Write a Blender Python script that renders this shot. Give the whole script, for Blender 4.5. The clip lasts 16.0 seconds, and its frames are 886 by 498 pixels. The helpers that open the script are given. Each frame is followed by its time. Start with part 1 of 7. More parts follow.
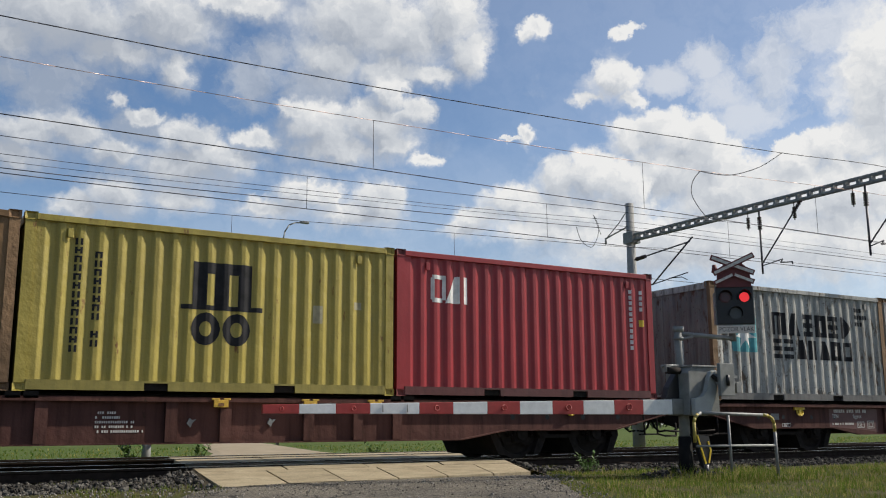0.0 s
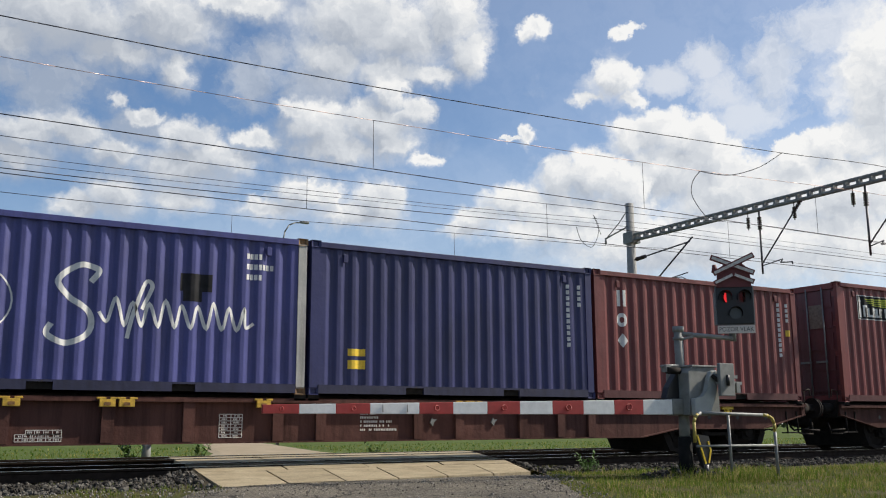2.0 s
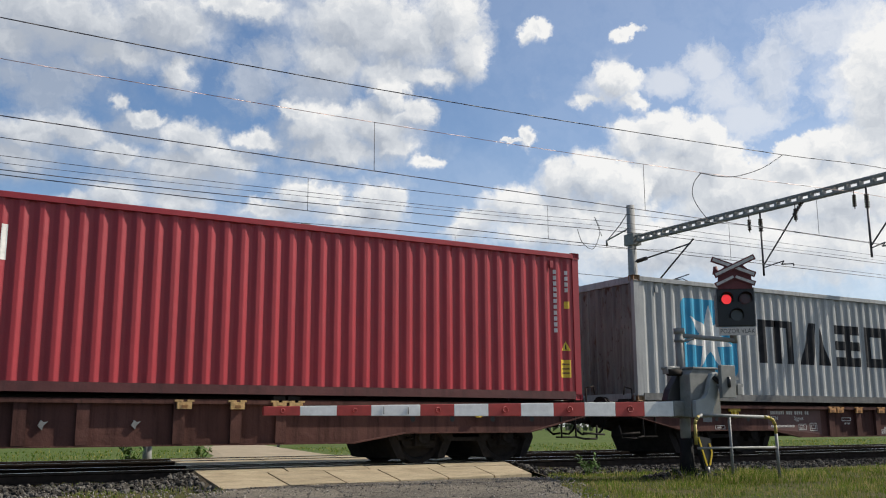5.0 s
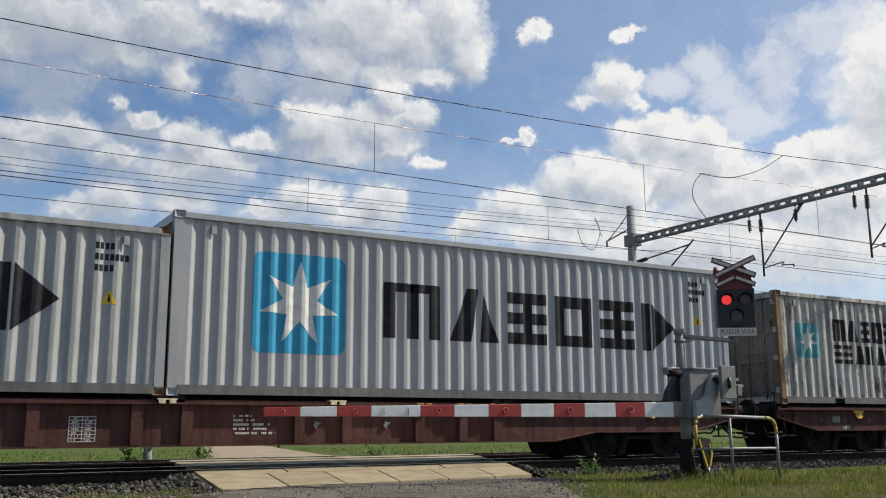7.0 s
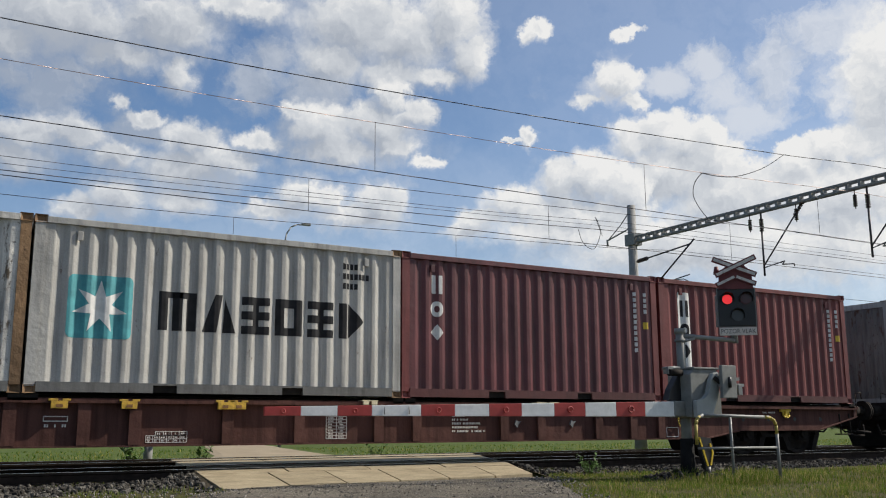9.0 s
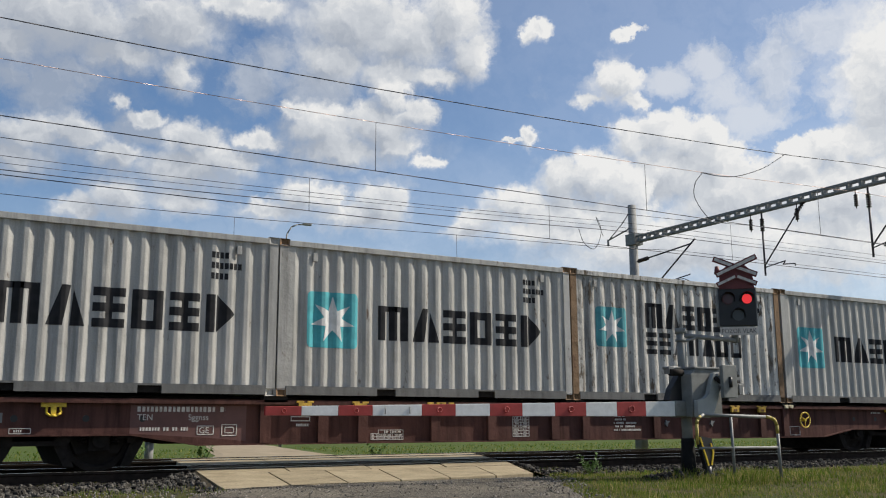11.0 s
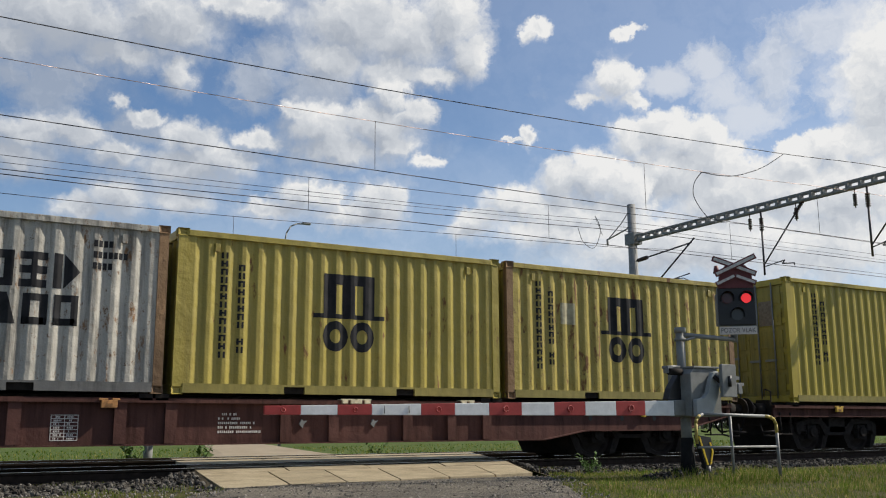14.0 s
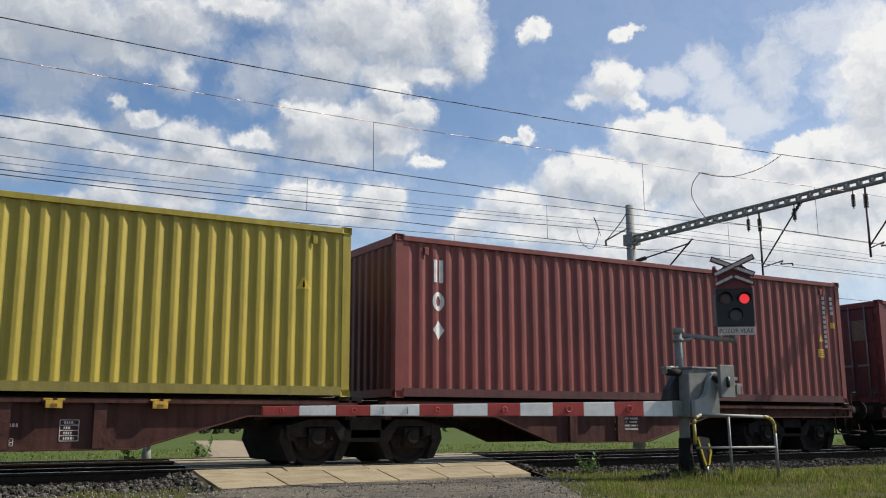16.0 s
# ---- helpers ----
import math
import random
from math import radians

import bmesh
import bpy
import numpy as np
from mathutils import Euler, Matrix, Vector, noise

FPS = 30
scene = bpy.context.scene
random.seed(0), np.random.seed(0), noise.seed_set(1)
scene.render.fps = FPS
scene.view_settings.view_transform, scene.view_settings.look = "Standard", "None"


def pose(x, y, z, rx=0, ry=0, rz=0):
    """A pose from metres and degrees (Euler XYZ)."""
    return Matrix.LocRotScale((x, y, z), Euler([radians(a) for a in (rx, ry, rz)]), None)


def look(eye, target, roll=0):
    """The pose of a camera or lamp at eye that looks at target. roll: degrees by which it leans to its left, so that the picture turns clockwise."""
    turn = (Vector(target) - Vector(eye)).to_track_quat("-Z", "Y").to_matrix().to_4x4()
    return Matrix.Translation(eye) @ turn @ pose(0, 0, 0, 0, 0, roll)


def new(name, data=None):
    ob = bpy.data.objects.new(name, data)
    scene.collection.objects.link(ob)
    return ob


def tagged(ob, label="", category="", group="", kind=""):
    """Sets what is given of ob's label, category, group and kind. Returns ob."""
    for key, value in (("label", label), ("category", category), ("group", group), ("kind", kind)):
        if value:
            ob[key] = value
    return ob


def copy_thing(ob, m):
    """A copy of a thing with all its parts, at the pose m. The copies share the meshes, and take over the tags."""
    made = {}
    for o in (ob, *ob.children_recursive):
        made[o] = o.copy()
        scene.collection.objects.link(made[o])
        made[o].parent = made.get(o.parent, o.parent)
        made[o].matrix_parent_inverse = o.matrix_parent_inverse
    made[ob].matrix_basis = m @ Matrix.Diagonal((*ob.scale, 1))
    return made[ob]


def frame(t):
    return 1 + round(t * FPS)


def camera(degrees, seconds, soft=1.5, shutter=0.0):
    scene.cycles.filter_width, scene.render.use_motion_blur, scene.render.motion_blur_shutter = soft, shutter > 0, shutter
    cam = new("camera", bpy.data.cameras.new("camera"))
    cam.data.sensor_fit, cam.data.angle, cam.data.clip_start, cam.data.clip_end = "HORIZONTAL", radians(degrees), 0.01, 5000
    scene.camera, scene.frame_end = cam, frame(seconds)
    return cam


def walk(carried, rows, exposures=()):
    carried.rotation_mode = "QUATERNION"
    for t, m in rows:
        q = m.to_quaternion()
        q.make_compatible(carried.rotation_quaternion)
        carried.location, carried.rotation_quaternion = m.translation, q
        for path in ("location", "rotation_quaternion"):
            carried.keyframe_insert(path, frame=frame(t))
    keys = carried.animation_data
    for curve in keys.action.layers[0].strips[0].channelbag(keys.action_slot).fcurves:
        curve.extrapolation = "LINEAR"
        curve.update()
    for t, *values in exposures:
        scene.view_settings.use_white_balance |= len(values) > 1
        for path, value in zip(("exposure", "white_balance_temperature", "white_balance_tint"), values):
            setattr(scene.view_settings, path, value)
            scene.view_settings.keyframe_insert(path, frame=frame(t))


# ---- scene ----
import itertools

EYE = (-7.80, -14.61, 0.673)


def aim(dx, dy):
    """The camera's pose with a small sway in thousandths of a turn of the head."""
    yaw, tilt = radians(30.92) - dx / 1675, radians(10.555) + dy / 1675
    way = Vector((math.sin(yaw) * math.cos(tilt), math.cos(yaw) * math.cos(tilt), math.sin(tilt)))
    return look(EYE, Vector(EYE) + way, -0.26)


cam = camera(50.17, 16.0, soft=1.1, shutter=0.0)
SWAY = [(0, 0, 0), (2, 0, 0), (2.5, 0, 1.5), (3, 0, 3), (4, 1.5, 3.2), (6.5, 1.8, 4.2), (7, 2, 4.6), (8, 3, 4.6), (9, 3, 3.6), (11.5, 4.5, 3),
        (12.5, 4.5, 2.0), (13, 2.2, 2.9), (13.5, 3, 2.9), (14, 3, 2.0), (14.5, 1.8, 2.0), (15, 1.8, 2.0), (15.5, 1.5, 3), (16, 0.2, 3)]
LIGHT = [(0, 0.15), (2, 0.27), (3, 0.34), (3.5, 0.36), (4.2, 0.33), (6.3, 0.20), (8, 0.21), (9, 0.15), (14.5, 0.16), (16, 0.23)]
walk(cam, [(t, aim(dx, dy)) for t, dx, dy in SWAY], LIGHT)

# ---- world and sun ----
TO_SUN = Vector((0.72, -0.19, 0.66)).normalized()
EL, AZ = math.asin(TO_SUN.z), math.atan2(TO_SUN.x, TO_SUN.y)
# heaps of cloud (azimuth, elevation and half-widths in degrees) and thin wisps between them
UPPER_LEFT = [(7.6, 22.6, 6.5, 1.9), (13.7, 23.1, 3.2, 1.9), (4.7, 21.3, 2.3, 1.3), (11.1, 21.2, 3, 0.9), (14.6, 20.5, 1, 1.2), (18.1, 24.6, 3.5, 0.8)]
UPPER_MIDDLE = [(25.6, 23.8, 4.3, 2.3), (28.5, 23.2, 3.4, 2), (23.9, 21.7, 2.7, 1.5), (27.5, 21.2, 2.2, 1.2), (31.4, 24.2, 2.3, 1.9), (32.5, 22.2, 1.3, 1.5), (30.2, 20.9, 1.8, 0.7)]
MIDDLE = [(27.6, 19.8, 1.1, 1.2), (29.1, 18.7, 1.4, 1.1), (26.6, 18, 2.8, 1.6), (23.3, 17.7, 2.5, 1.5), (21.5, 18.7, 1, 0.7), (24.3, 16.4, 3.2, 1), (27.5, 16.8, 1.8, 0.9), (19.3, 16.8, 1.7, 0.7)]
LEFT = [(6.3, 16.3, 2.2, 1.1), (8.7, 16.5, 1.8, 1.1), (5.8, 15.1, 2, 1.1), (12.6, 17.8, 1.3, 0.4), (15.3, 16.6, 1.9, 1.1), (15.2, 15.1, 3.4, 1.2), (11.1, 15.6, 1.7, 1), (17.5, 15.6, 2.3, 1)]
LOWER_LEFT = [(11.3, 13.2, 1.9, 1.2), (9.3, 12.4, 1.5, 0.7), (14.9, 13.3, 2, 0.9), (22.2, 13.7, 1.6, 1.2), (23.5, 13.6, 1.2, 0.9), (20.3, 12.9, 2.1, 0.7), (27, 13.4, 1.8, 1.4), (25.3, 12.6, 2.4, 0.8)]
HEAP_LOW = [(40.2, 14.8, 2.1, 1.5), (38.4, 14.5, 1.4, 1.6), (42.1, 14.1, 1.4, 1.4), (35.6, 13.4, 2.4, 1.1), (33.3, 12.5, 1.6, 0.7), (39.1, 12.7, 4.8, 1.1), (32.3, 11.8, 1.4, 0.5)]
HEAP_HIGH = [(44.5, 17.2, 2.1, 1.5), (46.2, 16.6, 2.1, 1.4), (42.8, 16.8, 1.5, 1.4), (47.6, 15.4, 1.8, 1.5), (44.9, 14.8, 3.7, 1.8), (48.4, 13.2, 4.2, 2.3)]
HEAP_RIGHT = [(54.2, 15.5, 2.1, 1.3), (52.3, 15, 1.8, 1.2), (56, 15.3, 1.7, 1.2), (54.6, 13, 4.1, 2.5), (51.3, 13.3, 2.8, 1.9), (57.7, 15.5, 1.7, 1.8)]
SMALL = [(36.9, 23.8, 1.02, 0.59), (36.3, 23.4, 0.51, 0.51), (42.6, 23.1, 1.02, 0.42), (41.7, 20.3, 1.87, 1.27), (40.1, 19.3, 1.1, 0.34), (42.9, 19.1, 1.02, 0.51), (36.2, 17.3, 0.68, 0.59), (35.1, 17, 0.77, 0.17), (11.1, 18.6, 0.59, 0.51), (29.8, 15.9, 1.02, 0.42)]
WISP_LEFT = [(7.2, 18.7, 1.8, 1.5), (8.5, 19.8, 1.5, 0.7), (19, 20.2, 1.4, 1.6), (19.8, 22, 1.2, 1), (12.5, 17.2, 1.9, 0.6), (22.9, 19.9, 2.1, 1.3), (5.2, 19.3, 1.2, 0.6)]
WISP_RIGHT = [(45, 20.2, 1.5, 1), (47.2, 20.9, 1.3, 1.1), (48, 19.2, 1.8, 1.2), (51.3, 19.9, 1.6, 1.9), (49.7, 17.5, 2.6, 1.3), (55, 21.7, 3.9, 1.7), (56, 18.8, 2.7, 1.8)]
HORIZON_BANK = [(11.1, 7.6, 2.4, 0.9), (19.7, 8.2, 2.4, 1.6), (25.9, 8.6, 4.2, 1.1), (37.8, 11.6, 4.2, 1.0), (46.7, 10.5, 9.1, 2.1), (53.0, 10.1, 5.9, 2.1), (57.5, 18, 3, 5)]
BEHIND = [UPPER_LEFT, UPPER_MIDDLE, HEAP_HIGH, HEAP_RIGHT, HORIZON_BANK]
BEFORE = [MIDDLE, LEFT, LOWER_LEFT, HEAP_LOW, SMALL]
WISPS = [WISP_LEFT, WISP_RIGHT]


def sky_world():
    w = bpy.data.worlds.new("world")
    scene.world = w
    w.use_nodes = True
    nt = w.node_tree
    nt.nodes.clear()
    N, K = nt.nodes.new, nt.links.new

    def math_node(op, a, b=None, c=None):
        n = N("ShaderNodeMath")
        n.operation = op
        for i, v in enumerate((a, b, c)):
            if v is None:
                continue
            if isinstance(v, (int, float)):
                n.inputs[i].default_value = v
            else:
                K(v, n.inputs[i])
        return n.outputs[0]

    def vec(op, a, b=None, c=None):
        n = N("ShaderNodeVectorMath")
        n.operation = op
        for i, v in enumerate((a, b, c)):
            if v is None:
                continue
            if isinstance(v, tuple):
                n.inputs[i].default_value = v
            else:
                K(v, n.inputs[i])
        return n.outputs["Value"] if op == "LENGTH" else n.outputs[0]

    co = N("ShaderNodeTexCoord").outputs["Generated"]
    sep = N("ShaderNodeSeparateXYZ")
    K(co, sep.inputs[0])
    az = math_node("MULTIPLY", math_node("ARCTAN2", sep.outputs[0], sep.outputs[1]), 57.2958)
    el = math_node("MULTIPLY", math_node("ARCSINE", sep.outputs[2]), 57.2958)
    com = N("ShaderNodeCombineXYZ")
    K(az, com.inputs[0]), K(el, com.inputs[1])
    flat = com.outputs[0]

    def noise_at(scale, detail, rough, vector):
        n = N("ShaderNodeTexNoise")
        n.inputs["Scale"].default_value, n.inputs["Detail"].default_value, n.inputs["Roughness"].default_value = scale, detail, rough
        K(vector, n.inputs["Vector"])
        return n

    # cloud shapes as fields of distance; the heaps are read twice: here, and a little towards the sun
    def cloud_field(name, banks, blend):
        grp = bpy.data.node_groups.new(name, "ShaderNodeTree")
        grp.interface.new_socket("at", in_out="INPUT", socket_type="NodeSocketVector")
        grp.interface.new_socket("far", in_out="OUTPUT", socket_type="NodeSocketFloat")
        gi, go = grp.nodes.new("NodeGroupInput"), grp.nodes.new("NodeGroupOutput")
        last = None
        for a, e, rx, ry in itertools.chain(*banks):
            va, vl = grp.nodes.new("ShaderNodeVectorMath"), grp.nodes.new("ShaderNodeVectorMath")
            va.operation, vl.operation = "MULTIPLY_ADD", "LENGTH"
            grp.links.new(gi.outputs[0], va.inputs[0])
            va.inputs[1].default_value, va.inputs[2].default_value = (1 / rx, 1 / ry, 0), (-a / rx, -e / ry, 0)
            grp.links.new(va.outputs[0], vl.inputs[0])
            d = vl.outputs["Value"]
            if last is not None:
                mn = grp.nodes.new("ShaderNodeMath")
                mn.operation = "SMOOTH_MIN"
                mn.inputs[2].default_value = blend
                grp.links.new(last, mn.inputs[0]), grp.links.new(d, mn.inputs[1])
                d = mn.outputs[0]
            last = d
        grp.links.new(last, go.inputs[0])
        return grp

    def read(grp, v):
        n = N("ShaderNodeGroup")
        n.node_tree = grp
        K(v, n.inputs[0])
        return n.outputs[0]

    def clamp(a, lo, hi):
        return math_node("MINIMUM", math_node("MAXIMUM", a, lo), hi)

    def smooth(fac):
        r = N("ShaderNodeMapRange")
        r.interpolation_type = "SMOOTHSTEP"
        K(fac, r.inputs[0])
        return r.outputs[0]

    def billow(vector):
        v = N("ShaderNodeTexVoronoi")
        v.voronoi_dimensions, v.normalize = "2D", True
        v.inputs["Scale"].default_value, v.inputs["Detail"].default_value = 0.62, 3.0
        v.inputs["Roughness"].default_value, v.inputs["Lacunarity"].default_value = 0.55, 2.3
        K(vector, v.inputs["Vector"])
        return v.outputs["Distance"]

    warp, curl = noise_at(0.22, 3, 0.5, flat), noise_at(0.8, 6, 0.62, flat)
    bent = vec("MULTIPLY_ADD", vec("SUBTRACT", warp.outputs["Color"], (0.5, 0.5, 0.5)), (1.3, 1.0, 0), flat)
    bent = vec("MULTIPLY_ADD", vec("SUBTRACT", curl.outputs["Color"], (0.5, 0.5, 0.5)), (2.0, 1.7, 0), bent)
    # outside the view the same kind of cloud goes on
    far = noise_at(0.09, 6, 0.58, flat)
    dx = math_node("ABSOLUTE", math_node("SUBTRACT", az, 31.0))
    outside = math_node("MAXIMUM", math_node("DIVIDE", dx, 27.5), math_node("DIVIDE", math_node("ABSOLUTE", math_node("SUBTRACT", el, 5.0)), 20.5))
    outside = clamp(math_node("MULTIPLY", math_node("SUBTRACT", outside, 1.0), 8.0), 0.0, 1.0)
    rest = math_node("MULTIPLY_ADD", far.outputs[0], -5.0, 4.05)
    fine, puffs = noise_at(1.1, 8, 0.64, flat), billow(bent)
    rough = math_node("MULTIPLY", math_node("SUBTRACT", fine.outputs[0], 0.5), 0.65)
    rough = math_node("MULTIPLY_ADD", math_node("SUBTRACT", puffs, 0.35), 0.5, rough)
    soft_puff = noise_at(0.4, 7, 0.6, bent)
    relief = math_node("SUBTRACT", billow(vec("ADD", bent, (0.16, 0.26, 0))), puffs)
    across = clamp(math_node("SUBTRACT", az, 31.0), -30.0, 30.0)
    side = math_node("MULTIPLY_ADD", across, 0.0105, 0.27)
    grain = math_node("MULTIPLY_ADD", clamp(relief, -0.3, 0.3), 0.5, math_node("MULTIPLY_ADD", soft_puff.outputs[0], 0.95, side))
    widest = math_node("MULTIPLY_ADD", across, -0.016, 1.32)

    def layer(name, banks, beyond=None):
        """Cover and tone of one layer: crisp and lit towards the sun, ragged and grey on the other side."""
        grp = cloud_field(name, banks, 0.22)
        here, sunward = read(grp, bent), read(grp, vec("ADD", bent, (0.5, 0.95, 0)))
        body = here
        if beyond is not None:
            mixf = N("ShaderNodeMix")
            K(outside, mixf.inputs[0]), K(here, mixf.inputs[2]), K(beyond, mixf.inputs[3])
            body = mixf.outputs[0]
        slope = clamp(math_node("SUBTRACT", sunward, here), -0.5, 0.6)
        crisp = clamp(math_node("MULTIPLY_ADD", slope, 1.4, 0.45), 0.0, 1.0)
        width = math_node("MULTIPLY_ADD", crisp, -0.72, widest)
        dist = math_node("ADD", body, rough)
        cov = smooth(math_node("ADD", math_node("DIVIDE", math_node("SUBTRACT", 0.93, dist), width), 0.5))
        tone = N("ShaderNodeValToRGB")
        tone.color_ramp.elements[0].position, tone.color_ramp.elements[0].color = 0.22, (0.47, 0.515, 0.59, 1)
        tone.color_ramp.elements[1].position, tone.color_ramp.elements[1].color = 1.02, (1.0, 0.995, 0.98, 1)
        mid = tone.color_ramp.elements.new(0.66)
        mid.color = (0.73, 0.76, 0.80, 1)
        heart = math_node("MULTIPLY", clamp(math_node("SUBTRACT", 1.0, here), 0.0, 1.0), -0.42)
        K(math_node("ADD", heart, math_node("MULTIPLY_ADD", slope, 0.62, grain)), tone.inputs[0])
        return cov, tone.outputs[0]

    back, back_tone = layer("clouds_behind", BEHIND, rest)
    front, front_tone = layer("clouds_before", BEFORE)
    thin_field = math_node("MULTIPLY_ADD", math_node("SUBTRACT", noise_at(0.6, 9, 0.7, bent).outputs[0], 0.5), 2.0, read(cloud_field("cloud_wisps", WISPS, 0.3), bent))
    wisp = math_node("MULTIPLY", smooth(math_node("MULTIPLY_ADD", thin_field, -0.75, 1.3)), 0.66)
    veil = noise_at(0.16, 6, 0.62, flat)
    haze = N("ShaderNodeMapRange")
    haze.inputs[1].default_value, haze.inputs[2].default_value, haze.inputs[3].default_value, haze.inputs[4].default_value = 0.0, 17.0, 0.50, 0.02
    K(el, haze.inputs[0])
    thin = math_node("MULTIPLY", math_node("MAXIMUM", math_node("SUBTRACT", veil.outputs[0], 0.44), 0.0), 1.3)
    glare = math_node("MULTIPLY_ADD", across, 0.005, 0.10)
    thin = math_node("MAXIMUM", math_node("ADD", haze.outputs[0], glare), math_node("MAXIMUM", thin, wisp))

    def over(a, b):
        return math_node("SUBTRACT", math_node("ADD", a, b), math_node("MULTIPLY", a, b))
    cover = math_node("MINIMUM", over(front, over(back, thin)), 0.98)
    tone = N("ShaderNodeMix")
    tone.data_type = "RGBA"
    K(front, tone.inputs[0]), K(back_tone, tone.inputs[6]), K(front_tone, tone.inputs[7])
    sky = N("ShaderNodeTexSky")
    sky.sky_type, sky.sun_disc = "NISHITA", False
    sky.sun_elevation, sky.sun_rotation = EL, AZ
    sky.air_density, sky.dust_density, sky.ozone_density = 1.0, 0.2, 4.0
    bg_sky, bg_cloud = N("ShaderNodeBackground"), N("ShaderNodeBackground")
    bg_sky.inputs[1].default_value, bg_cloud.inputs[1].default_value = 0.09, 0.77
    air = N("ShaderNodeMix")
    air.data_type, air.blend_type = "RGBA", "MULTIPLY"
    air.inputs[0].default_value, air.inputs[7].default_value = 1.0, (0.94, 1.02, 1.08, 1)
    K(sky.outputs[0], air.inputs[6])
    K(air.outputs[2], bg_sky.inputs[0]), K(tone.outputs[2], bg_cloud.inputs[0])
    mix, out = N("ShaderNodeMixShader"), N("ShaderNodeOutputWorld")
    K(cover, mix.inputs[0]), K(bg_sky.outputs[0], mix.inputs[1]), K(bg_cloud.outputs[0], mix.inputs[2])
    K(mix.outputs[0], out.inputs[0])


sky_world()
sun = new("sun", bpy.data.lights.new("sun", "SUN"))
sun.data.energy, sun.data.angle, sun.data.color = 5.0, radians(0.6), (1.0, 0.92, 0.80)
sun.matrix_world = look((40, -20, 40), Vector((40, -20, 40)) - TO_SUN)


# ---- materials ----
class Mat:
    """A small kit for node materials."""

    def __init__(self, name, rough=0.6, metal=0.0, space="Object"):
        self.m = bpy.data.materials.new(name)
        self.m.use_nodes = True
        self.nt = self.m.node_tree
        self.b = self.nt.nodes["Principled BSDF"]
        self.b.inputs["Roughness"].default_value, self.b.inputs["Metallic"].default_value = rough, metal
        self.co = self.nt.nodes.new("ShaderNodeTexCoord").outputs[space]

    def link(self, a, b):
        self.nt.links.new(a, b)

    def noise(self, scale, detail=4, rough=0.6, stretch=(1, 1, 1), shift=0.0):
        mp = self.nt.nodes.new("ShaderNodeMapping")
        mp.inputs["Scale"].default_value, mp.inputs["Location"].default_value = stretch, (shift, shift * 0.7, shift * 1.3)
        self.link(self.co, mp.inputs[0])
        n = self.nt.nodes.new("ShaderNodeTexNoise")
        n.inputs["Scale"].default_value, n.inputs["Detail"].default_value, n.inputs["Roughness"].default_value = scale, detail, rough
        self.link(mp.outputs[0], n.inputs["Vector"])
        return n.outputs[0]

    def ramp(self, fac, *stops):
        r = self.nt.nodes.new("ShaderNodeValToRGB")
        e = r.color_ramp.elements
        while len(e) < len(stops):
            e.new(0.5)
        for el, (p, c) in zip(e, stops):
            el.position, el.color = p, (*c, 1) if isinstance(c, tuple) else (c, c, c, 1)
        self.link(fac, r.inputs[0])
        return r.outputs[0]

    def mix(self, fac, a, b, mode="MIX"):
        n = self.nt.nodes.new("ShaderNodeMix")
        n.data_type, n.blend_type = "RGBA", mode
        for i, v in ((0, fac), (6, a), (7, b)):
            if isinstance(v, (int, float)):
                n.inputs[i].default_value = v
            elif isinstance(v, tuple):
                n.inputs[i].default_value = (*v, 1)
            else:
                self.link(v, n.inputs[i])
        return n.outputs[2]

    def bump(self, height, strength=0.3, distance=0.01):
        n = self.nt.nodes.new("ShaderNodeBump")
        n.inputs["Strength"].default_value, n.inputs["Distance"].default_value = strength, distance
        self.link(height, n.inputs["Height"])
        self.link(n.outputs[0], self.b.inputs["Normal"])

    def matt(self):
        self.b.inputs["Specular IOR Level"].default_value = 0.08
        return self

    def done(self, color):
        if isinstance(color, tuple):
            self.b.inputs["Base Color"].default_value = (*color, 1)
        else:
            self.link(color, self.b.inputs["Base Color"])
        return self.m


def shade(c, k):
    return tuple(min(1, max(0, v * k)) for v in c)


def paint(name, c, rust=0.3, seed=0.0, rough=0.5, rust_color=(0.13, 0.06, 0.03), fade=0.12, streak=0.5):
    """Weathered paint on steel: fading, downward streaks, rust spots."""
    m = Mat(name, rough)
    big = m.noise(0.9, 3, 0.5, shift=seed)
    col = m.ramp(big, (0.3, shade(c, 1 - fade)), (0.7, shade(c, 1 + fade)))
    run = m.noise(2.2, 5, 0.65, (3.2, 3.2, 0.22), seed + 3)
    dirty = m.ramp(run, (0.46, 1.0), (0.72, 1.0 - streak))
    col = m.mix(1.0, col, dirty, "MULTIPLY")
    spots = m.noise(3.4, 8, 0.72, (1.6, 1.6, 0.55), seed + 7)
    lo = 0.70 - 0.16 * rust
    fac = m.ramp(spots, (lo, 0.0), (lo + 0.06, 1.0))
    col = m.mix(fac, col, rust_color)
    fine = m.noise(60, 3, 0.6, shift=seed)
    col = m.mix(0.12, col, m.ramp(fine, (0.3, 0.0), (0.7, 1.0)), "OVERLAY")
    m.link(m.ramp(spots, (lo - 0.05, rough), (lo + 0.08, 0.9)), m.b.inputs["Roughness"])
    if rust > 0.75:
        chips = m.noise(11, 7, 0.75, (1.0, 1.0, 0.7), seed + 13)
        col = m.mix(m.ramp(chips, (0.60, 0.0), (0.64, 0.9)), col, shade(rust_color, 0.7))
    m.bump(m.noise(2.6, 4, 0.6, shift=seed + 1), 0.5 + 0.5 * rust, 0.02 + 0.03 * rust)
    return m.done(col)


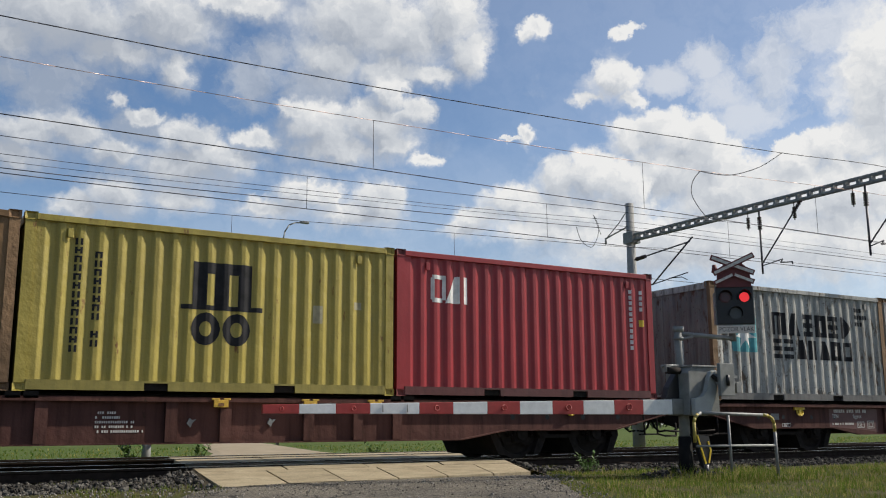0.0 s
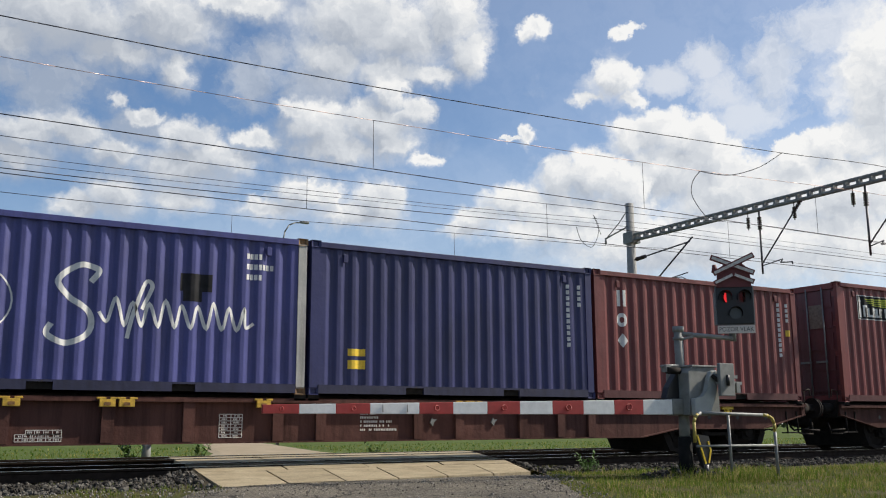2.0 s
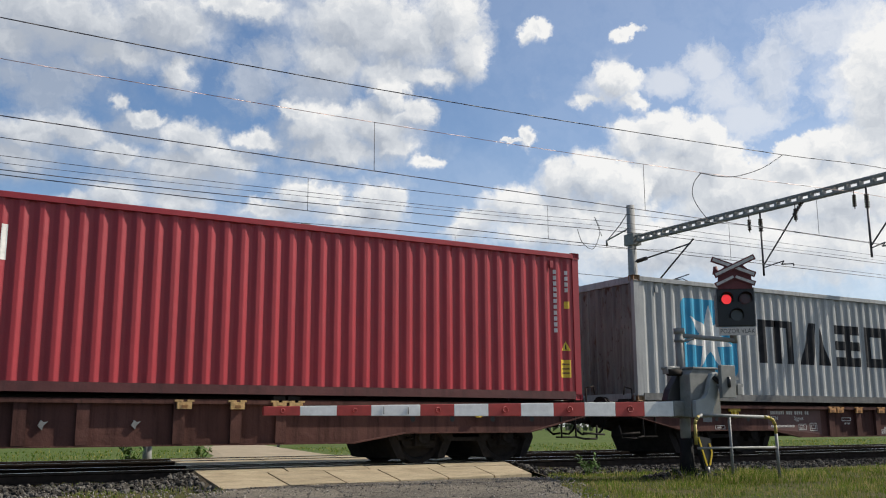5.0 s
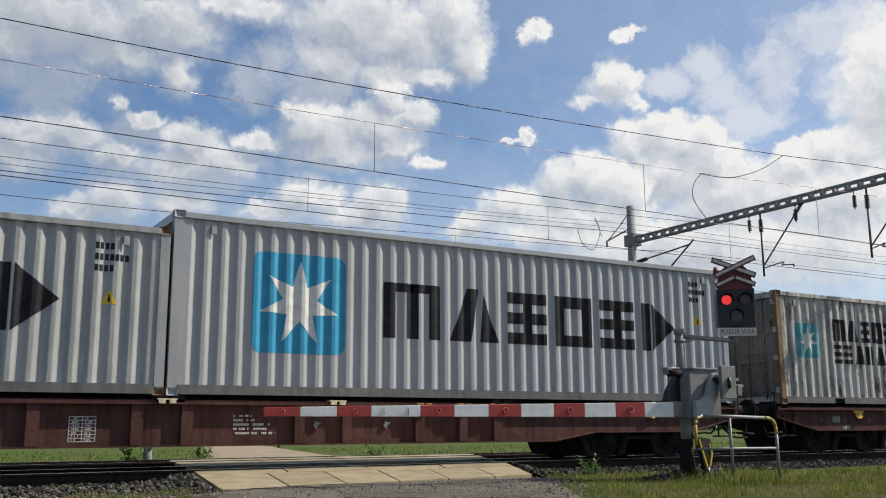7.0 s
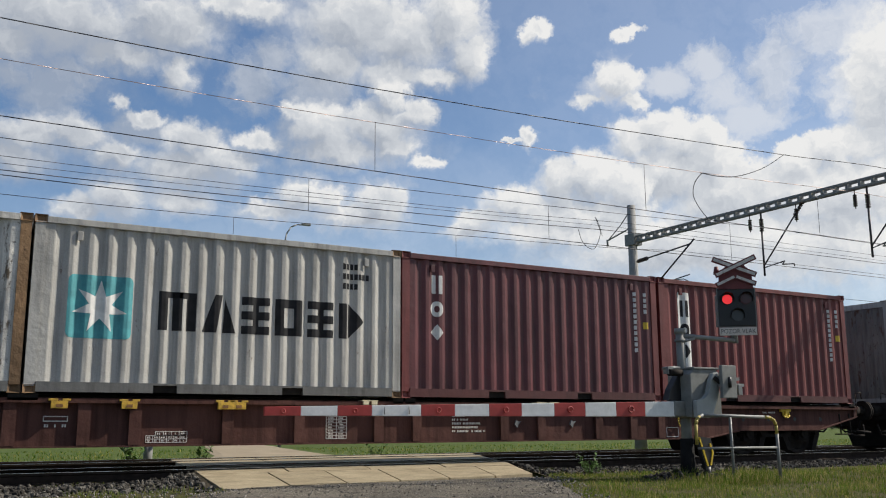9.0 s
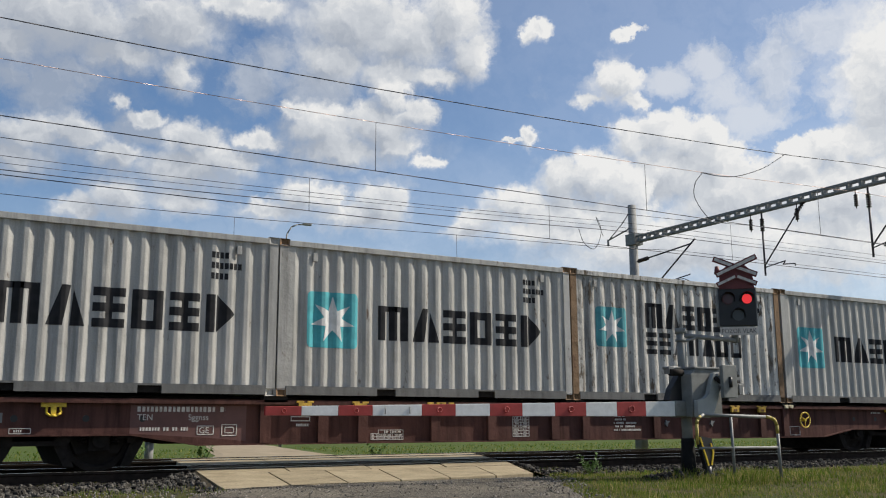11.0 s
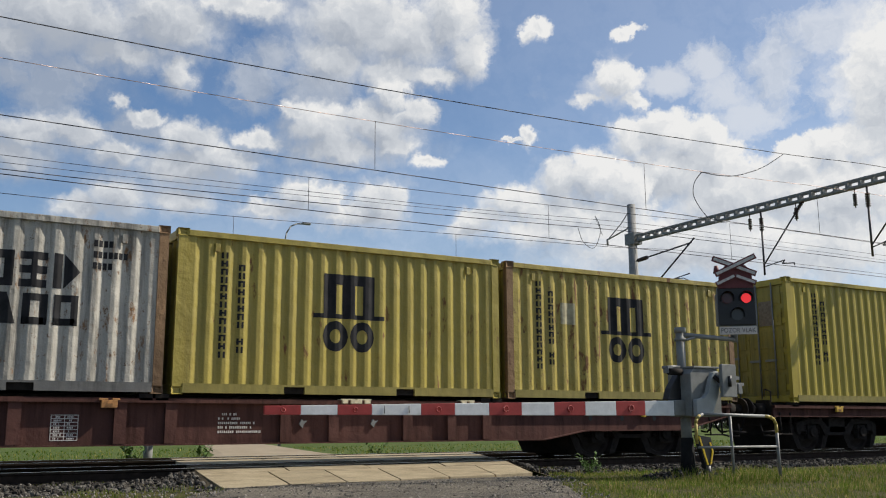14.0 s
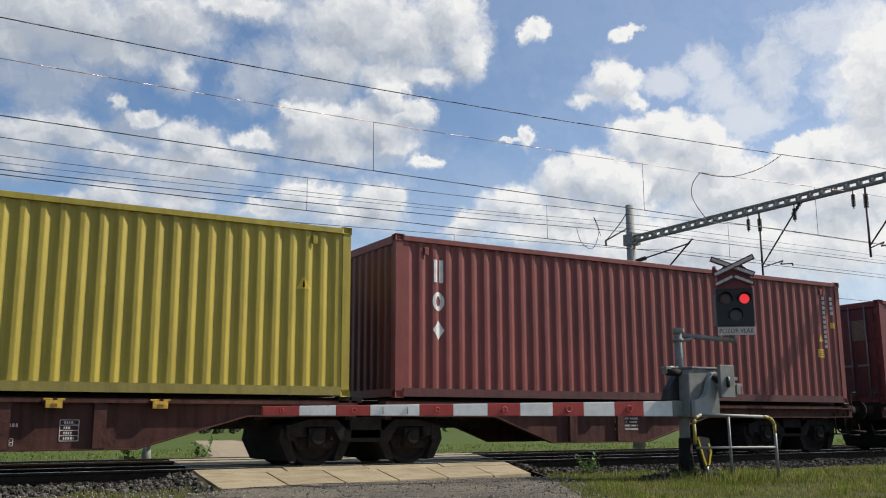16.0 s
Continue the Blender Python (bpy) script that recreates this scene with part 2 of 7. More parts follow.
def plain(name, c, rough=0.6, metal=0.0, vary=0.12, scale=7.0, bump=0.15):
    m = Mat(name, rough, metal)
    n = m.noise(scale, 6, 0.65)
    if bump:
        m.bump(m.noise(scale * 5, 4, 0.6), bump, 0.004)
    return m.done(m.ramp(n, (0.3, shade(c, 1 - vary)), (0.7, shade(c, 1 + vary))))


def lamp_mat(name, c, power):
    m = Mat(name, 0.3)
    m.b.inputs["Emission Color"].default_value = (*c, 1)
    m.b.inputs["Emission Strength"].default_value = power
    return m.done(c)


M = {
    "wagon": paint("wagon_brown", (0.094, 0.044, 0.036), 0.5, 2.0, 0.75, (0.05, 0.03, 0.022), 0.2, 0.5),
    "under": plain("underframe_black", (0.023, 0.020, 0.018), 0.9, 0, 0.4),
    "wheel": plain("wheel_steel_dirty", (0.021, 0.018, 0.016), 0.85, 0.0, 0.3),
    "tread": plain("bright_steel", (0.60, 0.59, 0.57), 0.16, 1.0, 0.1),
    "railside": plain("rail_rust", (0.028, 0.021, 0.017), 0.9, 0, 0.35),
    "yellow": plain("yellow_paint", (0.52, 0.32, 0.035), 0.65, 0, 0.4, 14),
    "tan_bracket": plain("worn_tan_paint", (0.42, 0.27, 0.11), 0.7, 0, 0.45, 16),
    "orange_bracket": plain("rusty_orange_paint", (0.40, 0.19, 0.06), 0.7, 0, 0.45, 16),
    "pale_bracket": plain("worn_pale_paint", (0.62, 0.55, 0.38), 0.6, 0, 0.3, 16),
    "hoop_yellow": plain("worn_yellow_paint", (0.36, 0.28, 0.06), 0.65, 0, 0.4, 20),
    "patch_grey": plain("worn_patch_paint", (0.33, 0.30, 0.19), 0.6, 0, 0.3, 9, 0),
    "dullmark": plain("worn_print", (0.17, 0.135, 0.10), 0.7, 0, 0.4, 18, 0),
    "lightmark": plain("stencil_white", (0.55, 0.52, 0.48), 0.7, 0, 0.35, 18, 0),
    "white": plain("white_paint", (0.72, 0.72, 0.70), 0.55, 0, 0.12, 9),
    "red": plain("signal_red", (0.34, 0.035, 0.03), 0.5, 0, 0.18, 9),
    "grey": plain("grey_enamel", (0.185, 0.19, 0.178), 0.65, 0, 0.28, 5),
    "galv": plain("galvanised_steel", (0.2, 0.205, 0.20), 0.6, 0.3, 0.2, 12),
    "black": plain("black_enamel", (0.012, 0.012, 0.013), 0.45, 0, 0.3),
    "rubber": plain("rubber", (0.015, 0.015, 0.015), 0.85, 0, 0.3),
    "darkred": plain("sign_dark_red", (0.12, 0.022, 0.022), 0.6, 0, 0.3),
    "glass_off": plain("dark_red_lens", (0.05, 0.006, 0.006), 0.2, 0, 0.1),
    "lens_grey": plain("dark_clear_lens", (0.03, 0.032, 0.034), 0.2, 0, 0.1),
    "lit": lamp_mat("lit_red_lens", (0.9, 0.035, 0.04), 0.62),
    "wire": plain("wire_dark_copper", (0.035, 0.035, 0.04), 0.5, 0.5, 0.2),
    "wire_new": plain("wire_bright_copper", (0.42, 0.30, 0.26), 0.4, 0.8, 0.2),
    "concrete_pole": plain("concrete_pole_grey", (0.26, 0.26, 0.25), 0.85, 0, 0.2, 5),
    "porcelain": plain("brown_porcelain", (0.03, 0.02, 0.018), 0.25, 0, 0.2),
    "ink_dark": plain("ink_dark", (0.022, 0.022, 0.024), 0.6, 0, 0.4, 5, 0),
    "ink_white": plain("ink_white", (0.62, 0.62, 0.60), 0.6, 0, 0.2, 6, 0),
    "sticker_yellow": plain("sticker_yellow", (0.65, 0.45, 0.03), 0.5, 0, 0.2, 20, 0),
    "teal": plain("teal_ink", (0.06, 0.28, 0.31), 0.6, 0, 0.3, 4, 0),
    "turquoise": plain("turquoise_ink", (0.055, 0.34, 0.38), 0.6, 0, 0.25, 4, 0),
    "cyan": plain("bright_blue_ink", (0.02, 0.27, 0.45), 0.5, 0, 0.12, 4, 0),
    "green_ink": plain("yellow_green_ink", (0.38, 0.42, 0.03), 0.5, 0, 0.15, 9, 0),
    "wagon_clean": plain("fresh_brown_patch", (0.115, 0.05, 0.042), 0.6, 0, 0.15, 5),
    "soil": plain("trodden_soil", (0.06, 0.05, 0.034), 0.95, 0, 0.6, 9, 1.0),
    "tar": plain("tar_seam", (0.03, 0.028, 0.026), 0.8, 0, 0.3, 6),
    "ochre": plain("rust_ochre", (0.20, 0.10, 0.035), 0.8, 0, 0.45, 9),
}


for key in ("under", "wheel", "rubber", "railside", "wagon", "ink_dark", "soil", "tar"):
    M[key].node_tree.nodes["Principled BSDF"].inputs["Specular IOR Level"].default_value = 0.12


# ---- mesh kit ----
def box(bm, x0, x1, y0, y1, z0, z1):
    v = [bm.verts.new((x, y, z)) for x in (x0, x1) for y in (y0, y1) for z in (z0, z1)]
    for f in ((0, 1, 3, 2), (4, 6, 7, 5), (0, 4, 5, 1), (2, 3, 7, 6), (0, 2, 6, 4), (1, 5, 7, 3)):
        bm.faces.new([v[i] for i in f])
    return bm


def bar(bm, p, q, r, n=10, r2=None):
    """A round bar from p to q."""
    p, q = Vector(p), Vector(q)
    a = (q - p).normalized()
    u = a.orthogonal().normalized()
    w = a.cross(u)
    rings = []
    for c, rr in ((p, r), (q, r if r2 is None else r2)):
        rings.append([bm.verts.new(c + (u * math.cos(k * math.tau / n) + w * math.sin(k * math.tau / n)) * rr) for k in range(n)])
    for k in range(n):
        bm.faces.new((rings[0][k], rings[0][(k + 1) % n], rings[1][(k + 1) % n], rings[1][k])).smooth = True
    bm.faces.new(rings[0][::-1]), bm.faces.new(rings[1])
    return bm


def pipe(bm, pts, r, n=8):
    for a, b in zip(pts, pts[1:]):
        bar(bm, a, b, r, n)
    return bm


def slab(bm, outline, y0, y1, axis="y"):
    """A prism: an outline in x,z (axis y) or x,y (axis z) between two depths."""
    def at(p, d):
        return (p[0], d, p[1]) if axis == "y" else (p[0], p[1], d) if axis == "z" else (d, p[0], p[1])
    a = [bm.verts.new(at(p, y0)) for p in outline]
    b = [bm.verts.new(at(p, y1)) for p in outline]
    bm.faces.new(a), bm.faces.new(b[::-1])
    for k in range(len(a)):
        j = (k + 1) % len(a)
        bm.faces.new((a[j], a[k], b[k], b[j]))
    return bm


def mesh_of(name, bm, mat, soft=0.0):
    if soft:
        bmesh.ops.bevel(bm, geom=bm.edges[:], offset=soft, segments=2, affect="EDGES", profile=0.6, clamp_overlap=True)
    if name in ("emblem", "emblem_star", "trade_mark"):
        bmesh.ops.remove_doubles(bm, verts=bm.verts[:], dist=0.0002)
    bmesh.ops.recalc_face_normals(bm, faces=bm.faces[:])
    me = bpy.data.meshes.new(name)
    bm.to_mesh(me)
    bm.free()
    me.materials.append(mat)
    return me


def part(name, bm, mat, parent=None, label="", soft=0.0):
    ob = new(name, bm if isinstance(bm, bpy.types.Mesh) else mesh_of(name, bm, mat, soft))
    if parent is not None:
        ob.parent = parent
    return tagged(ob, label)


def B():
    return bmesh.new()


def thing(name, label, category, m=None, group="", kind=""):
    e = new(name)
    e.empty_display_size = 0.3
    if m is not None:
        e.matrix_basis = m
    return tagged(e, label, category, group, kind)


def structure(name, bm, mat, label="", category="", kind="structure"):
    ob = new(name, bm if isinstance(bm, bpy.types.Mesh) else mesh_of(name, bm, mat))
    return tagged(ob, label, category, "", kind)


# ---- ground, road, tracks ----
RT = 0.05          # top of the rails
TRACKS = (1.219, 5.25)


def ground_z(x, y):
    if y < -3.2:
        z = -0.06 - 0.012 * (-3.2 - y)
    elif y < -1.6:
        z = -0.06 - 0.10 * (y + 3.2)
    elif y < 8.5:
        z = -0.22
    else:
        z = -0.22 - 0.004 * min(y - 8.5, 60)
    return z


def ground_sheet():
    xs = [-3500, -900, -300, -120, -60] + [-40 + 2.5 * k for k in range(45)] + [110, 180, 400, 1000, 3500]
    ys = [-600, -150, -60, -30] + [-20 + 0.8 * k for k in range(44)] + [18, 24, 34, 50, 80, 150, 400, 1200, 3800]
    bm = B()
    g = [[bm.verts.new((x, y, ground_z(x, y) + (0.02 * noise.noise((x * 0.6, y * 0.6, 0)) if abs(x) < 60 and y > -25 and y < 30 else 0))) for x in xs] for y in ys]
    for j in range(len(ys) - 1):
        for i in range(len(xs) - 1):
            bm.faces.new((g[j][i], g[j][i + 1], g[j + 1][i + 1], g[j + 1][i]))
    m = Mat("grass_soil", 0.95).matt()
    a, b = m.noise(0.35, 6, 0.6), m.noise(9, 5, 0.65)
    col = m.ramp(a, (0.35, (0.065, 0.097, 0.024)), (0.58, (0.085, 0.114, 0.03)), (0.72, (0.11, 0.105, 0.042)))
    # trodden verge by the line, crop green on the field beyond it
    sep = m.nt.nodes.new("ShaderNodeSeparateXYZ")
    m.link(m.co, sep.inputs[0])
    field = m.nt.nodes.new("ShaderNodeMapRange")
    field.inputs[1].default_value, field.inputs[2].default_value = 10.5, 13.0
    m.link(sep.outputs[1], field.inputs[0])
    verge = m.ramp(a, (0.35, (0.05, 0.062, 0.018)), (0.55, (0.078, 0.072, 0.032)), (0.68, (0.11, 0.088, 0.05)))
    col = m.mix(field.outputs[0], verge, col)
    col = m.mix(0.7, col, m.ramp(b, (0.3, 0.45), (0.7, 1.25)), "MULTIPLY")
    m.bump(b, 0.6, 0.05)
    structure("ground", bm, m.done(col), "green grass verge and flat field reaching the horizon", "ground")


ground_sheet()
ROAD_L = [(-37.5, -62), (-12.5, -18), (-8.3, -10.5), (-4.35, -3.3), (-3.8, -2.1)]
ROAD_R = [(-33.0, -62), (-8.0, -18), (-3.6, -10.5), (0.75, -3.3), (1.5, -2.1)]
FAR_L = [(-1.0, 7.2), (2.4, 18), (10.5, 46), (17, 70)]
FAR_R = [(4.0, 7.2), (6.4, 18), (14.3, 46), (21, 70)]


def strip(left, right, lift, n=10):
    bm = B()
    rows = []
    for (a, b), (c, d) in zip(zip(left, left[1:]), zip(right, right[1:])):
        for k in range(n + 1):
            t = k / n
            p, q = Vector(a).lerp(Vector(b), t), Vector(c).lerp(Vector(d), t)
            row = []
            for j in range(13):
                v = p.lerp(q, j / 12)
                rag = 0.16 * noise.noise((v.x * 1.3, v.y * 1.3, 4)) if j in (0, 12) else 0
                row.append(bm.verts.new((v.x + rag, v.y, ground_z(v.x, v.y) + lift * (0.2 if j in (0, 12) else 1) + 0.008 * noise.noise((v.x, v.y, 2)))))
            rows.append(row)
    for r, s in zip(rows, rows[1:]):
        for j in range(12):
            bm.faces.new((r[j], r[j + 1], s[j + 1], s[j]))
    bmesh.ops.remove_doubles(bm, verts=bm.verts[:], dist=0.0005)
    return bm


def asphalt_mat():
    m = Mat("worn_asphalt", 0.9).matt()
    big, grit, patch = m.noise(0.7, 5, 0.6), m.noise(26, 6, 0.8), m.noise(2.4, 6, 0.7)
    col = m.ramp(big, (0.35, (0.080, 0.073, 0.062)), (0.65, (0.128, 0.115, 0.094)))
    col = m.mix(0.75, col, m.ramp(grit, (0.38, 0.15), (0.60, 2.0)), "MULTIPLY")
    col = m.mix(m.ramp(patch, (0.56, 0.0), (0.7, 0.6)), col, (0.13, 0.115, 0.085))
    vor = m.nt.nodes.new("ShaderNodeTexVoronoi")
    vor.feature = "DISTANCE_TO_EDGE"
    vor.inputs["Scale"].default_value = 0.55
    mp = m.nt.nodes.new("ShaderNodeMapping")
    m.link(m.co, mp.inputs[0])
    wob = m.nt.nodes.new("ShaderNodeTexNoise")
    wob.inputs["Scale"].default_value = 2.5
    m.link(mp.outputs[0], wob.inputs["Vector"])
    add = m.nt.nodes.new("ShaderNodeVectorMath")
    add.operation = "MULTIPLY_ADD"
    add.inputs[1].default_value = (0.5, 0.5, 0.5)
    m.link(wob.outputs["Color"], add.inputs[0]), m.link(mp.outputs[0], add.inputs[2])
    m.link(add.outputs[0], vor.inputs["Vector"])
    col = m.mix(m.ramp(vor.outputs[0], (0.004, 1.0), (0.014, 0.0)), col, (0.03, 0.03, 0.028))
    m.bump(grit, 0.8, 0.012)
    return m.done(col)


ASPHALT = asphalt_mat()
structure("road", strip(ROAD_L, ROAD_R, 0.03), ASPHALT, "worn grey asphalt road with cracks leading to the crossing", "road")
gm = Mat("dusty_road", 0.95).matt()
structure("road_beyond", strip(FAR_L, FAR_R, 0.05), gm.done(gm.ramp(gm.noise(1.5, 6, 0.6), (0.3, (0.23, 0.185, 0.125)), (0.7, (0.34, 0.285, 0.205)))),
          "pale dusty road running on behind the tracks", "road")


def rail(name, y):
    bm = B()
    prof = [(-0.07, -0.172), (0.07, -0.172), (0.07, -0.158), (0.012, -0.14), (0.009, -0.05), (0.035, -0.036), (0.036, -0.004), (-0.036, -0.004), (-0.035, -0.036), (-0.009, -0.05), (-0.012, -0.14), (-0.07, -0.158)]
    slab(bm, [(y + a, RT + b) for a, b in prof], -120, 320, "x")
    r = structure(name, bm, M["railside"], "rusty steel rail with a polished running surface", "rail")
    top = B()
    box(top, -120, 320, y - 0.03, y + 0.03, RT - 0.003, RT)
    part("running_surface", top, M["tread"], r, "polished bright rail head")


sleeper_me = mesh_of("sleeper", slab(B(), [(-0.13, -0.36), (0.13, -0.36), (0.10, -0.135), (-0.10, -0.135)], -1.25, 1.25),
                     plain("sleeper_concrete", (0.13, 0.115, 0.10), 0.9, 0, 0.3))


def ballast_mat():
    m = Mat("ballast_stone", 0.9).matt()
    rnd = m.nt.nodes.new("ShaderNodeNewGeometry").outputs["Random Per Island"]
    col = m.ramp(rnd, (0.0, (0.022, 0.02, 0.018)), (0.55, (0.062, 0.057, 0.05)), (1.0, (0.15, 0.14, 0.122)))
    g = m.noise(40, 4, 0.7)
    m.bump(g, 0.5, 0.004)
    return m.done(m.mix(0.6, col, m.ramp(g, (0.3, 0.6), (0.7, 1.2)), "MULTIPLY"))


def ballast_z(y):
    if y < -2.9:
        return -0.16
    if y < -0.55:
        return -0.16 + 0.05 * (y + 2.9) / 2.35
    if y < 7.2:
        return -0.11
    return -0.11 - 0.12 * min(1, (y - 7.2) / 1.2)


def ballast_bed():
    bm = B()
    ys = [-3.1, -2.9, -2.2, -1.4, -0.55, 0.5, 1.9, 3.2, 4.5, 6.0, 7.2, 7.8, 8.5]
    for x0, x1 in ((-120, -4.0), (2.9, 320)):
        xs = [x0, x1] if abs(x1 - x0) < 20 else [x0] + [x0 + (x1 - x0) * k / 60 for k in range(1, 60)] + [x1]
        g = [[bm.verts.new((x, y, ballast_z(y) - 0.03 - (0.12 if j in (0, 12) else 0))) for x in xs] for j, y in enumerate(ys)]
        for j in range(len(ys) - 1):
            for i in range(len(xs) - 1):
                bm.faces.new((g[j][i], g[j][i + 1], g[j + 1][i + 1], g[j + 1][i]))
    m = Mat("ballast_fines", 0.95).matt()
    n = m.noise(14, 6, 0.75)
    m.bump(n, 1.0, 0.05)
    structure("ballast_bed", bm, m.done(m.ramp(n, (0.3, (0.014, 0.013, 0.012)), (0.7, (0.06, 0.056, 0.05)))), "grey crushed stone bed under both tracks", "ballast")


def icosa():
    bm = B()
    bmesh.ops.create_icosphere(bm, subdivisions=1, radius=1)
    v = np.array([a.co[:] for a in bm.verts])
    f = np.array([[a.index for a in q.verts] for q in bm.faces])
    bm.free()
    return v, f


def scatter_stones():
    rng = np.random.default_rng(3)
    v0, f0 = icosa()
    vs, fs, n = [], [], 0
    for (xa, xb, ya, yb, count) in ((-11, -4.1, -3.3, -0.25, 3600), (-4.4, -3.9, -3.2, 0.3, 120), (2.6, 9, -3.0, -0.25, 3000), (9, 24, -3.0, -0.25, 3600), (-9, -4, 0.6, 1.9, 500), (-5.2, -3.7, -3.6, 0.2, 900), (0.9, 3.0, -3.2, 0.2, 350), (3, 20, 0.6, 4.0, 900)):
        for _ in range(count):
            x, y = rng.uniform(xa, xb), rng.uniform(ya, yb)
            if xa > 2 and y < -2.4 and rng.random() < 0.5:
                continue
            if -3.52 + 0.20 * (y - 0.3) < x < 2.5 + 0.50 * (y - 0.3):
                continue
            on_ramp = (xa, ya) in ((-5.2, -3.6), (0.9, -3.2))
            base = ballast_z(y)
            if on_ramp:
                off = (-3.48 + 0.20 * (y - 0.3) - x) if x < 0 else (x - 2.5 - 0.5 * (y - 0.3)) * 0.9
                if off > 0.85 or rng.random() < off * 0.6:
                    continue
                base = 0.02 + 0.02 * (y + 1.5) - max(0.0, off) ** 0.8 * 0.22
            s = rng.uniform(0.018, 0.042)
            a = v0 * rng.uniform(0.65, 1.25, (12, 1)) * s * rng.uniform(0.7, 1.3, 3)
            th = rng.uniform(0, 6.28)
            c, si = math.cos(th), math.sin(th)
            a = a @ np.array([[c, -si, 0], [si, c, 0], [0, 0, 1]])
            vs.append(a + (x, y, base + s * rng.uniform(-0.4, 0.7)))
            fs.append(f0 + n)
            n += 12
    for _ in range(500):
        x, y = rng.uniform(1.85, 3.3), rng.uniform(-5.0, -3.6)
        r2 = ((x - 2.5) / 0.75) ** 2 + ((y + 4.35) / 0.65) ** 2
        if r2 > 1:
            continue
        s = rng.uniform(0.018, 0.04)
        a = v0 * rng.uniform(0.65, 1.25, (12, 1)) * s * rng.uniform(0.7, 1.3, 3)
        vs.append(a + (x, y, ground_z(x, y) + rng.uniform(0, 1) * 0.13 * (1 - r2)))
        fs.append(f0 + n)
        n += 12
    me = bpy.data.meshes.new("ballast_stones")
    me.from_pydata(np.concatenate(vs).tolist(), [], np.concatenate(fs).tolist())
    me.materials.append(ballast_mat())
    structure("ballast_stones", me, None, "loose grey and brown crushed stones beside the rails", "ballast", "stuff")


ballast_bed()
scatter_stones()
for k, yc in enumerate(TRACKS):
    for side in (-1, 1):
        rail("rail", yc + side * 0.7535)
    bed = tagged(new("sleepers"), "row of concrete sleepers sunk in ballast", "sleepers", "", "structure")
    for i in range(110):
        x = -24 + 0.6 * i
        if -3.9 < x < 3.2:
            continue
        s = new("sleeper", sleeper_me)
        s.parent, s.location = bed, (x, yc, 0)


# ---- crossing deck of concrete slabs ----
def deck_mat():
    m = Mat("crossing_concrete", 0.85).matt()
    big, fine = m.noise(1.6, 7, 0.7), m.noise(30, 5, 0.7)
    rnd = m.nt.nodes.new("ShaderNodeObjectInfo").outputs["Random"]
    col = m.ramp(big, (0.3, (0.25, 0.205, 0.133)), (0.7, (0.43, 0.365, 0.25)))
    col = m.mix(0.5, col, m.ramp(rnd, (0.0, 0.75), (1.0, 1.1)), "MULTIPLY")
    col = m.mix(0.6, col, m.ramp(fine, (0.3, 0.6), (0.65, 1.1)), "MULTIPLY")
    grime = m.noise(2.6, 8, 0.75, shift=4.0)
    col = m.mix(m.ramp(grime, (0.54, 0.0), (0.70, 0.6)), col, (0.085, 0.068, 0.042))
    spots = m.noise(17, 5, 0.8, shift=9.0)
    col = m.mix(m.ramp(spots, (0.60, 0.0), (0.68, 0.7)), col, (0.07, 0.058, 0.038))
    m.bump(fine, 0.6, 0.006)
    return m.done(col)


DECK = deck_mat()


def crossing():
    deck = tagged(new("crossing_deck"), "yellowish concrete slabs forming the level crossing deck", "crossing", "", "structure")

    def left(y):
        return -3.42 + 0.20 * (y - 0.3)

    def right(y):
        return 2.45 + 0.50 * (y - 0.3)

    def row(y0, y1, n, z0, z1, gap=0.012, shift=0.0, lean=0.0):
        for k in range(n):
            a, b = k / n, (k + 1) / n
            pts = []
            near = (y0 + lean * a, y0 + lean * b)
            for y, f, g in ((near[0], a, gap), (near[1], b, -gap), (y1, b, -gap), (y1, a, gap)):
                x = left(y) + (right(y) - left(y)) * min(1, max(0, f + (shift if 0 < f < 1 else 0))) + g
                pts.append((x, y + (gap if y in near else -gap)))
            bm = B()
            tilt = 0.006 * noise.noise((k * 3.1, y0, 0))
            lo = [bm.verts.new((x, y, -0.3)) for x, y in pts]
            hi = [bm.verts.new((x, y, (z0 if i < 2 else z1) + tilt)) for i, (x, y) in enumerate(pts)]
            bm.faces.new(lo[::-1]), bm.faces.new(hi)
            for i in range(4):
                j = (i + 1) % 4
                bm.faces.new((lo[i], lo[j], hi[j], hi[i]))
            part("slab", bm, DECK, deck, soft=0.008)
    row(-3.48, -0.55, 6, -0.03, 0.015, shift=0.02, lean=1.1)
    row(-0.55, 0.37, 4, 0.017, RT - 0.012)
    row(0.56, 1.88, 4, RT - 0.012, RT - 0.012)
    row(2.06, 4.40, 4, RT - 0.014, RT - 0.014)
    row(4.60, 5.90, 4, RT - 0.014, RT - 0.014)
    row(6.08, 7.25, 4, RT - 0.014, -0.1)


crossing()


def shoulder(name, pts, zs, label):
    """A low ramp of earth and fines against the deck's edge."""
    bm = B()
    n = 14
    rows = []
    for k in range(n + 1):
        t = k / n
        a, b = Vector(pts[0]).lerp(Vector(pts[1]), t), Vector(pts[2]).lerp(Vector(pts[3]), t)
        za = zs[0] + (zs[1] - zs[0]) * t
        row = []
        for j in range(9):
            v = a.lerp(b, j / 8)
            row.append(bm.verts.new((v.x, v.y, za - (j / 8) ** 0.8 * (za + 0.20) + 0.022 * noise.noise((v.x * 4, v.y * 4, 1)) * (1 if j else 0.3))))
        rows.append(row)
    for r, q in zip(rows, rows[1:]):
        for j in range(8):
            bm.faces.new((r[j], r[j + 1], q[j + 1], q[j]))
    structure(name, bm, M["soil"], label, "shoulder")


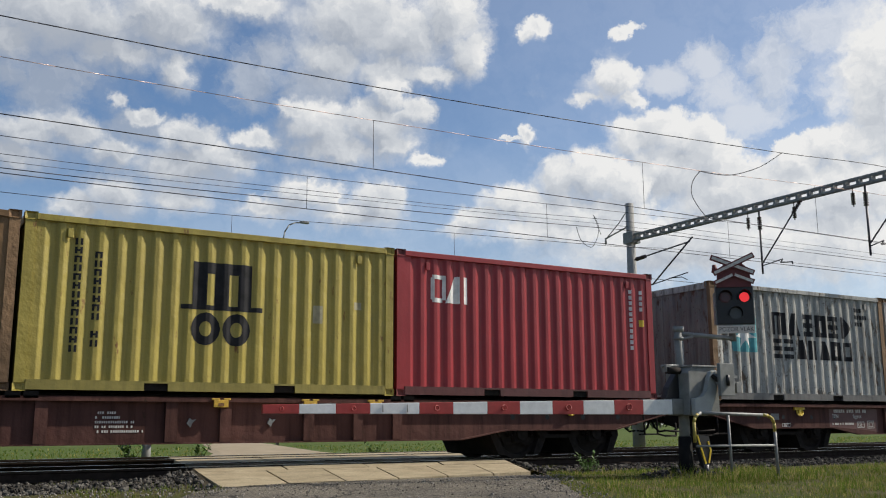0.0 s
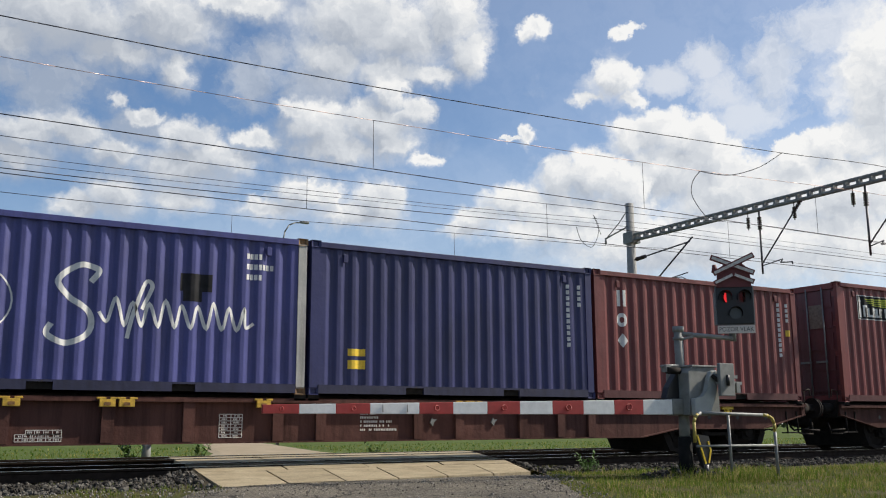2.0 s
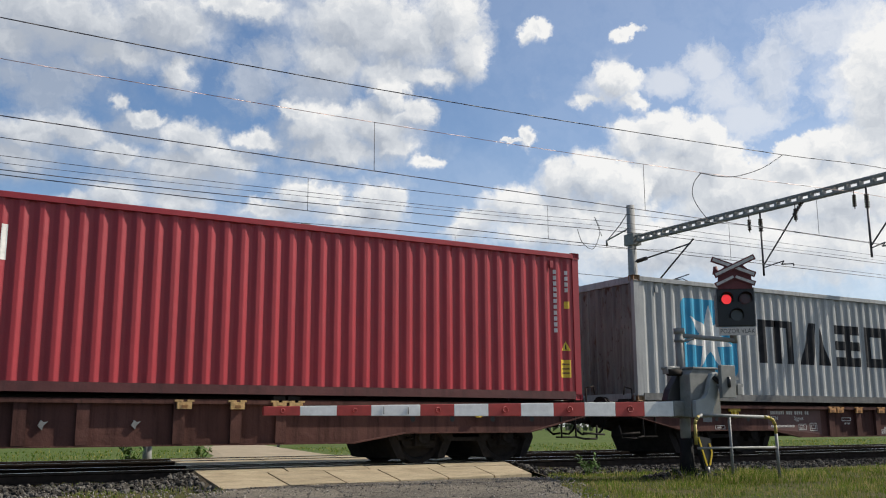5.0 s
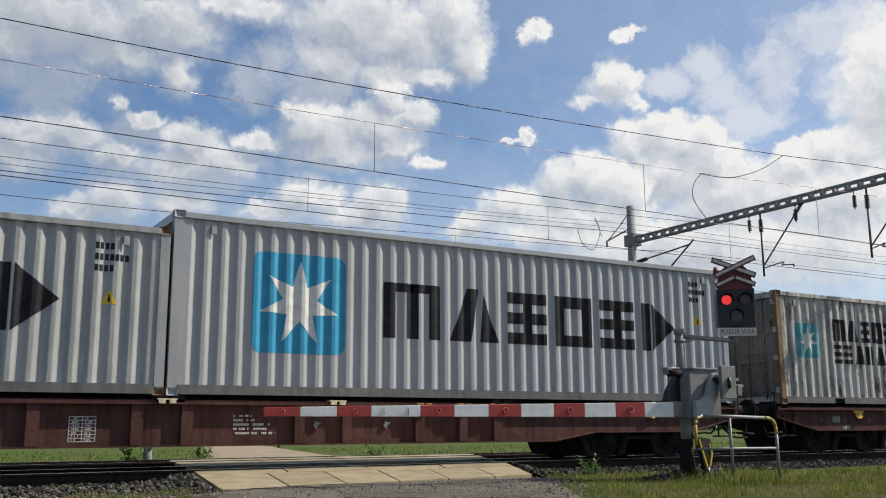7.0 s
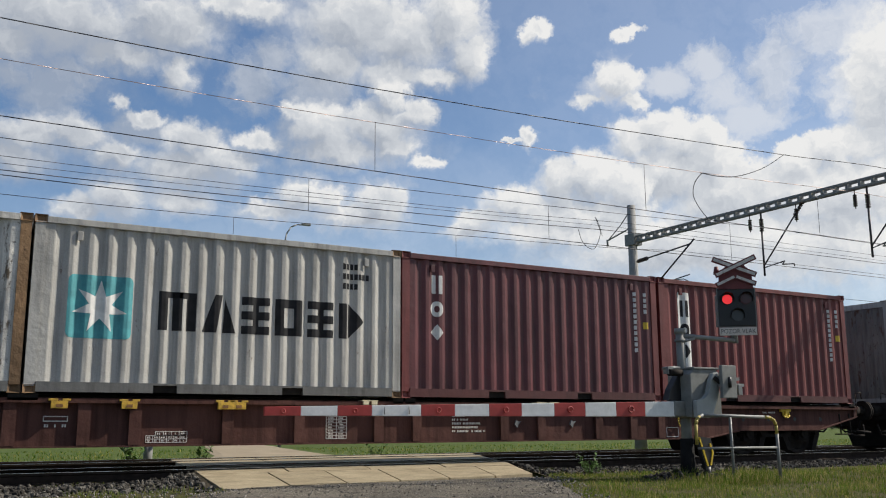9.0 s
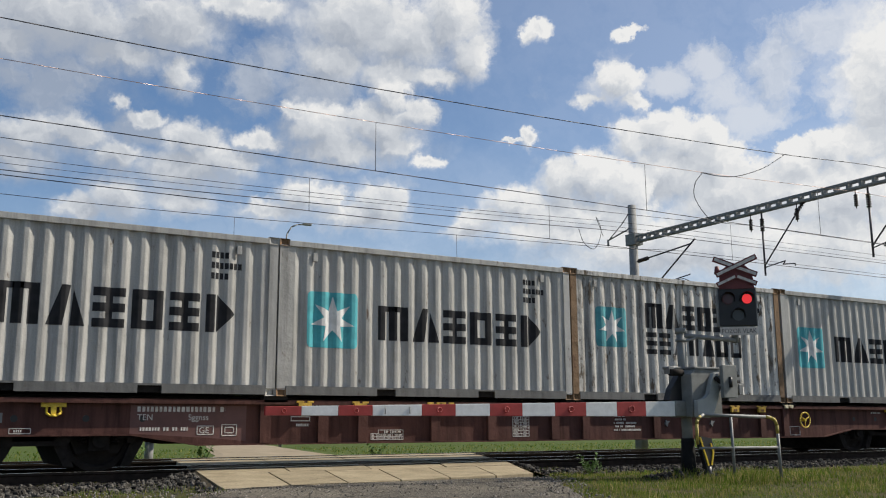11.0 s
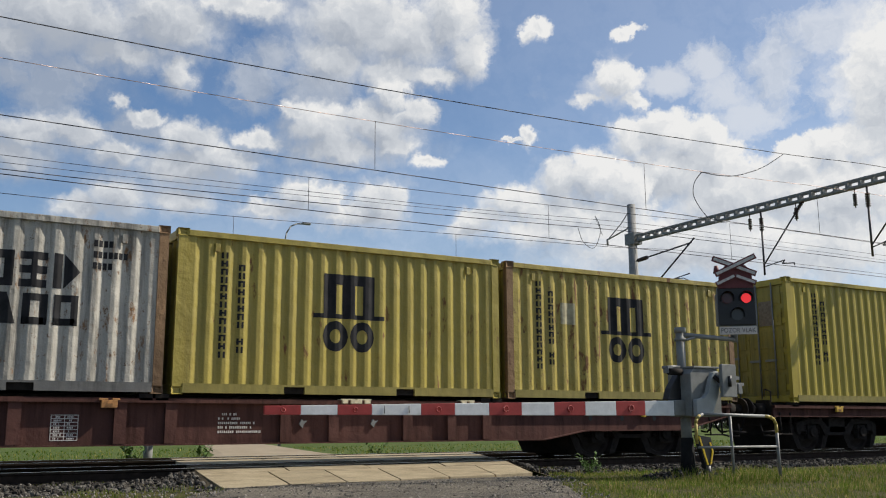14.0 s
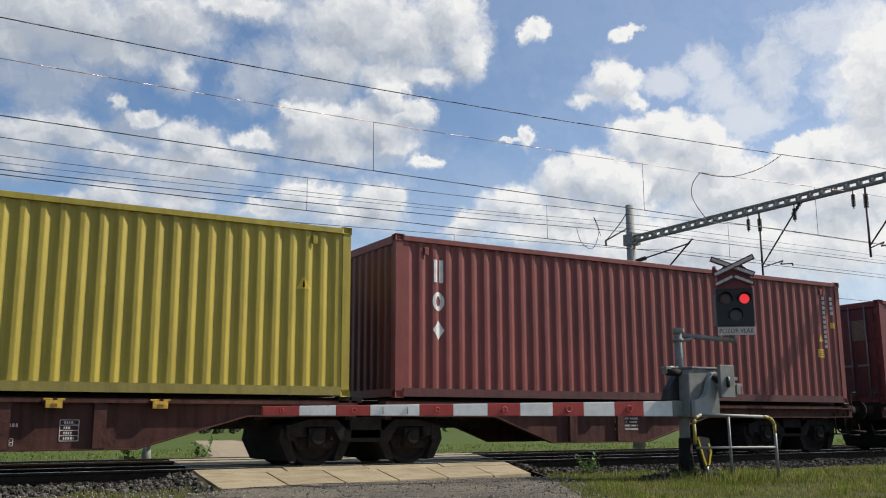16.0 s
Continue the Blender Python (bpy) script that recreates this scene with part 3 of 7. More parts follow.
shoulder("shoulder_west", [(-4.08, -3.3), (-3.40, 0.36), (-5.3, -3.6), (-4.3, 0.36)], (-0.05, 0.03), "earth and fine gravel ramp beside the crossing deck")
shoulder("shoulder_east", [(0.72, -3.3), (2.50, 0.36), (1.9, -3.4), (3.3, 0.36)], (-0.04, 0.02), "earth and fine gravel ramp beside the crossing deck")


def tar_seam():
    bm = B()
    prev = None
    for k in range(60):
        x = -4.6 + 5.5 * k / 59
        y = -3.05 + 0.12 * noise.noise((x * 1.4, 0, 7)) + 0.21 * (x + 2)
        w = 0.03 + 0.03 * noise.noise((x * 3, 5, 0))
        row = [bm.verts.new((x, y + d, ground_z(x, y) + 0.036)) for d in (-w, w)]
        if prev:
            bm.faces.new((prev[0], row[0], row[1], prev[1]))
        prev = row
    structure("tar_seam", bm, M["tar"], "dark open seam between asphalt and deck", "seam")


tar_seam()


def road_grit():
    """Loose chippings strewn over the asphalt."""
    r = np.random.default_rng(12)
    v0, f0 = icosa()
    vs, fs, n = [], [], 0
    while n < 12 * 2600:
        y = r.uniform(-7.5, -3.35)
        x = r.uniform(-7.5, 1.2)
        edge = 0.75 + (y + 3.3) * 0.60
        if x > edge + 0.3 or (r.random() > 0.35 and x < edge - 1.2 and y < -4.2):
            continue
        s = r.uniform(0.004, 0.014)
        vs.append(v0 * r.uniform(0.7, 1.2, (12, 1)) * s * r.uniform(0.7, 1.3, 3) + (x, y, ground_z(x, y) + 0.032))
        fs.append(f0 + n)
        n += 12
    me = bpy.data.meshes.new("road_grit")
    me.from_pydata(np.concatenate(vs).tolist(), [], np.concatenate(fs).tolist())
    g = Mat("chippings", 0.9).matt()
    rnd = g.nt.nodes.new("ShaderNodeNewGeometry").outputs["Random Per Island"]
    me.materials.append(g.done(g.ramp(rnd, (0.0, (0.06, 0.055, 0.05)), (1.0, (0.34, 0.31, 0.27)))))
    structure("road_grit", me, None, "loose pale stone chippings strewn over the asphalt", "gravel", "stuff")


road_grit()


# ---- grass ----
def grass(name, label, spots, seed, mat):
    rng = np.random.default_rng(seed)
    vs, fs, n = [], [], 0
    for (inside, xa, xb, ya, yb, count, h0, h1, wd) in spots:
        made = 0
        while made < count:
            x, y = rng.uniform(xa, xb), rng.uniform(ya, yb)
            clump = noise.noise((x * 1.7, y * 1.7, 9.0))
            made += 1
            if not inside(x, y) or clump < rng.uniform(-0.6, 0.42):
                continue
            h = rng.uniform(h0, h1) * (0.75 + 0.9 * max(0, clump))
            th, lean = rng.uniform(0, 6.28), rng.uniform(0.1, 0.7) * h
            w = wd * rng.uniform(0.6, 1.3)
            c, s = math.cos(th), math.sin(th)
            z = ground_z(x, y) - 0.01
            if y > -3.2 and y < 8:
                z = max(z, ballast_z(y) - 0.05)
            dx, dy = rng.normal(0, 0.6, 2) * lean
            vs += [(x - c * w, y - s * w, z), (x + c * w, y + s * w, z), (x + dx * 0.4 - c * w * 0.7, y + dy * 0.4 - s * w * 0.7, z + h * 0.55),
                   (x + dx * 0.4 + c * w * 0.7, y + dy * 0.4 + s * w * 0.7, z + h * 0.55), (x + dx, y + dy, z + h)]
            fs += [(n, n + 1, n + 3, n + 2), (n + 2, n + 3, n + 4)]
            n += 5
    me = bpy.data.meshes.new(name)
    me.from_pydata(vs, [], fs)
    me.materials.append(mat)
    structure(name, me, None, label, "grass", "stuff")


def grass_mat(name, *stops):
    m = Mat(name, 0.7).matt()
    rnd = m.nt.nodes.new("ShaderNodeNewGeometry").outputs["Random Per Island"]
    col = m.ramp(rnd, *stops)
    col = m.mix(0.6, col, m.ramp(m.noise(0.8, 4, 0.6), (0.35, 0.6), (0.65, 1.35)), "MULTIPLY")
    tr, mx = m.nt.nodes.new("ShaderNodeBsdfTranslucent"), m.nt.nodes.new("ShaderNodeMixShader")
    m.link(col, tr.inputs[0])
    mx.inputs[0].default_value = 0.45
    m.link(m.b.outputs[0], mx.inputs[1]), m.link(tr.outputs[0], mx.inputs[2])
    m.link(mx.outputs[0], m.nt.nodes["Material Output"].inputs[0])
    return m.done(col)


def right_of_road(x, y):
    return x > 0.75 + (y + 3.3) * 0.60 + 0.25 * noise.noise((y * 2, 1, 1)) and y < -3.0 + 0.30 * noise.noise((x * 1.5, 0, 3)) + (0.5 if x < 2.6 else -0.75)


GRASS = grass_mat("verge_grass", (0.0, (0.065, 0.115, 0.014)), (0.5, (0.12, 0.17, 0.024)), (0.72, (0.21, 0.20, 0.055)), (1.0, (0.36, 0.30, 0.14)))
grass("verge_grass", "patchy green and straw-coloured grass on the verge", [
    (right_of_road, -4.5, 3.0, -9.5, -2.0, 66000, 0.025, 0.10, 0.004),
    (right_of_road, 3.0, 14.0, -7.5, -2.0, 56000, 0.03, 0.13, 0.005),
    (lambda x, y: x > 1.0 + 0.48 * (y + 3.1), 0.6, 3.6, -3.4, 0.2, 6000, 0.03, 0.13, 0.005),
    (lambda x, y: (x - 2.6) ** 2 + (y + 4.95) ** 2 < 0.6, 1.6, 3.6, -5.7, -4.2, 4200, 0.06, 0.20, 0.005),
    (lambda x, y: x < -3.45 + 0.19 * (y - 0.3), -5.8, -3.5, -4.5, 0.2, 5200, 0.02, 0.10, 0.004)], 5, GRASS)
FIELD = grass_mat("field_grass", (0.0, (0.055, 0.115, 0.014)), (0.55, (0.11, 0.17, 0.024)), (0.8, (0.23, 0.22, 0.045)), (1.0, (0.40, 0.36, 0.12)))
grass("field_grass", "taller green grass with yellow tips behind the tracks", [
    (lambda x, y: not (-1.3 + (y - 7.2) * 0.31 < x < 4.2 + (y - 7.2) * 0.25), -14, 34, 8.6, 13.0, 34000, 0.04, 0.22, 0.009),
    (lambda x, y: not (-1.3 + (y - 7.2) * 0.31 < x < 4.2 + (y - 7.2) * 0.25), -14, 60, 13, 30, 16000, 0.04, 0.13, 0.02)], 6, FIELD)


def weed(m, s, label):
    rng = random.Random(int(m.translation.x * 100))
    w = thing("weed", label, "weed", m, "weeds beside the track")
    bm, stem = B(), B()
    for k in range(7):
        a = rng.uniform(0, 6.28)
        tip = Vector((math.cos(a) * 0.5 * s, math.sin(a) * 0.5 * s, s * rng.uniform(0.6, 1.1)))
        bar(stem, (0, 0, 0), tip, 0.006 * s / 0.3, 5, 0.002)
        for j in range(9):
            c = tip * (0.3 + 0.7 * j / 8)
            d = Vector((rng.uniform(-1, 1), rng.uniform(-1, 1), rng.uniform(-0.2, 0.8))).normalized() * s * 0.26
            e = d.cross(Vector((0, 0, 1))).normalized() * s * 0.07
            q = [bm.verts.new(c + p) for p in (Vector(), d * 0.5 + e, d, d * 0.5 - e)]
            bm.faces.new(q)
    part("stem", stem, WEED, w)
    part("leaves", bm, WEED, w)


WEED = plain("weed_green", (0.07, 0.14, 0.02), 0.6, 0, 0.4, 12, 0)
for x, y, s in ((2.75, -1.75, 0.34), (2.55, -1.95, 0.22), (3.1, -1.5, 0.2), (4.1, 9.0, 0.55), (-0.6, 9.2, 0.6), (-2.2, 9.6, 0.7)):
    weed(pose(x, y, ground_z(x, y) + (0.06 if y < 0 else 0)), s, "leafy green weed growing at the track side")


# ---- far trees, bushes and buildings on the horizon ----
def bare_tree(m, h, seed, mat):
    rng = random.Random(seed)
    t = thing("tree", "bare pale spring tree on the far edge of the field", "tree", m, "far trees")
    tr, cr = B(), B()
    bar(tr, (0, 0, -0.3), (0, 0, h * 0.4), h * 0.035, 7, h * 0.022)

    def grow(p, d, l, r, depth):
        q = p + d * l
        bar(tr if depth > 3 else cr, p, q, max(r, 0.035), 3, max(r * 0.65, 0.028))
        if depth == 0:
            return
        for _ in range(3):
            e = (d + Vector((rng.uniform(-1, 1), rng.uniform(-1, 1), rng.uniform(-0.2, 0.7))) * 0.75).normalized()
            grow(q, e, l * rng.uniform(0.6, 0.8), r * 0.7, depth - 1)
    for _ in range(4):
        grow(Vector((0, 0, h * 0.3)), Vector((rng.uniform(-0.6, 0.6), rng.uniform(-0.6, 0.6), 1)).normalized(), h * 0.2, h * 0.016, 4)
    part("trunk", tr, mat, t)
    part("crown", cr, mat, t)
    return t


TWIG = plain("twig_grey", (0.25, 0.22, 0.195), 0.9, 0, 0.3)
proto = [bare_tree(pose(4 + 4.0 * k, 190 + 9 * (k % 3), -0.5), 12.5 + 2.4 * (k % 2), k, TWIG) for k in range(4)]
rng = random.Random(8)
for k in range(100):
    copy_thing(proto[k % 4], pose(-14 + 2.8 * k + rng.uniform(-2, 2), 215 + rng.uniform(-25, 40), -0.5, 0, 0, rng.uniform(0, 360)))


def hedge():
    bm = B()
    r = random.Random(2)
    for k in range(900):
        x = -10 + 300 * r.random()
        c = Vector((x, 175 + r.uniform(-4, 4), r.uniform(0.0, 2.2 + 0.8 * noise.noise((x * 0.1, 0, 0)))))
        for _ in range(3):
            d = Vector((r.uniform(-1, 1), r.uniform(-1, 1), r.uniform(-1, 1))) * 0.9
            e = Vector((r.uniform(-1, 1), r.uniform(-1, 1), r.uniform(-1, 1))) * 0.9
            bm.faces.new([bm.verts.new(c + v) for v in (d, e, -d * 0.7 - e * 0.5)])
    structure("hedge", bm, plain("hedge_green", (0.06, 0.075, 0.03), 0.9, 0, 0.4, 0.5, 0), "low dark hedge along the far side of the field", "hedge", "stuff")


hedge()


def shed(m, l, d, h, wall):
    s = thing("farm_building", "small white walled building with a low grey roof far off", "building", m, "far buildings")
    part("wall", box(B(), 0, l, 0, d, -0.5, h), wall, s)
    part("roof", slab(B(), [(-0.4, h), (l + 0.4, h), (l * 0.5, h + 1.6)], -0.4, d + 0.4), M["concrete_pole"], s)
    for k in range(3):
        part("window", box(B(), l * (0.15 + 0.3 * k), l * (0.15 + 0.3 * k) + 1.0, -0.05, 0.04, h * 0.4, h * 0.75), M["black"], s)


shed(pose(92, 420, -0.4), 14, 8, 2.4, M["white"])


# ---- containers ----
CB = 1.18                 # underside of the containers
W = 2.438
DEEP = 0.036


def profile(L, a=0.22):
    """Break points (x, depth) of a corrugated side wall."""
    n = max(3, round((L - 2 * a - 0.072) / 0.278))
    k = (L - 2 * a) / (n * 0.278 + 0.072)
    pts, x = [(a - 0.08, 0.0), (a, 0.0)], a
    for _ in range(n):
        for step, d in ((0.072, 0.0), (0.068, DEEP), (0.070, DEEP), (0.068, 0.0)):
            x += step * k
            pts.append((x, d))
    pts.append((x + 0.072 * k, 0.0))
    pts.append((x + 0.072 * k + 0.08, 0.0))
    # the folds are bent, not sharp: two points at each
    soft = [pts[0]]
    for p, q, r in zip(pts, pts[1:], pts[2:]):
        if abs((q[1] - p[1]) * (r[0] - q[0]) - (r[1] - q[1]) * (q[0] - p[0])) < 1e-9:
            soft.append(q)
            continue
        for o in (p, r):
            f = 0.009 / math.dist(q, o)
            soft.append((q[0] + (o[0] - q[0]) * f, q[1] + (o[1] - q[1]) * f))
    return soft + [pts[-1]]


def corrugated(prof, y0, z0, z1, sign=1):
    bm = B()
    lo = [bm.verts.new((x, y0 + sign * d, z0)) for x, d in prof]
    hi = [bm.verts.new((x, y0 + sign * d, z1)) for x, d in prof]
    for i in range(len(prof) - 1):
        bm.faces.new((lo[i], lo[i + 1], hi[i + 1], hi[i]))
    # the sheet's inner skin
    lo2 = [bm.verts.new((x, y0 + sign * (d + 0.004), z0)) for x, d in prof]
    hi2 = [bm.verts.new((x, y0 + sign * (d + 0.004), z1)) for x, d in prof]
    for i in range(len(prof) - 1):
        bm.faces.new((lo2[i + 1], lo2[i], hi2[i], hi2[i + 1]))
    return bm


class Print:
    """Flat ink on a corrugated wall: polygons are laid into the folds."""

    def __init__(self, prof, y0=0.03):
        self.prof, self.y0, self.bm = prof, y0, B()

    def poly(self, pts):
        prof = self.prof
        for (xa, da), (xb, db) in zip(prof, prof[1:]):
            out = pts
            for lim, keep in ((xa, 1), (xb, -1)):
                src, out = out, []
                for i in range(len(src)):
                    p, q = src[i], src[(i + 1) % len(src)]
                    ip, iq = keep * (p[0] - lim) >= 0, keep * (q[0] - lim) >= 0
                    if ip:
                        out.append(p)
                    if ip != iq:
                        t = (lim - p[0]) / (q[0] - p[0])
                        out.append((lim, p[1] + t * (q[1] - p[1])))
                if not out:
                    break
            if len(out) < 3:
                continue
            ring = []
            for x, z in out:
                d = da + (db - da) * (x - xa) / (xb - xa)
                co = (x, self.y0 + d - 0.004, z)
                if not ring or (Vector(co) - ring[-1]).length > 1e-5:
                    ring.append(Vector(co))
            if len(ring) > 2 and (ring[0] - ring[-1]).length < 1e-5:
                ring.pop()
            if len(ring) > 2:
                self.bm.faces.new([self.bm.verts.new(c) for c in ring])
        return self

    def rect(self, x0, x1, z0, z1, lean=0.0):
        return self.poly([(x0, z0), (x1, z0), (x1 + lean, z1), (x0 + lean, z1)])

    def round_rect(self, x0, x1, z0, z1, r):
        pts = []
        for cx, cz, a in ((x1 - r, z0 + r, -90), (x1 - r, z1 - r, 0), (x0 + r, z1 - r, 90), (x0 + r, z0 + r, 180)):
            for k in range(4):
                t = radians(a + 30 * k)
                pts.append((cx + r * math.cos(t), cz + r * math.sin(t)))
        return self.poly(pts)

    def ring(self, cx, cz, rx, rz, w, a0=0, a1=360, n=20):
        for k in range(n):
            t, u = radians(a0 + (a1 - a0) * k / n), radians(a0 + (a1 - a0) * (k + 1) / n)
            c, s, c2, s2 = math.cos(t), math.sin(t), math.cos(u), math.sin(u)
            self.poly([(cx + rx * c, cz + rz * s), (cx + rx * c2, cz + rz * s2), (cx + (rx - w) * c2, cz + (rz - w) * s2), (cx + (rx - w) * c, cz + (rz - w) * s)])
        return self

    def stroke(self, pts, w):
        """A line of one width, its pieces mitred edge to edge."""
        v = [Vector(q) for q in pts]
        v = [q for k, q in enumerate(v) if k == 0 or (q - v[k - 1]).length > 1e-5]
        side = []
        for k in range(len(v)):
            d0 = (v[k] - v[max(k - 1, 0)]).normalized() if k else (v[1] - v[0]).normalized()
            d1 = (v[k + 1] - v[k]).normalized() if k + 1 < len(v) else d0
            m = d0 + d1
            m = m.normalized() if m.length > 0.3 else d0
            side.append(Vector((-m.y, m.x)) * (w / 2) / max(0.6, m.dot(d1)))
        for k in range(len(v) - 1):
            a, b, na, nb = v[k], v[k + 1], side[k], side[k + 1]
            self.poly([tuple(a - na), tuple(b - nb), tuple(b + nb), tuple(a + na)])
        return self

    def star(self, cx, cz, r, n=7, inner=0.42):
        pts = []
        for k in range(2 * n):
            rr = r if k % 2 == 0 else r * inner
            t = radians(90 + 180 * k / n)
            pts.append((cx + rr * math.cos(t), cz + rr * math.sin(t)))
        for k in range(0, 2 * n, 2):
            self.poly([(cx, cz), pts[k - 1], pts[k], pts[(k + 1) % (2 * n)]])
        return self


def word_shapes(p, x, z0, z1, widths, gap):
    """A row of plain heavy shapes in place of a trade name."""
    h = z1 - z0
    for k, w in enumerate(widths):
        t = 0.24 * h
        kind = k % 6
        if kind == 0:
            for q in (0.0, 0.5 * (w - t), w - t):
                p.rect(x + q, x + q + t, z0, z1)
            p.rect(x + t, x + w - t, z1 - 0.16 * h, z1)
        elif kind == 1:
            p.poly([(x, z0), (x + w * 0.42, z0), (x + w * 0.6, z1), (x + w * 0.36, z1)]), p.poly([(x + w * 0.62, z0), (x + w, z0), (x + w * 0.68, z1 - 0.1 * h)])
        elif kind in (2, 4):
            for a in (0, 0.39, 0.78):
                p.rect(x, x + w, z0 + a * h, z0 + (a + 0.22) * h)
            for a in (0.22, 0.61):
                p.rect(x + 0.4 * w, x + 0.62 * w, z0 + a * h, z0 + (a + 0.17) * h)
        elif kind == 3:
            p.rect(x + t, x + w - t, z1 - 0.24 * h, z1), p.rect(x, x + t, z0, z1), p.rect(x + w - t, x + w, z0, z1), p.rect(x + t, x + w - t, z0, z0 + 0.22 * h)
        else:
            p.rect(x, x + t, z0, z1), p.poly([(x + t * 1.2, z0), (x + w, z0 + h * 0.5), (x + t * 1.2, z1)])
        x += w + gap


def code_bars(p, x, z, w, h, n, gap=1.35, upright=False):
    for k in range(n):
        if upright:
            p.rect(x, x + w, z - k * h * gap, z - k * h * gap + h)
        else:
            p.rect(x + k * w * gap, x + k * w * gap + w, z, z + h)


def art_star_line(c, L, H, prof, square, x_sq, sq, z_c, x_w, w_h, total, second=0, ink="ink_dark", codes="ink_dark"):
    """A square with a seven-pointed star and one or two rows of heavy shapes."""
    a = Print(prof)
    a.round_rect(x_sq, x_sq + sq, z_c - sq / 2, z_c + sq / 2, sq * 0.09)
    part("emblem", a.bm, M[square], c, "blue-green emblem square painted on the wall")
    b = Print(prof, 0.026)
    b.star(x_sq + sq / 2, z_c, sq * 0.43)
    part("emblem_star", b.bm, M["ink_white"], c, "white seven-pointed star")
    d = Print(prof)
    base = [1.25, 1.15, 1.0, 1.0, 1.0, 1.0]
    g = 0.22
    k = total / (sum(base) + 5 * g)
    z0 = z_c - w_h / 2 if not second else z_c + 0.03
    word_shapes(d, x_w, z0, z0 + w_h, [v * k for v in base], g * k)
    if second:
        b2 = [0.95, 0.95, 1.15, 0.85, 1.15, 1.05, 1.05]
        k = total / (sum(b2) + 6 * 0.25)
        x = x_w
        for i, v in enumerate(b2):
            z1 = z_c - 0.06
            h, w, t = w_h * 0.86, v * k, 0.2 * w_h
            if i in (0, 1):
                for q in (0, 0.39, 0.78):
                    d.rect(x, x + w, z1 - h + q * h, z1 - h + (q + 0.22) * h)
            elif i in (2, 4):
                d.poly([(x, z1 - h), (x + w, z1 - h), (x + w / 2 + t / 2, z1), (x + w / 2 - t / 2, z1)])
            elif i == 3:
                d.rect(x, x + t, z1 - h, z1), d.rect(x + w - t, x + w, z1 - h, z1)
            else:
                d.rect(x, x + w, z1 - h, z1 - h + t), d.rect(x, x + t, z1 - h, z1), d.rect(x + w - t, x + w, z1 - h, z1), d.rect(x + t, x + w - t, z1 - t, z1)
            x += w + 0.25 * k
    part("trade_mark", d.bm, M[ink], c, "row of heavy dark painted shapes")
    e = Print(prof)
    for r, n in ((0, 4), (1, 7), (2, 4)):
        code_bars(e, L - 1.12, H - 0.42 - 0.17 * r, 0.055, 0.10, n)
    tagged(part("code_print", e.bm, M[codes], c), kind="stuff")


def art_block(c, L, H, prof, cx, scale=1.0, xcol=0.75, patch=None, fresh=False):
    """A tall block mark in two tiers and two columns of small marks."""
    a = Print(prof)
    s, zc = scale, H * 0.525
    x0, x1 = cx - 0.48 * s, cx + 0.48 * s
    for k, xa in enumerate((x0, cx - 0.12 * s, cx + 0.26 * s)):
        a.rect(xa, xa + 0.23 * s, zc + 0.015 * s, zc + 0.52 * s)
    a.rect(x0, x1 + 0.01 * s, zc + 0.52 * s, zc + 0.70 * s)
    a.rect(x0 - 0.17 * s, x1 + 0.2 * s, zc - 0.06 * s, zc + 0.015 * s)
    for q in (-0.25, 0.25):
        a.ring(cx + q * s, zc - 0.36 * s, 0.235 * s, 0.26 * s, 0.14 * s, 0, 360, 16)
    part("trade_mark", a.bm, M["ink_dark"], c, "large dark block mark in two tiers")
    b = Print(prof)
    top = H - 0.33
    for k in range(13):
        z = top - 0.1325 * k
        b.rect(xcol, xcol + 0.035, z - 0.10, z), b.rect(xcol + 0.07, xcol + 0.105, z - 0.10, z)
        if k % 3:
            b.rect(xcol + 0.035, xcol + 0.07, z - 0.03 - 0.035 * (k % 2), z - 0.035 * (k % 2))
    for k in range(11):
        if k != 8:
            z = top - 0.18 - 0.1325 * k
            b.rect(xcol + 0.29, xcol + 0.325, z - 0.10, z), b.rect(xcol + 0.36, xcol + 0.395, z - 0.10, z)
            if k % 3 != 1:
                b.rect(xcol + 0.325, xcol + 0.36, z - 0.03 - 0.035 * (k % 2), z - 0.035 * (k % 2))
    part("lettering_print", b.bm, M["ink_dark"], c, "two columns of small dark marks")
    e = Print(prof)
    if patch:
        for x, z, w, h in patch:
            if fresh:
                e.poly([(x - w, z), (x, z - 1.15 * h), (x + w, z), (x, z + 1.15 * h)])
            else:
                e.rect(x, x + w, z, z + h)
        part("patch", e.bm, M["ink_white" if fresh else "patch_grey"], c, "white diamond placard" if fresh else "grey-yellow repair patch")


def art_column(c, L, H, prof, x, ztop, h, n=3, ink="ink_white", plate=False):
    a = Print(prof)
    if plate:
        p = Print(prof, 0.032)
        p.rect(x - 0.07, x + 0.30, ztop - 1.85, ztop + 0.08)
        part("sign_plate", p.bm, M["ink_white"], c, "white upright sign field")
        ink = "ink_dark"
        a.y0 = 0.027
    for k in range(n):
        z = ztop - (k + 1) * h
        hh = h * 0.8
        if k == 0:
            a.rect(x + 0.02, x + 0.10, z, z + hh), a.rect(x + 0.15, x + 0.23, z, z + hh)
        elif k == 1:
            a.ring(x + 0.12, z + hh * 0.42, 0.13, hh * 0.42, 0.08, 0, 360, 14)
        else:
            a.poly([(x + 0.125, z), (x + 0.25, z + hh * 0.42), (x + 0.125, z + hh * 0.85), (x, z + hh * 0.42)])
    part("trade_mark", a.bm, M[ink], c, "upright column of pale shapes" if not plate else "upright column of dark shapes")
    code_column(c, L, H, prof)


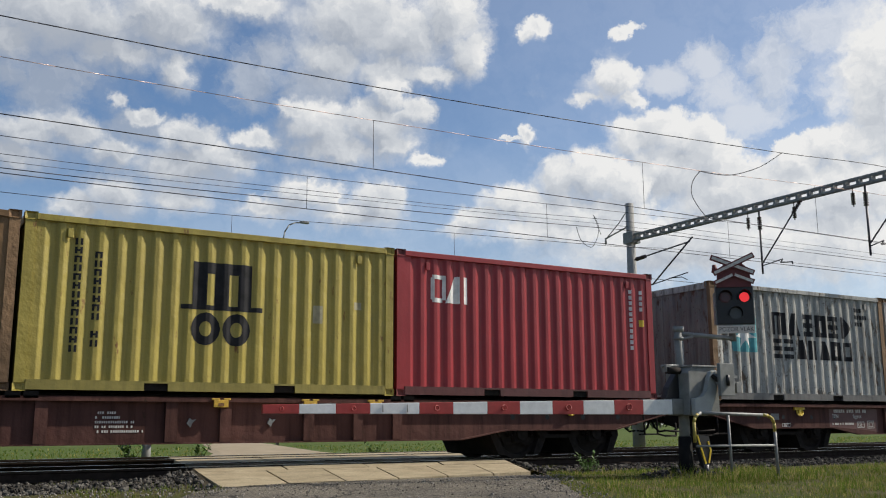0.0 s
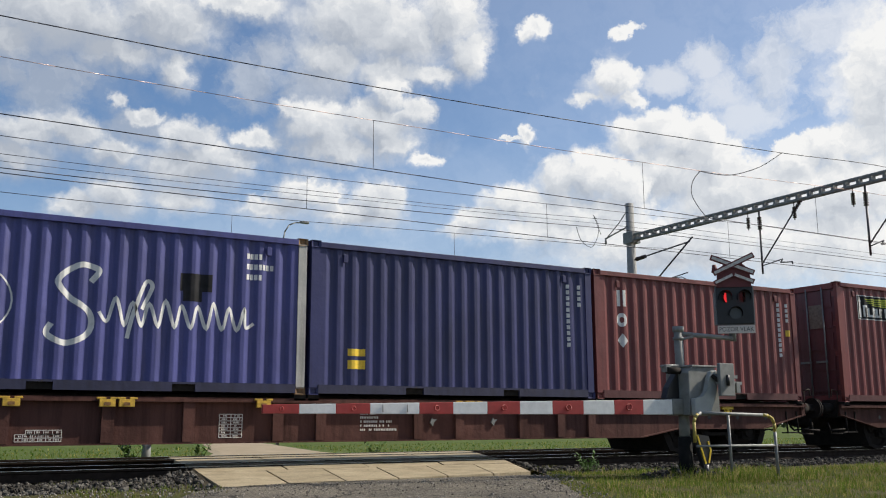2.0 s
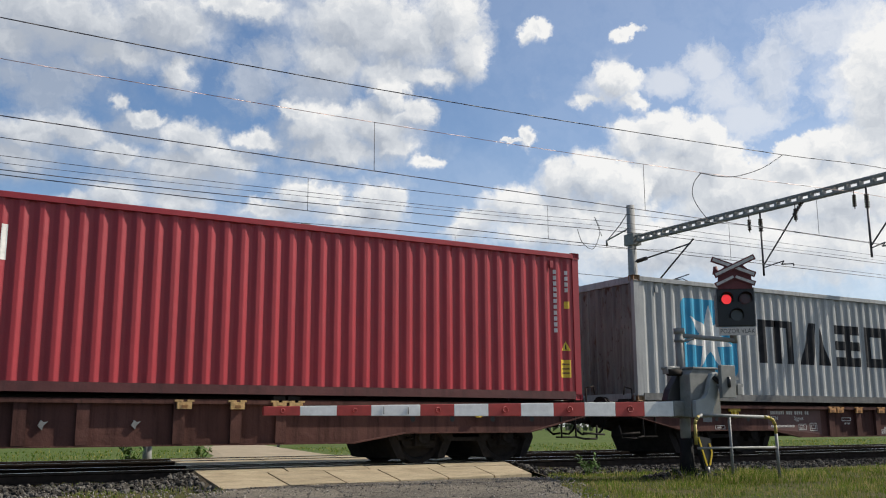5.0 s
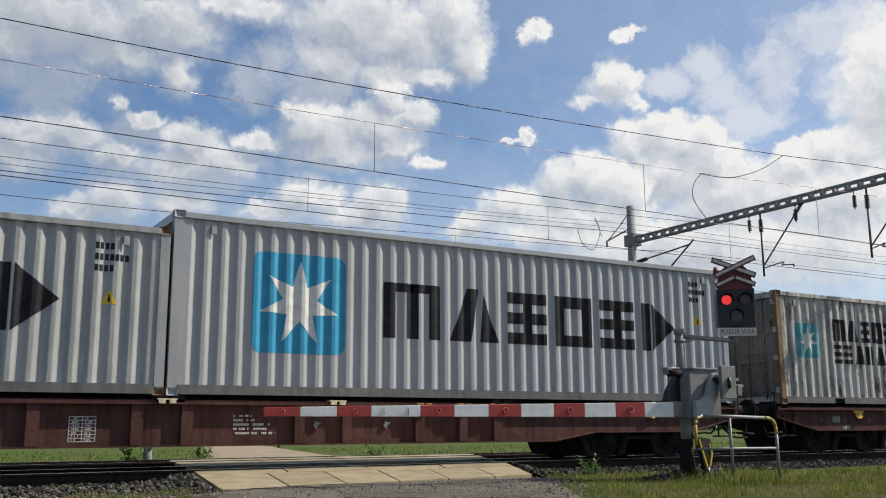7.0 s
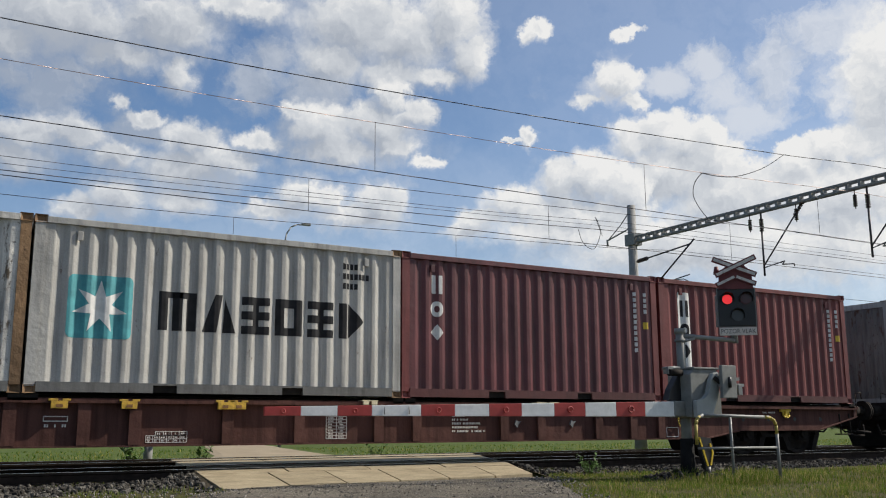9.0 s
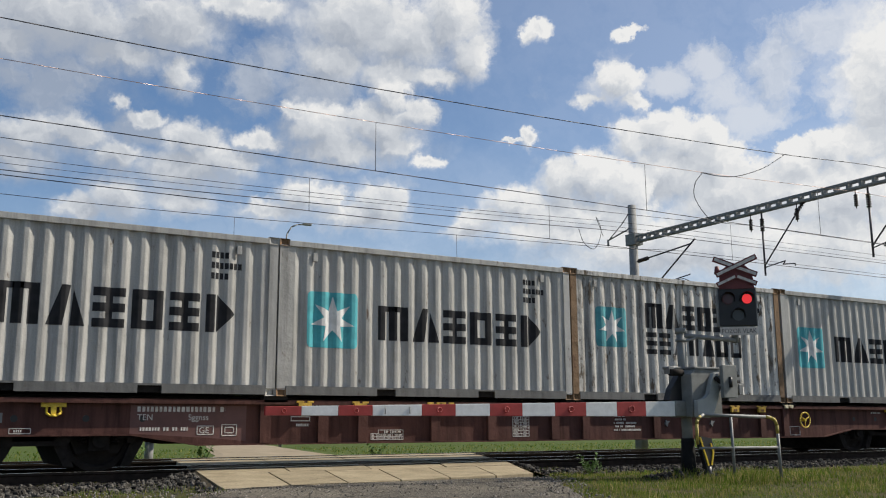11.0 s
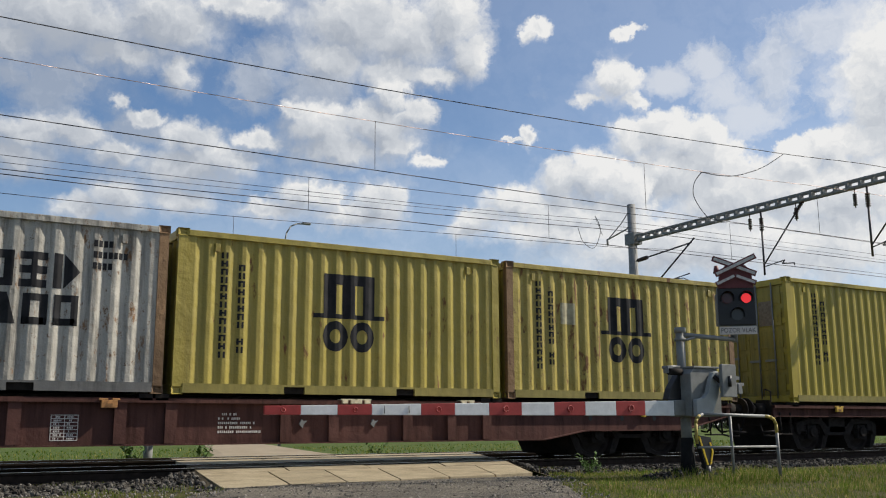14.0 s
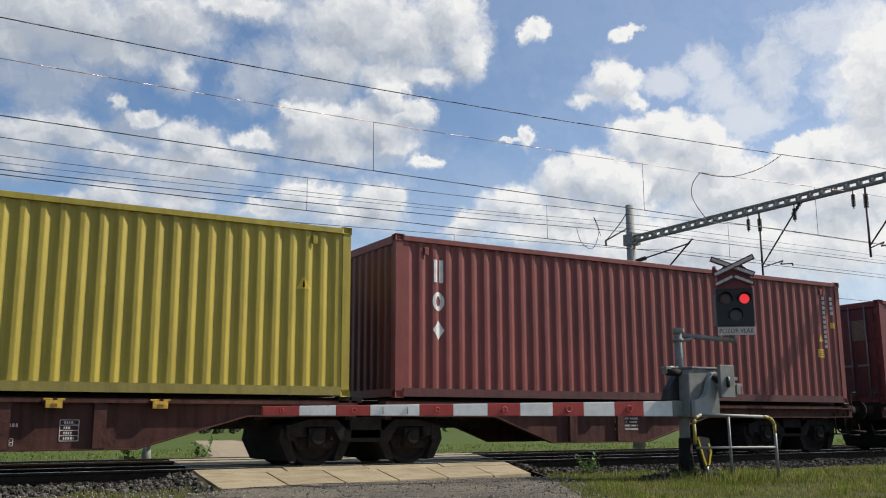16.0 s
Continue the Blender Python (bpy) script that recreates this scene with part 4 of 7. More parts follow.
def code_column(c, L, H, prof, ink="ink_white", stickers=True):
    e = Print(prof)
    for k in range(11):
        e.rect(L - 0.62, L - 0.56, H - 0.45 - 0.115 * k, H - 0.37 - 0.115 * k)
    for k in range(4):
        e.rect(L - 0.34, L - 0.28, H - 0.45 - 0.115 * k, H - 0.37 - 0.115 * k)
    tagged(part("code_print", e.bm, M[ink], c), kind="stuff")
    if stickers:
        s = Print(prof)
        s.rect(L - 0.36, L - 0.25, H - 1.12, H - 0.98)
        part("sticker", s.bm, M["sticker_yellow"], c, "small yellow sticker")


def hazard(c, L, prof, x, z, w=0.26, block=0.34):
    s = Print(prof)
    s.poly([(x, z), (x + w, z), (x + w / 2, z + w * 0.9)])
    part("warning_sticker", s.bm, M["sticker_yellow"], c, "yellow warning triangle")
    k = Print(prof, 0.027)
    k.poly([(x + w * 0.42, z + w * 0.12), (x + w * 0.58, z + w * 0.12), (x + w * 0.53, z + w * 0.6), (x + w * 0.47, z + w * 0.6)])
    part("warning_mark", k.bm, M["ink_dark"], c)
    if block:
        b = Print(prof)
        b.rect(x - 0.04, x + w, z - 0.18 - block, z - 0.18)
        part("warning_sticker", b.bm, M["sticker_yellow"], c, "yellow notice sticker")
        d = Print(prof, 0.027)
        for q in (0.2, 0.45, 0.7):
            d.rect(x, x + w - 0.04, z - 0.18 - block * (q + 0.1), z - 0.18 - block * q)
        part("notice_mark", d.bm, M["ochre"], c)


def two_stickers(c, prof, x, z):
    for dz, h in ((0.0, 0.15), (0.22, 0.12)):
        s = Print(prof)
        s.rect(x, x + 0.32, z + dz, z + dz + h)
        part("sticker", s.bm, M["sticker_yellow"], c, "small yellow sticker")


def art_small(c, L, H, prof, x, z, h):
    a = Print(prof)
    w = h * 0.62
    a.rect(x, x + 0.13 * h, z + 0.1 * h, z + 0.9 * h), a.rect(x + 0.05 * h, x + w, z + 0.85 * h, z + h), a.rect(x + 0.05 * h, x + w * 0.8, z, z + 0.16 * h)
    a.poly([(x + w * 0.95, z), (x + w * 1.95, z), (x + w * 1.95, z + h), (x + w * 1.65, z + h)])
    a.rect(x + w - 0.13 * h, x + w, z + 0.1 * h, z + 0.9 * h)
    a.rect(x + w * 2.25, x + w * 2.53, z, z + h)
    part("trade_mark", a.bm, M["ink_white"], c, "group of white painted shapes")
    code_column(c, L, H, prof)


def art_script(c, L, H, prof):
    a = Print(prof)
    cx, cz = 1.10, 1.27
    a.ring(cx, cz, 0.47, 0.47, 0.025, 0, 360, 28)
    a.rect(cx - 0.30, cx - 0.27, cz - 0.36, cz + 0.30)
    a.poly([(cx - 0.27, cz + 0.28), (cx, cz + 0.20), (cx + 0.28, cz + 0.26), (cx + 0.28, cz - 0.12), (cx, cz - 0.16), (cx - 0.27, cz - 0.06)])
    b = Print(prof, 0.026)
    b.rect(cx - 0.27, cx + 0.28, cz + 0.03, cz + 0.11), b.rect(cx - 0.10, cx - 0.01, cz - 0.13, cz + 0.22)
    part("flag_cross", b.bm, M["red"], c, "red cross on the flag emblem")
    # a running brush stroke
    def smooth(pts):
        out = []
        for i in range(len(pts) - 1):
            p0, p1, p2, p3 = (Vector(pts[max(0, min(len(pts) - 1, i + o))]) for o in (-1, 0, 1, 2))
            for k in range(7):
                t = k / 7
                out.append(tuple(0.5 * ((2 * p1) + (p2 - p0) * t + (2 * p0 - 5 * p1 + 4 * p2 - p3) * t * t + (3 * p1 - p0 - 3 * p2 + p3) * t ** 3)))
        return out + [tuple(pts[-1])]
    a.stroke(smooth([(2.62, 1.62), (2.72, 1.80), (2.45, 1.86), (2.16, 1.62), (2.32, 1.38), (2.62, 1.16), (2.62, 0.86), (2.32, 0.70), (2.05, 0.82), (2.10, 0.98)]), 0.085)
    run = [(2.75, 1.18)]
    for k in range(9):
        x = 2.88 + 0.25 * k
        run += [(x, 1.00 if k else 1.05), (x + 0.11, 1.34 if k % 3 else 1.40)]
    run += [(5.02, 1.05), (5.16, 1.12)]
    a.stroke(smooth(run), 0.05)
    a.stroke(smooth([(3.18, 0.80), (3.26, 1.2), (3.42, 1.66), (3.52, 1.60), (3.38, 1.25)]), 0.06)
    part("trade_mark", a.bm, M["ink_white"], c, "white brush-stroke mark and round flag emblem")
    d = Print(prof)
    d.rect(3.95, 4.45, 1.58, 1.86), d.rect(4.0, 4.3, 1.42, 1.58)
    part("patch", d.bm, M["ink_dark"], c, "dark faded paint patch")
    e = Print(prof)
    for r, n in ((0, 4), (1, 7), (2, 4)):
        code_bars(e, L - 1.05, H - 0.42 - 0.17 * r, 0.05, 0.09, n)
    part("code_print", e.bm, M["ink_white"], c)


def art_panel(c, L, H, prof):
    """A dark panel with a tower, a row of shapes and stripes, on a field 1.24 by 0.60 m."""
    def at(u, v):
        return 0.78 + 1.24 * u, H - 0.88 + 0.60 * v

    def field(p, u0, u1, v0, v1):
        p.poly([at(u0, v0), at(u1, v0), at(u1, v1), at(u0, v1)])
    a = Print(prof, 0.030)
    field(a, 0, 1, 0, 1)
    part("sign_plate", a.bm, M["ink_dark"], c, "dark rectangular sign panel")
    b = Print(prof, 0.026)
    for edge in ((0, 1, 0, 0.03), (0, 1, 0.97, 1), (0, 0.012, 0.03, 0.97), (0.988, 1, 0.03, 0.97)):
        field(b, *edge)
    for u0, u1, v0, v1 in ((0.045, 0.15, 0.08, 0.45), (0.06, 0.135, 0.45, 0.72), (0.045, 0.15, 0.72, 0.80), (0.07, 0.125, 0.80, 0.92)):
        field(b, u0, u1, v0, v1)
    u = 0.19
    for k, w in enumerate((0.16, 0.10, 0.12, 0.11, 0.13, 0.12)):
        top = 0.60 if k == 0 else 0.50
        field(b, u, u + 0.04, 0.12, top)
        if k % 3 != 1:
            field(b, u + w - 0.035, u + w, 0.12, top)
        field(b, u + 0.04, u + w - 0.035, top - 0.09, top) if k % 2 == 0 else field(b, u + 0.04, u + w, 0.12, 0.21)
        u += w + 0.012
    part("trade_mark", b.bm, M["ink_white"], c, "white tower shape and row of shapes")
    for k in range(4):
        d = Print(prof, 0.026)
        d.poly([at(0.24 + 0.06 * k, 0.86 - 0.075 * k), at(0.975, 0.90 - 0.095 * k), at(0.975, 0.83 - 0.095 * k), at(0.27 + 0.07 * k, 0.83 - 0.075 * k)])
        part("stripe", d.bm, M["green_ink"], c, "yellow-green stripe")
    code_column(c, L, H, prof, stickers=False)
    hazard(c, L, prof, L - 0.38, 0.92, 0.2)


def casting():
    bm = B()
    box(bm, 0, 0.178, 0, 0.162, 0, 0.118)
    bmesh.ops.recalc_face_normals(bm, faces=bm.faces[:])
    for f in [f for f in bm.faces if abs(f.normal.y) > 0.9 or abs(f.normal.x) > 0.9]:
        r = bmesh.ops.inset_region(bm, faces=[f], thickness=0.032)
        f.normal_update()
        bmesh.ops.translate(bm, verts=f.verts[:], vec=-f.normal * 0.04)
    return bm


def container(s, L, H, mat, post, art, label, doors=False, casting_mat=None, rail_mat=None, low_mat=None, door_mat=None, name="shipping_container"):
    c = thing(name, label, "container", pose(s, 0, CB), "containers on the train")
    prof = profile(L)
    zt, zb = H - 0.11, 0.16
    part("side_panel", corrugated(prof, 0.03, zb, zt), mat, c)
    part("side_panel", corrugated(prof, W - 0.03, zb, zt, -1), mat, c)
    for y0, y1 in ((0.0, 0.07), (W - 0.07, W)):
        part("top_rail", box(B(), 0.17, L - 0.17, y0, y1, H - 0.115, H - 0.02), rail_mat or mat, c, soft=0.006)
        bm = B()
        pockets = (L / 2 - 1.21, L / 2 - 0.85, L / 2 + 0.85, L / 2 + 1.21)
        xs = [0.17, *pockets, L - 0.17] if L < 10 else [0.17, L - 0.17]
        for k in range(0, len(xs), 2):
            box(bm, xs[k], xs[k + 1], y0, y1 - 0.03, 0.02, 0.165)
        if L < 10:
            for k in (1, 3):
                box(bm, xs[k], xs[k + 1], y0, y1 - 0.03, 0.135, 0.165)
        part("bottom_rail", bm, low_mat or mat, c, "darker bottom rail" if low_mat else "")
    if L < 10:
        for xa, xb in ((L / 2 - 1.21, L / 2 - 0.85), (L / 2 + 0.85, L / 2 + 1.21)):
            part("fork_pocket", box(B(), xa, xb, 0.05, W - 0.05, 0.03, 0.135), M["under"], c)
    part("floor", box(B(), 0.1, L - 0.1, 0.06, W - 0.06, 0.10, 0.158), M["under"], c)
    rb = B()
    n = round(L / 0.42)
    rp = []
    for k in range(n):
        x0, x1 = 0.12 + (L - 0.24) * k / n, 0.12 + (L - 0.24) * (k + 1) / n
        w = x1 - x0
        rp += [(x0, -0.05), (x0 + w * 0.2, -0.03), (x0 + w * 0.5, -0.03), (x0 + w * 0.7, -0.05)]
    rp.append((L - 0.12, -0.05))
    a = [rb.verts.new((x, 0.06, H + z)) for x, z in rp]
    b = [rb.verts.new((x, W - 0.06, H + z)) for x, z in rp]
    for i in range(len(rp) - 1):
        rb.faces.new((a[i], a[i + 1], b[i + 1], b[i]))
    part("roof", rb, mat, c)
    for x in (0.0, L):
        sg = 1 if x == 0 else -1
        for y in (0.0, W):
            sy = 1 if y == 0 else -1
            bm = B()
            slab(bm, [(x + sg * 0.012, y + sy * 0.012), (x + sg * 0.16, y + sy * 0.012), (x + sg * 0.16, y + sy * 0.06), (x + sg * 0.06, y + sy * 0.11), (x + sg * 0.012, y + sy * 0.11)], 0.10, H - 0.10, "z")
            part("corner_post", bm, post, c)
            for z in (0, H - 0.118):
                cm = casting()
                for v in cm.verts:
                    v.co = Vector((x + sg * v.co.x, y + sy * v.co.y, z + v.co.z))
                part("corner_casting", cm, casting_mat or post, c)
        for z0, z1 in ((0.02, 0.16), (H - 0.16, H - 0.02)):
            part("end_beam", box(B(), x + sg * 0.01, x + sg * 0.09, 0.12, W - 0.12, z0, z1), rail_mat or mat, c)
        if x == 0 and doors:
            for k, (ya, yb) in enumerate(((0.12, W / 2 - 0.006), (W / 2 + 0.006, W - 0.12))):
                bm = B()
                box(bm, 0.055, 0.085, ya, yb, 0.17, H - 0.17)
                hz = (H - 0.34) / 5
                for j in range(5):
                    box(bm, 0.035, 0.056, ya + 0.1, yb - 0.1, 0.17 + hz * j + 0.08, 0.17 + hz * (j + 1) - 0.04)
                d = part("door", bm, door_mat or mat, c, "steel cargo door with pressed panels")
                for f in (0.30, 0.72):
                    y = ya + (yb - ya) * f
                    rod = bar(B(), (0.012, y, 0.10), (0.012, y, H - 0.10), 0.018, 8)
                    part("lock_rod", rod, M["galv"], d, "galvanised locking rod")
                    hd = B()
                    box(hd, -0.012, 0.03, y - 0.03, y + 0.28, 0.95 + 0.1 * k, 1.0 + 0.1 * k)
                    part("handle", hd, M["galv"], d)
                for f in (0.12, 0.4, 0.65, 0.9):
                    yy = ya if k == 0 else yb
                    part("hinge", box(B(), 0.005, 0.06, yy - 0.06, yy + 0.06, H * f - 0.06, H * f + 0.06), mat, d)
                st = B()
                box(st, 0.03, 0.034, ya + 0.35, ya + 0.75, H * 0.62, H * 0.82)
                part("sticker", st, M["dullmark"], d, "pale printed data field")
        else:
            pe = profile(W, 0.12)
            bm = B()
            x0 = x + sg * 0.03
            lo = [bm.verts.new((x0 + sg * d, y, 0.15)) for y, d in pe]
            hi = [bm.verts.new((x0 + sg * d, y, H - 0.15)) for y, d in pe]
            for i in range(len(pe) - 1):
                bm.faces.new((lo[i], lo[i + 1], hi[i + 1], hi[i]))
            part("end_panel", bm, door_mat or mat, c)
    for x in (0.60, L - 0.72):
        part("vent", box(B(), x, x + 0.085, 0.008, 0.034, H - 0.34, H - 0.20), rail_mat or mat, c, "small louvred air vent", soft=0.008)
    if art:
        art(c, L, H, prof)
    return c


# ---- container wagons ----
def wheelset_mesh():
    bm = B()
    bar(bm, (0, -1.0, 0), (0, 1.0, 0), 0.08, 10)
    for sy in (-1, 1):
        n = 28
        prof = [(0.12, 0.60), (0.12, 0.84), (0.16, 0.80), (0.36, 0.76), (0.39, 0.81), (0.46, 0.81), (0.462, 0.72), (0.49, 0.69), (0.49, 0.66), (0.39, 0.66), (0.36, 0.70), (0.16, 0.66)]
        rings = [[bm.verts.new((r * math.cos(k * math.tau / n), sy * y, r * math.sin(k * math.tau / n))) for k in range(n)] for r, y in prof]
        for a, b in zip(rings, rings[1:] + rings[:1]):
            for k in range(n):
                bm.faces.new((a[k], a[(k + 1) % n], b[(k + 1) % n], b[k]))
    return mesh_of("wheelset", bm, M["wheel"])


WHEELS = wheelset_mesh()


def spring_mesh():
    bm = B()
    pts = [(0.055 * math.cos(k * 0.7), 0.055 * math.sin(k * 0.7), 0.22 * k / 45) for k in range(46)]
    return mesh_of("spring", pipe(bm, pts, 0.013, 5), M["wheel"])


SPRING = spring_mesh()
BOX_ME = mesh_of("axle_box", bar(box(B(), -0.15, 0.15, -0.1, 0.08, -0.16, 0.16), (0, -0.16, 0), (0, -0.1, 0), 0.12, 14), M["under"], 0.012)
SPINNING = []


def bogie(wagon, x):
    """A two-axle bogie; its wheelsets turn."""
    g = thing("bogie", "", "")
    g.parent, g.location = wagon, (x, W / 2, 0)
    zc = RT + 0.46
    for sy in (-1, 1):
        bm = B()
        slab(bm, [(-1.35, zc + 0.02), (-1.35, zc + 0.22), (-1.05, zc + 0.30), (-0.55, zc + 0.30), (-0.35, zc + 0.12), (0.35, zc + 0.12), (0.55, zc + 0.30), (1.05, zc + 0.30), (1.35, zc + 0.22), (1.35, zc + 0.02),
                  (1.12, zc + 0.02), (1.12, zc + 0.18), (0.62, zc + 0.18), (0.45, zc - 0.08), (-0.45, zc - 0.08), (-0.62, zc + 0.18), (-1.12, zc + 0.18), (-1.12, zc + 0.02)], sy * 0.86, sy * 0.98)
        part("side_frame", bm, M["under"], g)
        for ax in (-0.9, 0.9):
            bx = new("axle_box", BOX_ME)
            bx.parent, bx.location = g, (ax, sy * 0.88, zc)
            if sy > 0:
                bx.rotation_euler = (0, 0, math.pi)
            for o in (-0.23, 0.23):
                sp = new("spring", SPRING)
                sp.parent, sp.location = g, (ax + o, sy * 0.93, zc - 0.06)
    for sx in (-1, 1):
        eb = slab(B(), [(sx * 1.30, zc - 0.04), (sx * 1.38, zc - 0.06), (sx * 1.45, zc + 0.04), (sx * 1.45, zc + 0.20), (sx * 1.30, zc + 0.22)], -0.99, 0.99)
        part("end_beam", eb, M["under"], g)
    for ax in (-0.9, 0.9):
        for o in (-0.53, 0.53):
            q = slab(B(), [(ax + o * 0.62, zc - 0.39), (ax + o * 0.90, zc - 0.37), (ax + o * 1.22, zc - 0.04), (ax + o * 1.14, zc + 0.20), (ax + o * 0.90, zc)], -0.92, 0.92)
            part("brake_beam", q, M["under"], g)
        for sy in (-1, 1):
            gd = slab(B(), [(ax - 0.30, zc - 0.20), (ax + 0.30, zc - 0.20), (ax + 0.42, zc + 0.04), (ax + 0.42, zc + 0.2), (ax - 0.42, zc + 0.2), (ax - 0.42, zc + 0.04)], sy * 0.845, sy * 0.857)
            part("axle_guard", gd, M["under"], g)
    part("bolster", box(B(), -0.3, 0.3, -0.98, 0.98, zc - 0.03, zc + 0.34), M["under"], g, soft=0.02)
    for ax in (-0.9, 0.9):
        ws = new("wheelset", WHEELS)
        ws.parent, ws.location = g, (ax, 0, zc)
        SPINNING.append((ws, ax, zc))
    return g


def buffers(wagon, x, sg):
    for y in (W / 2 - 0.875, W / 2 + 0.875):
        z = RT + 0.98
        bm = B()
        bar(bm, (x, y, z), (x + sg * 0.34, y, z), 0.125, 14)
        box(bm, x - 0.02, x + 0.02, y - 0.2, y + 0.2, z - 0.2, z + 0.2)
        b = part("buffer", bm, M["under"], wagon, "black greased buffer")
        pb = B()
        bar(pb, (x + sg * 0.34, y, z), (x + sg * 0.58, y, z), 0.10, 14)
        bar(pb, (x + sg * 0.57, y, z), (x + sg * 0.615, y, z), 0.24, 18)
        part("buffer_head", pb, M["under"], b)
    ck = B()
    pipe(ck, [(x, W / 2, 0.98), (x + sg * 0.25, W / 2, 0.98), (x + sg * 0.34, W / 2, 0.80), (x + sg * 0.62, W / 2, 0.76)], 0.045, 8)
    part("coupling", ck, M["under"], wagon)
    for y in (0.75, 1.7):
        hs = B()
        pipe(hs, [(x + sg * 0.02, y, 0.88), (x + sg * 0.18, y, 0.82), (x + sg * 0.30, y, 0.60), (x + sg * 0.42, y, 0.52), (x + sg * 0.6, y, 0.54)], 0.022, 7)
        part("brake_hose", hs, M["rubber"], wagon, "sagging black brake hose")
    st = B()
    pipe(st, [(x - sg * 0.25, 0.12, 0.95), (x - sg * 0.25, 0.10, 0.48), (x - sg * 0.05, 0.10, 0.44), (x + sg * 0.3, 0.14, 0.44), (x + sg * 0.34, 0.18, 0.70)], 0.02, 7)
    box(st, x - sg * 0.27, x - sg * 0.60, 0.08, 0.28, 0.46, 0.49)
    pipe(st, [(x - sg * 0.60, 0.12, 0.95), (x - sg * 0.58, 0.12, 0.48)], 0.018, 7)
    part("step", st, M["under"], wagon)
    hr = B()
    pipe(hr, [(x + sg * 0.03, 0.10, 0.95), (x + sg * 0.03, 0.10, 1.42), (x + sg * 0.22, 0.10, 1.46), (x + sg * 0.25, 0.10, 1.3)], 0.014, 7)
    part("handrail", hr, M["railside"], wagon)
    yh = B()
    pipe(yh, [(x - sg * 0.1, 0.06, 0.55), (x + sg * 0.42, 0.05, 0.52)], 0.02, 7)
    part("uncoupling_bar", yh, M["under"], wagon, "black uncoupling bar")


def sill(wagon, outline, y0, y1, ribs, z_low):
    bm = slab(B(), outline, y0, y1)
    s = part("side_sill", bm, M["wagon"], wagon, "dull brown painted side sill")
    # lower and upper flange
    low = [p for p in outline if p[1] < 1.0]
    fl = B()
    sgn = -1 if y0 < W / 2 else 1
    yo = min(y0, y1) if sgn < 0 else max(y0, y1)
    for (xa, za), (xb, zb) in zip(low, low[1:]):
        q = [(xa, za), (xb, zb), (xb, zb + 0.022), (xa, za + 0.022)]
        slab(fl, q, yo + sgn * 0.07, yo)
    part("lower_flange", fl, M["wagon"], s)
    for x in ribs:
        bm = B()
        z0 = z_low(x)
        slab(bm, [(x - 0.09, z0 + 0.03), (x + 0.09, z0 + 0.03), (x + 0.09, 1.05), (x - 0.09, 1.05)], yo + sgn * 0.075, yo)
        part("rib", bm, M["wagon"], s)
    return s


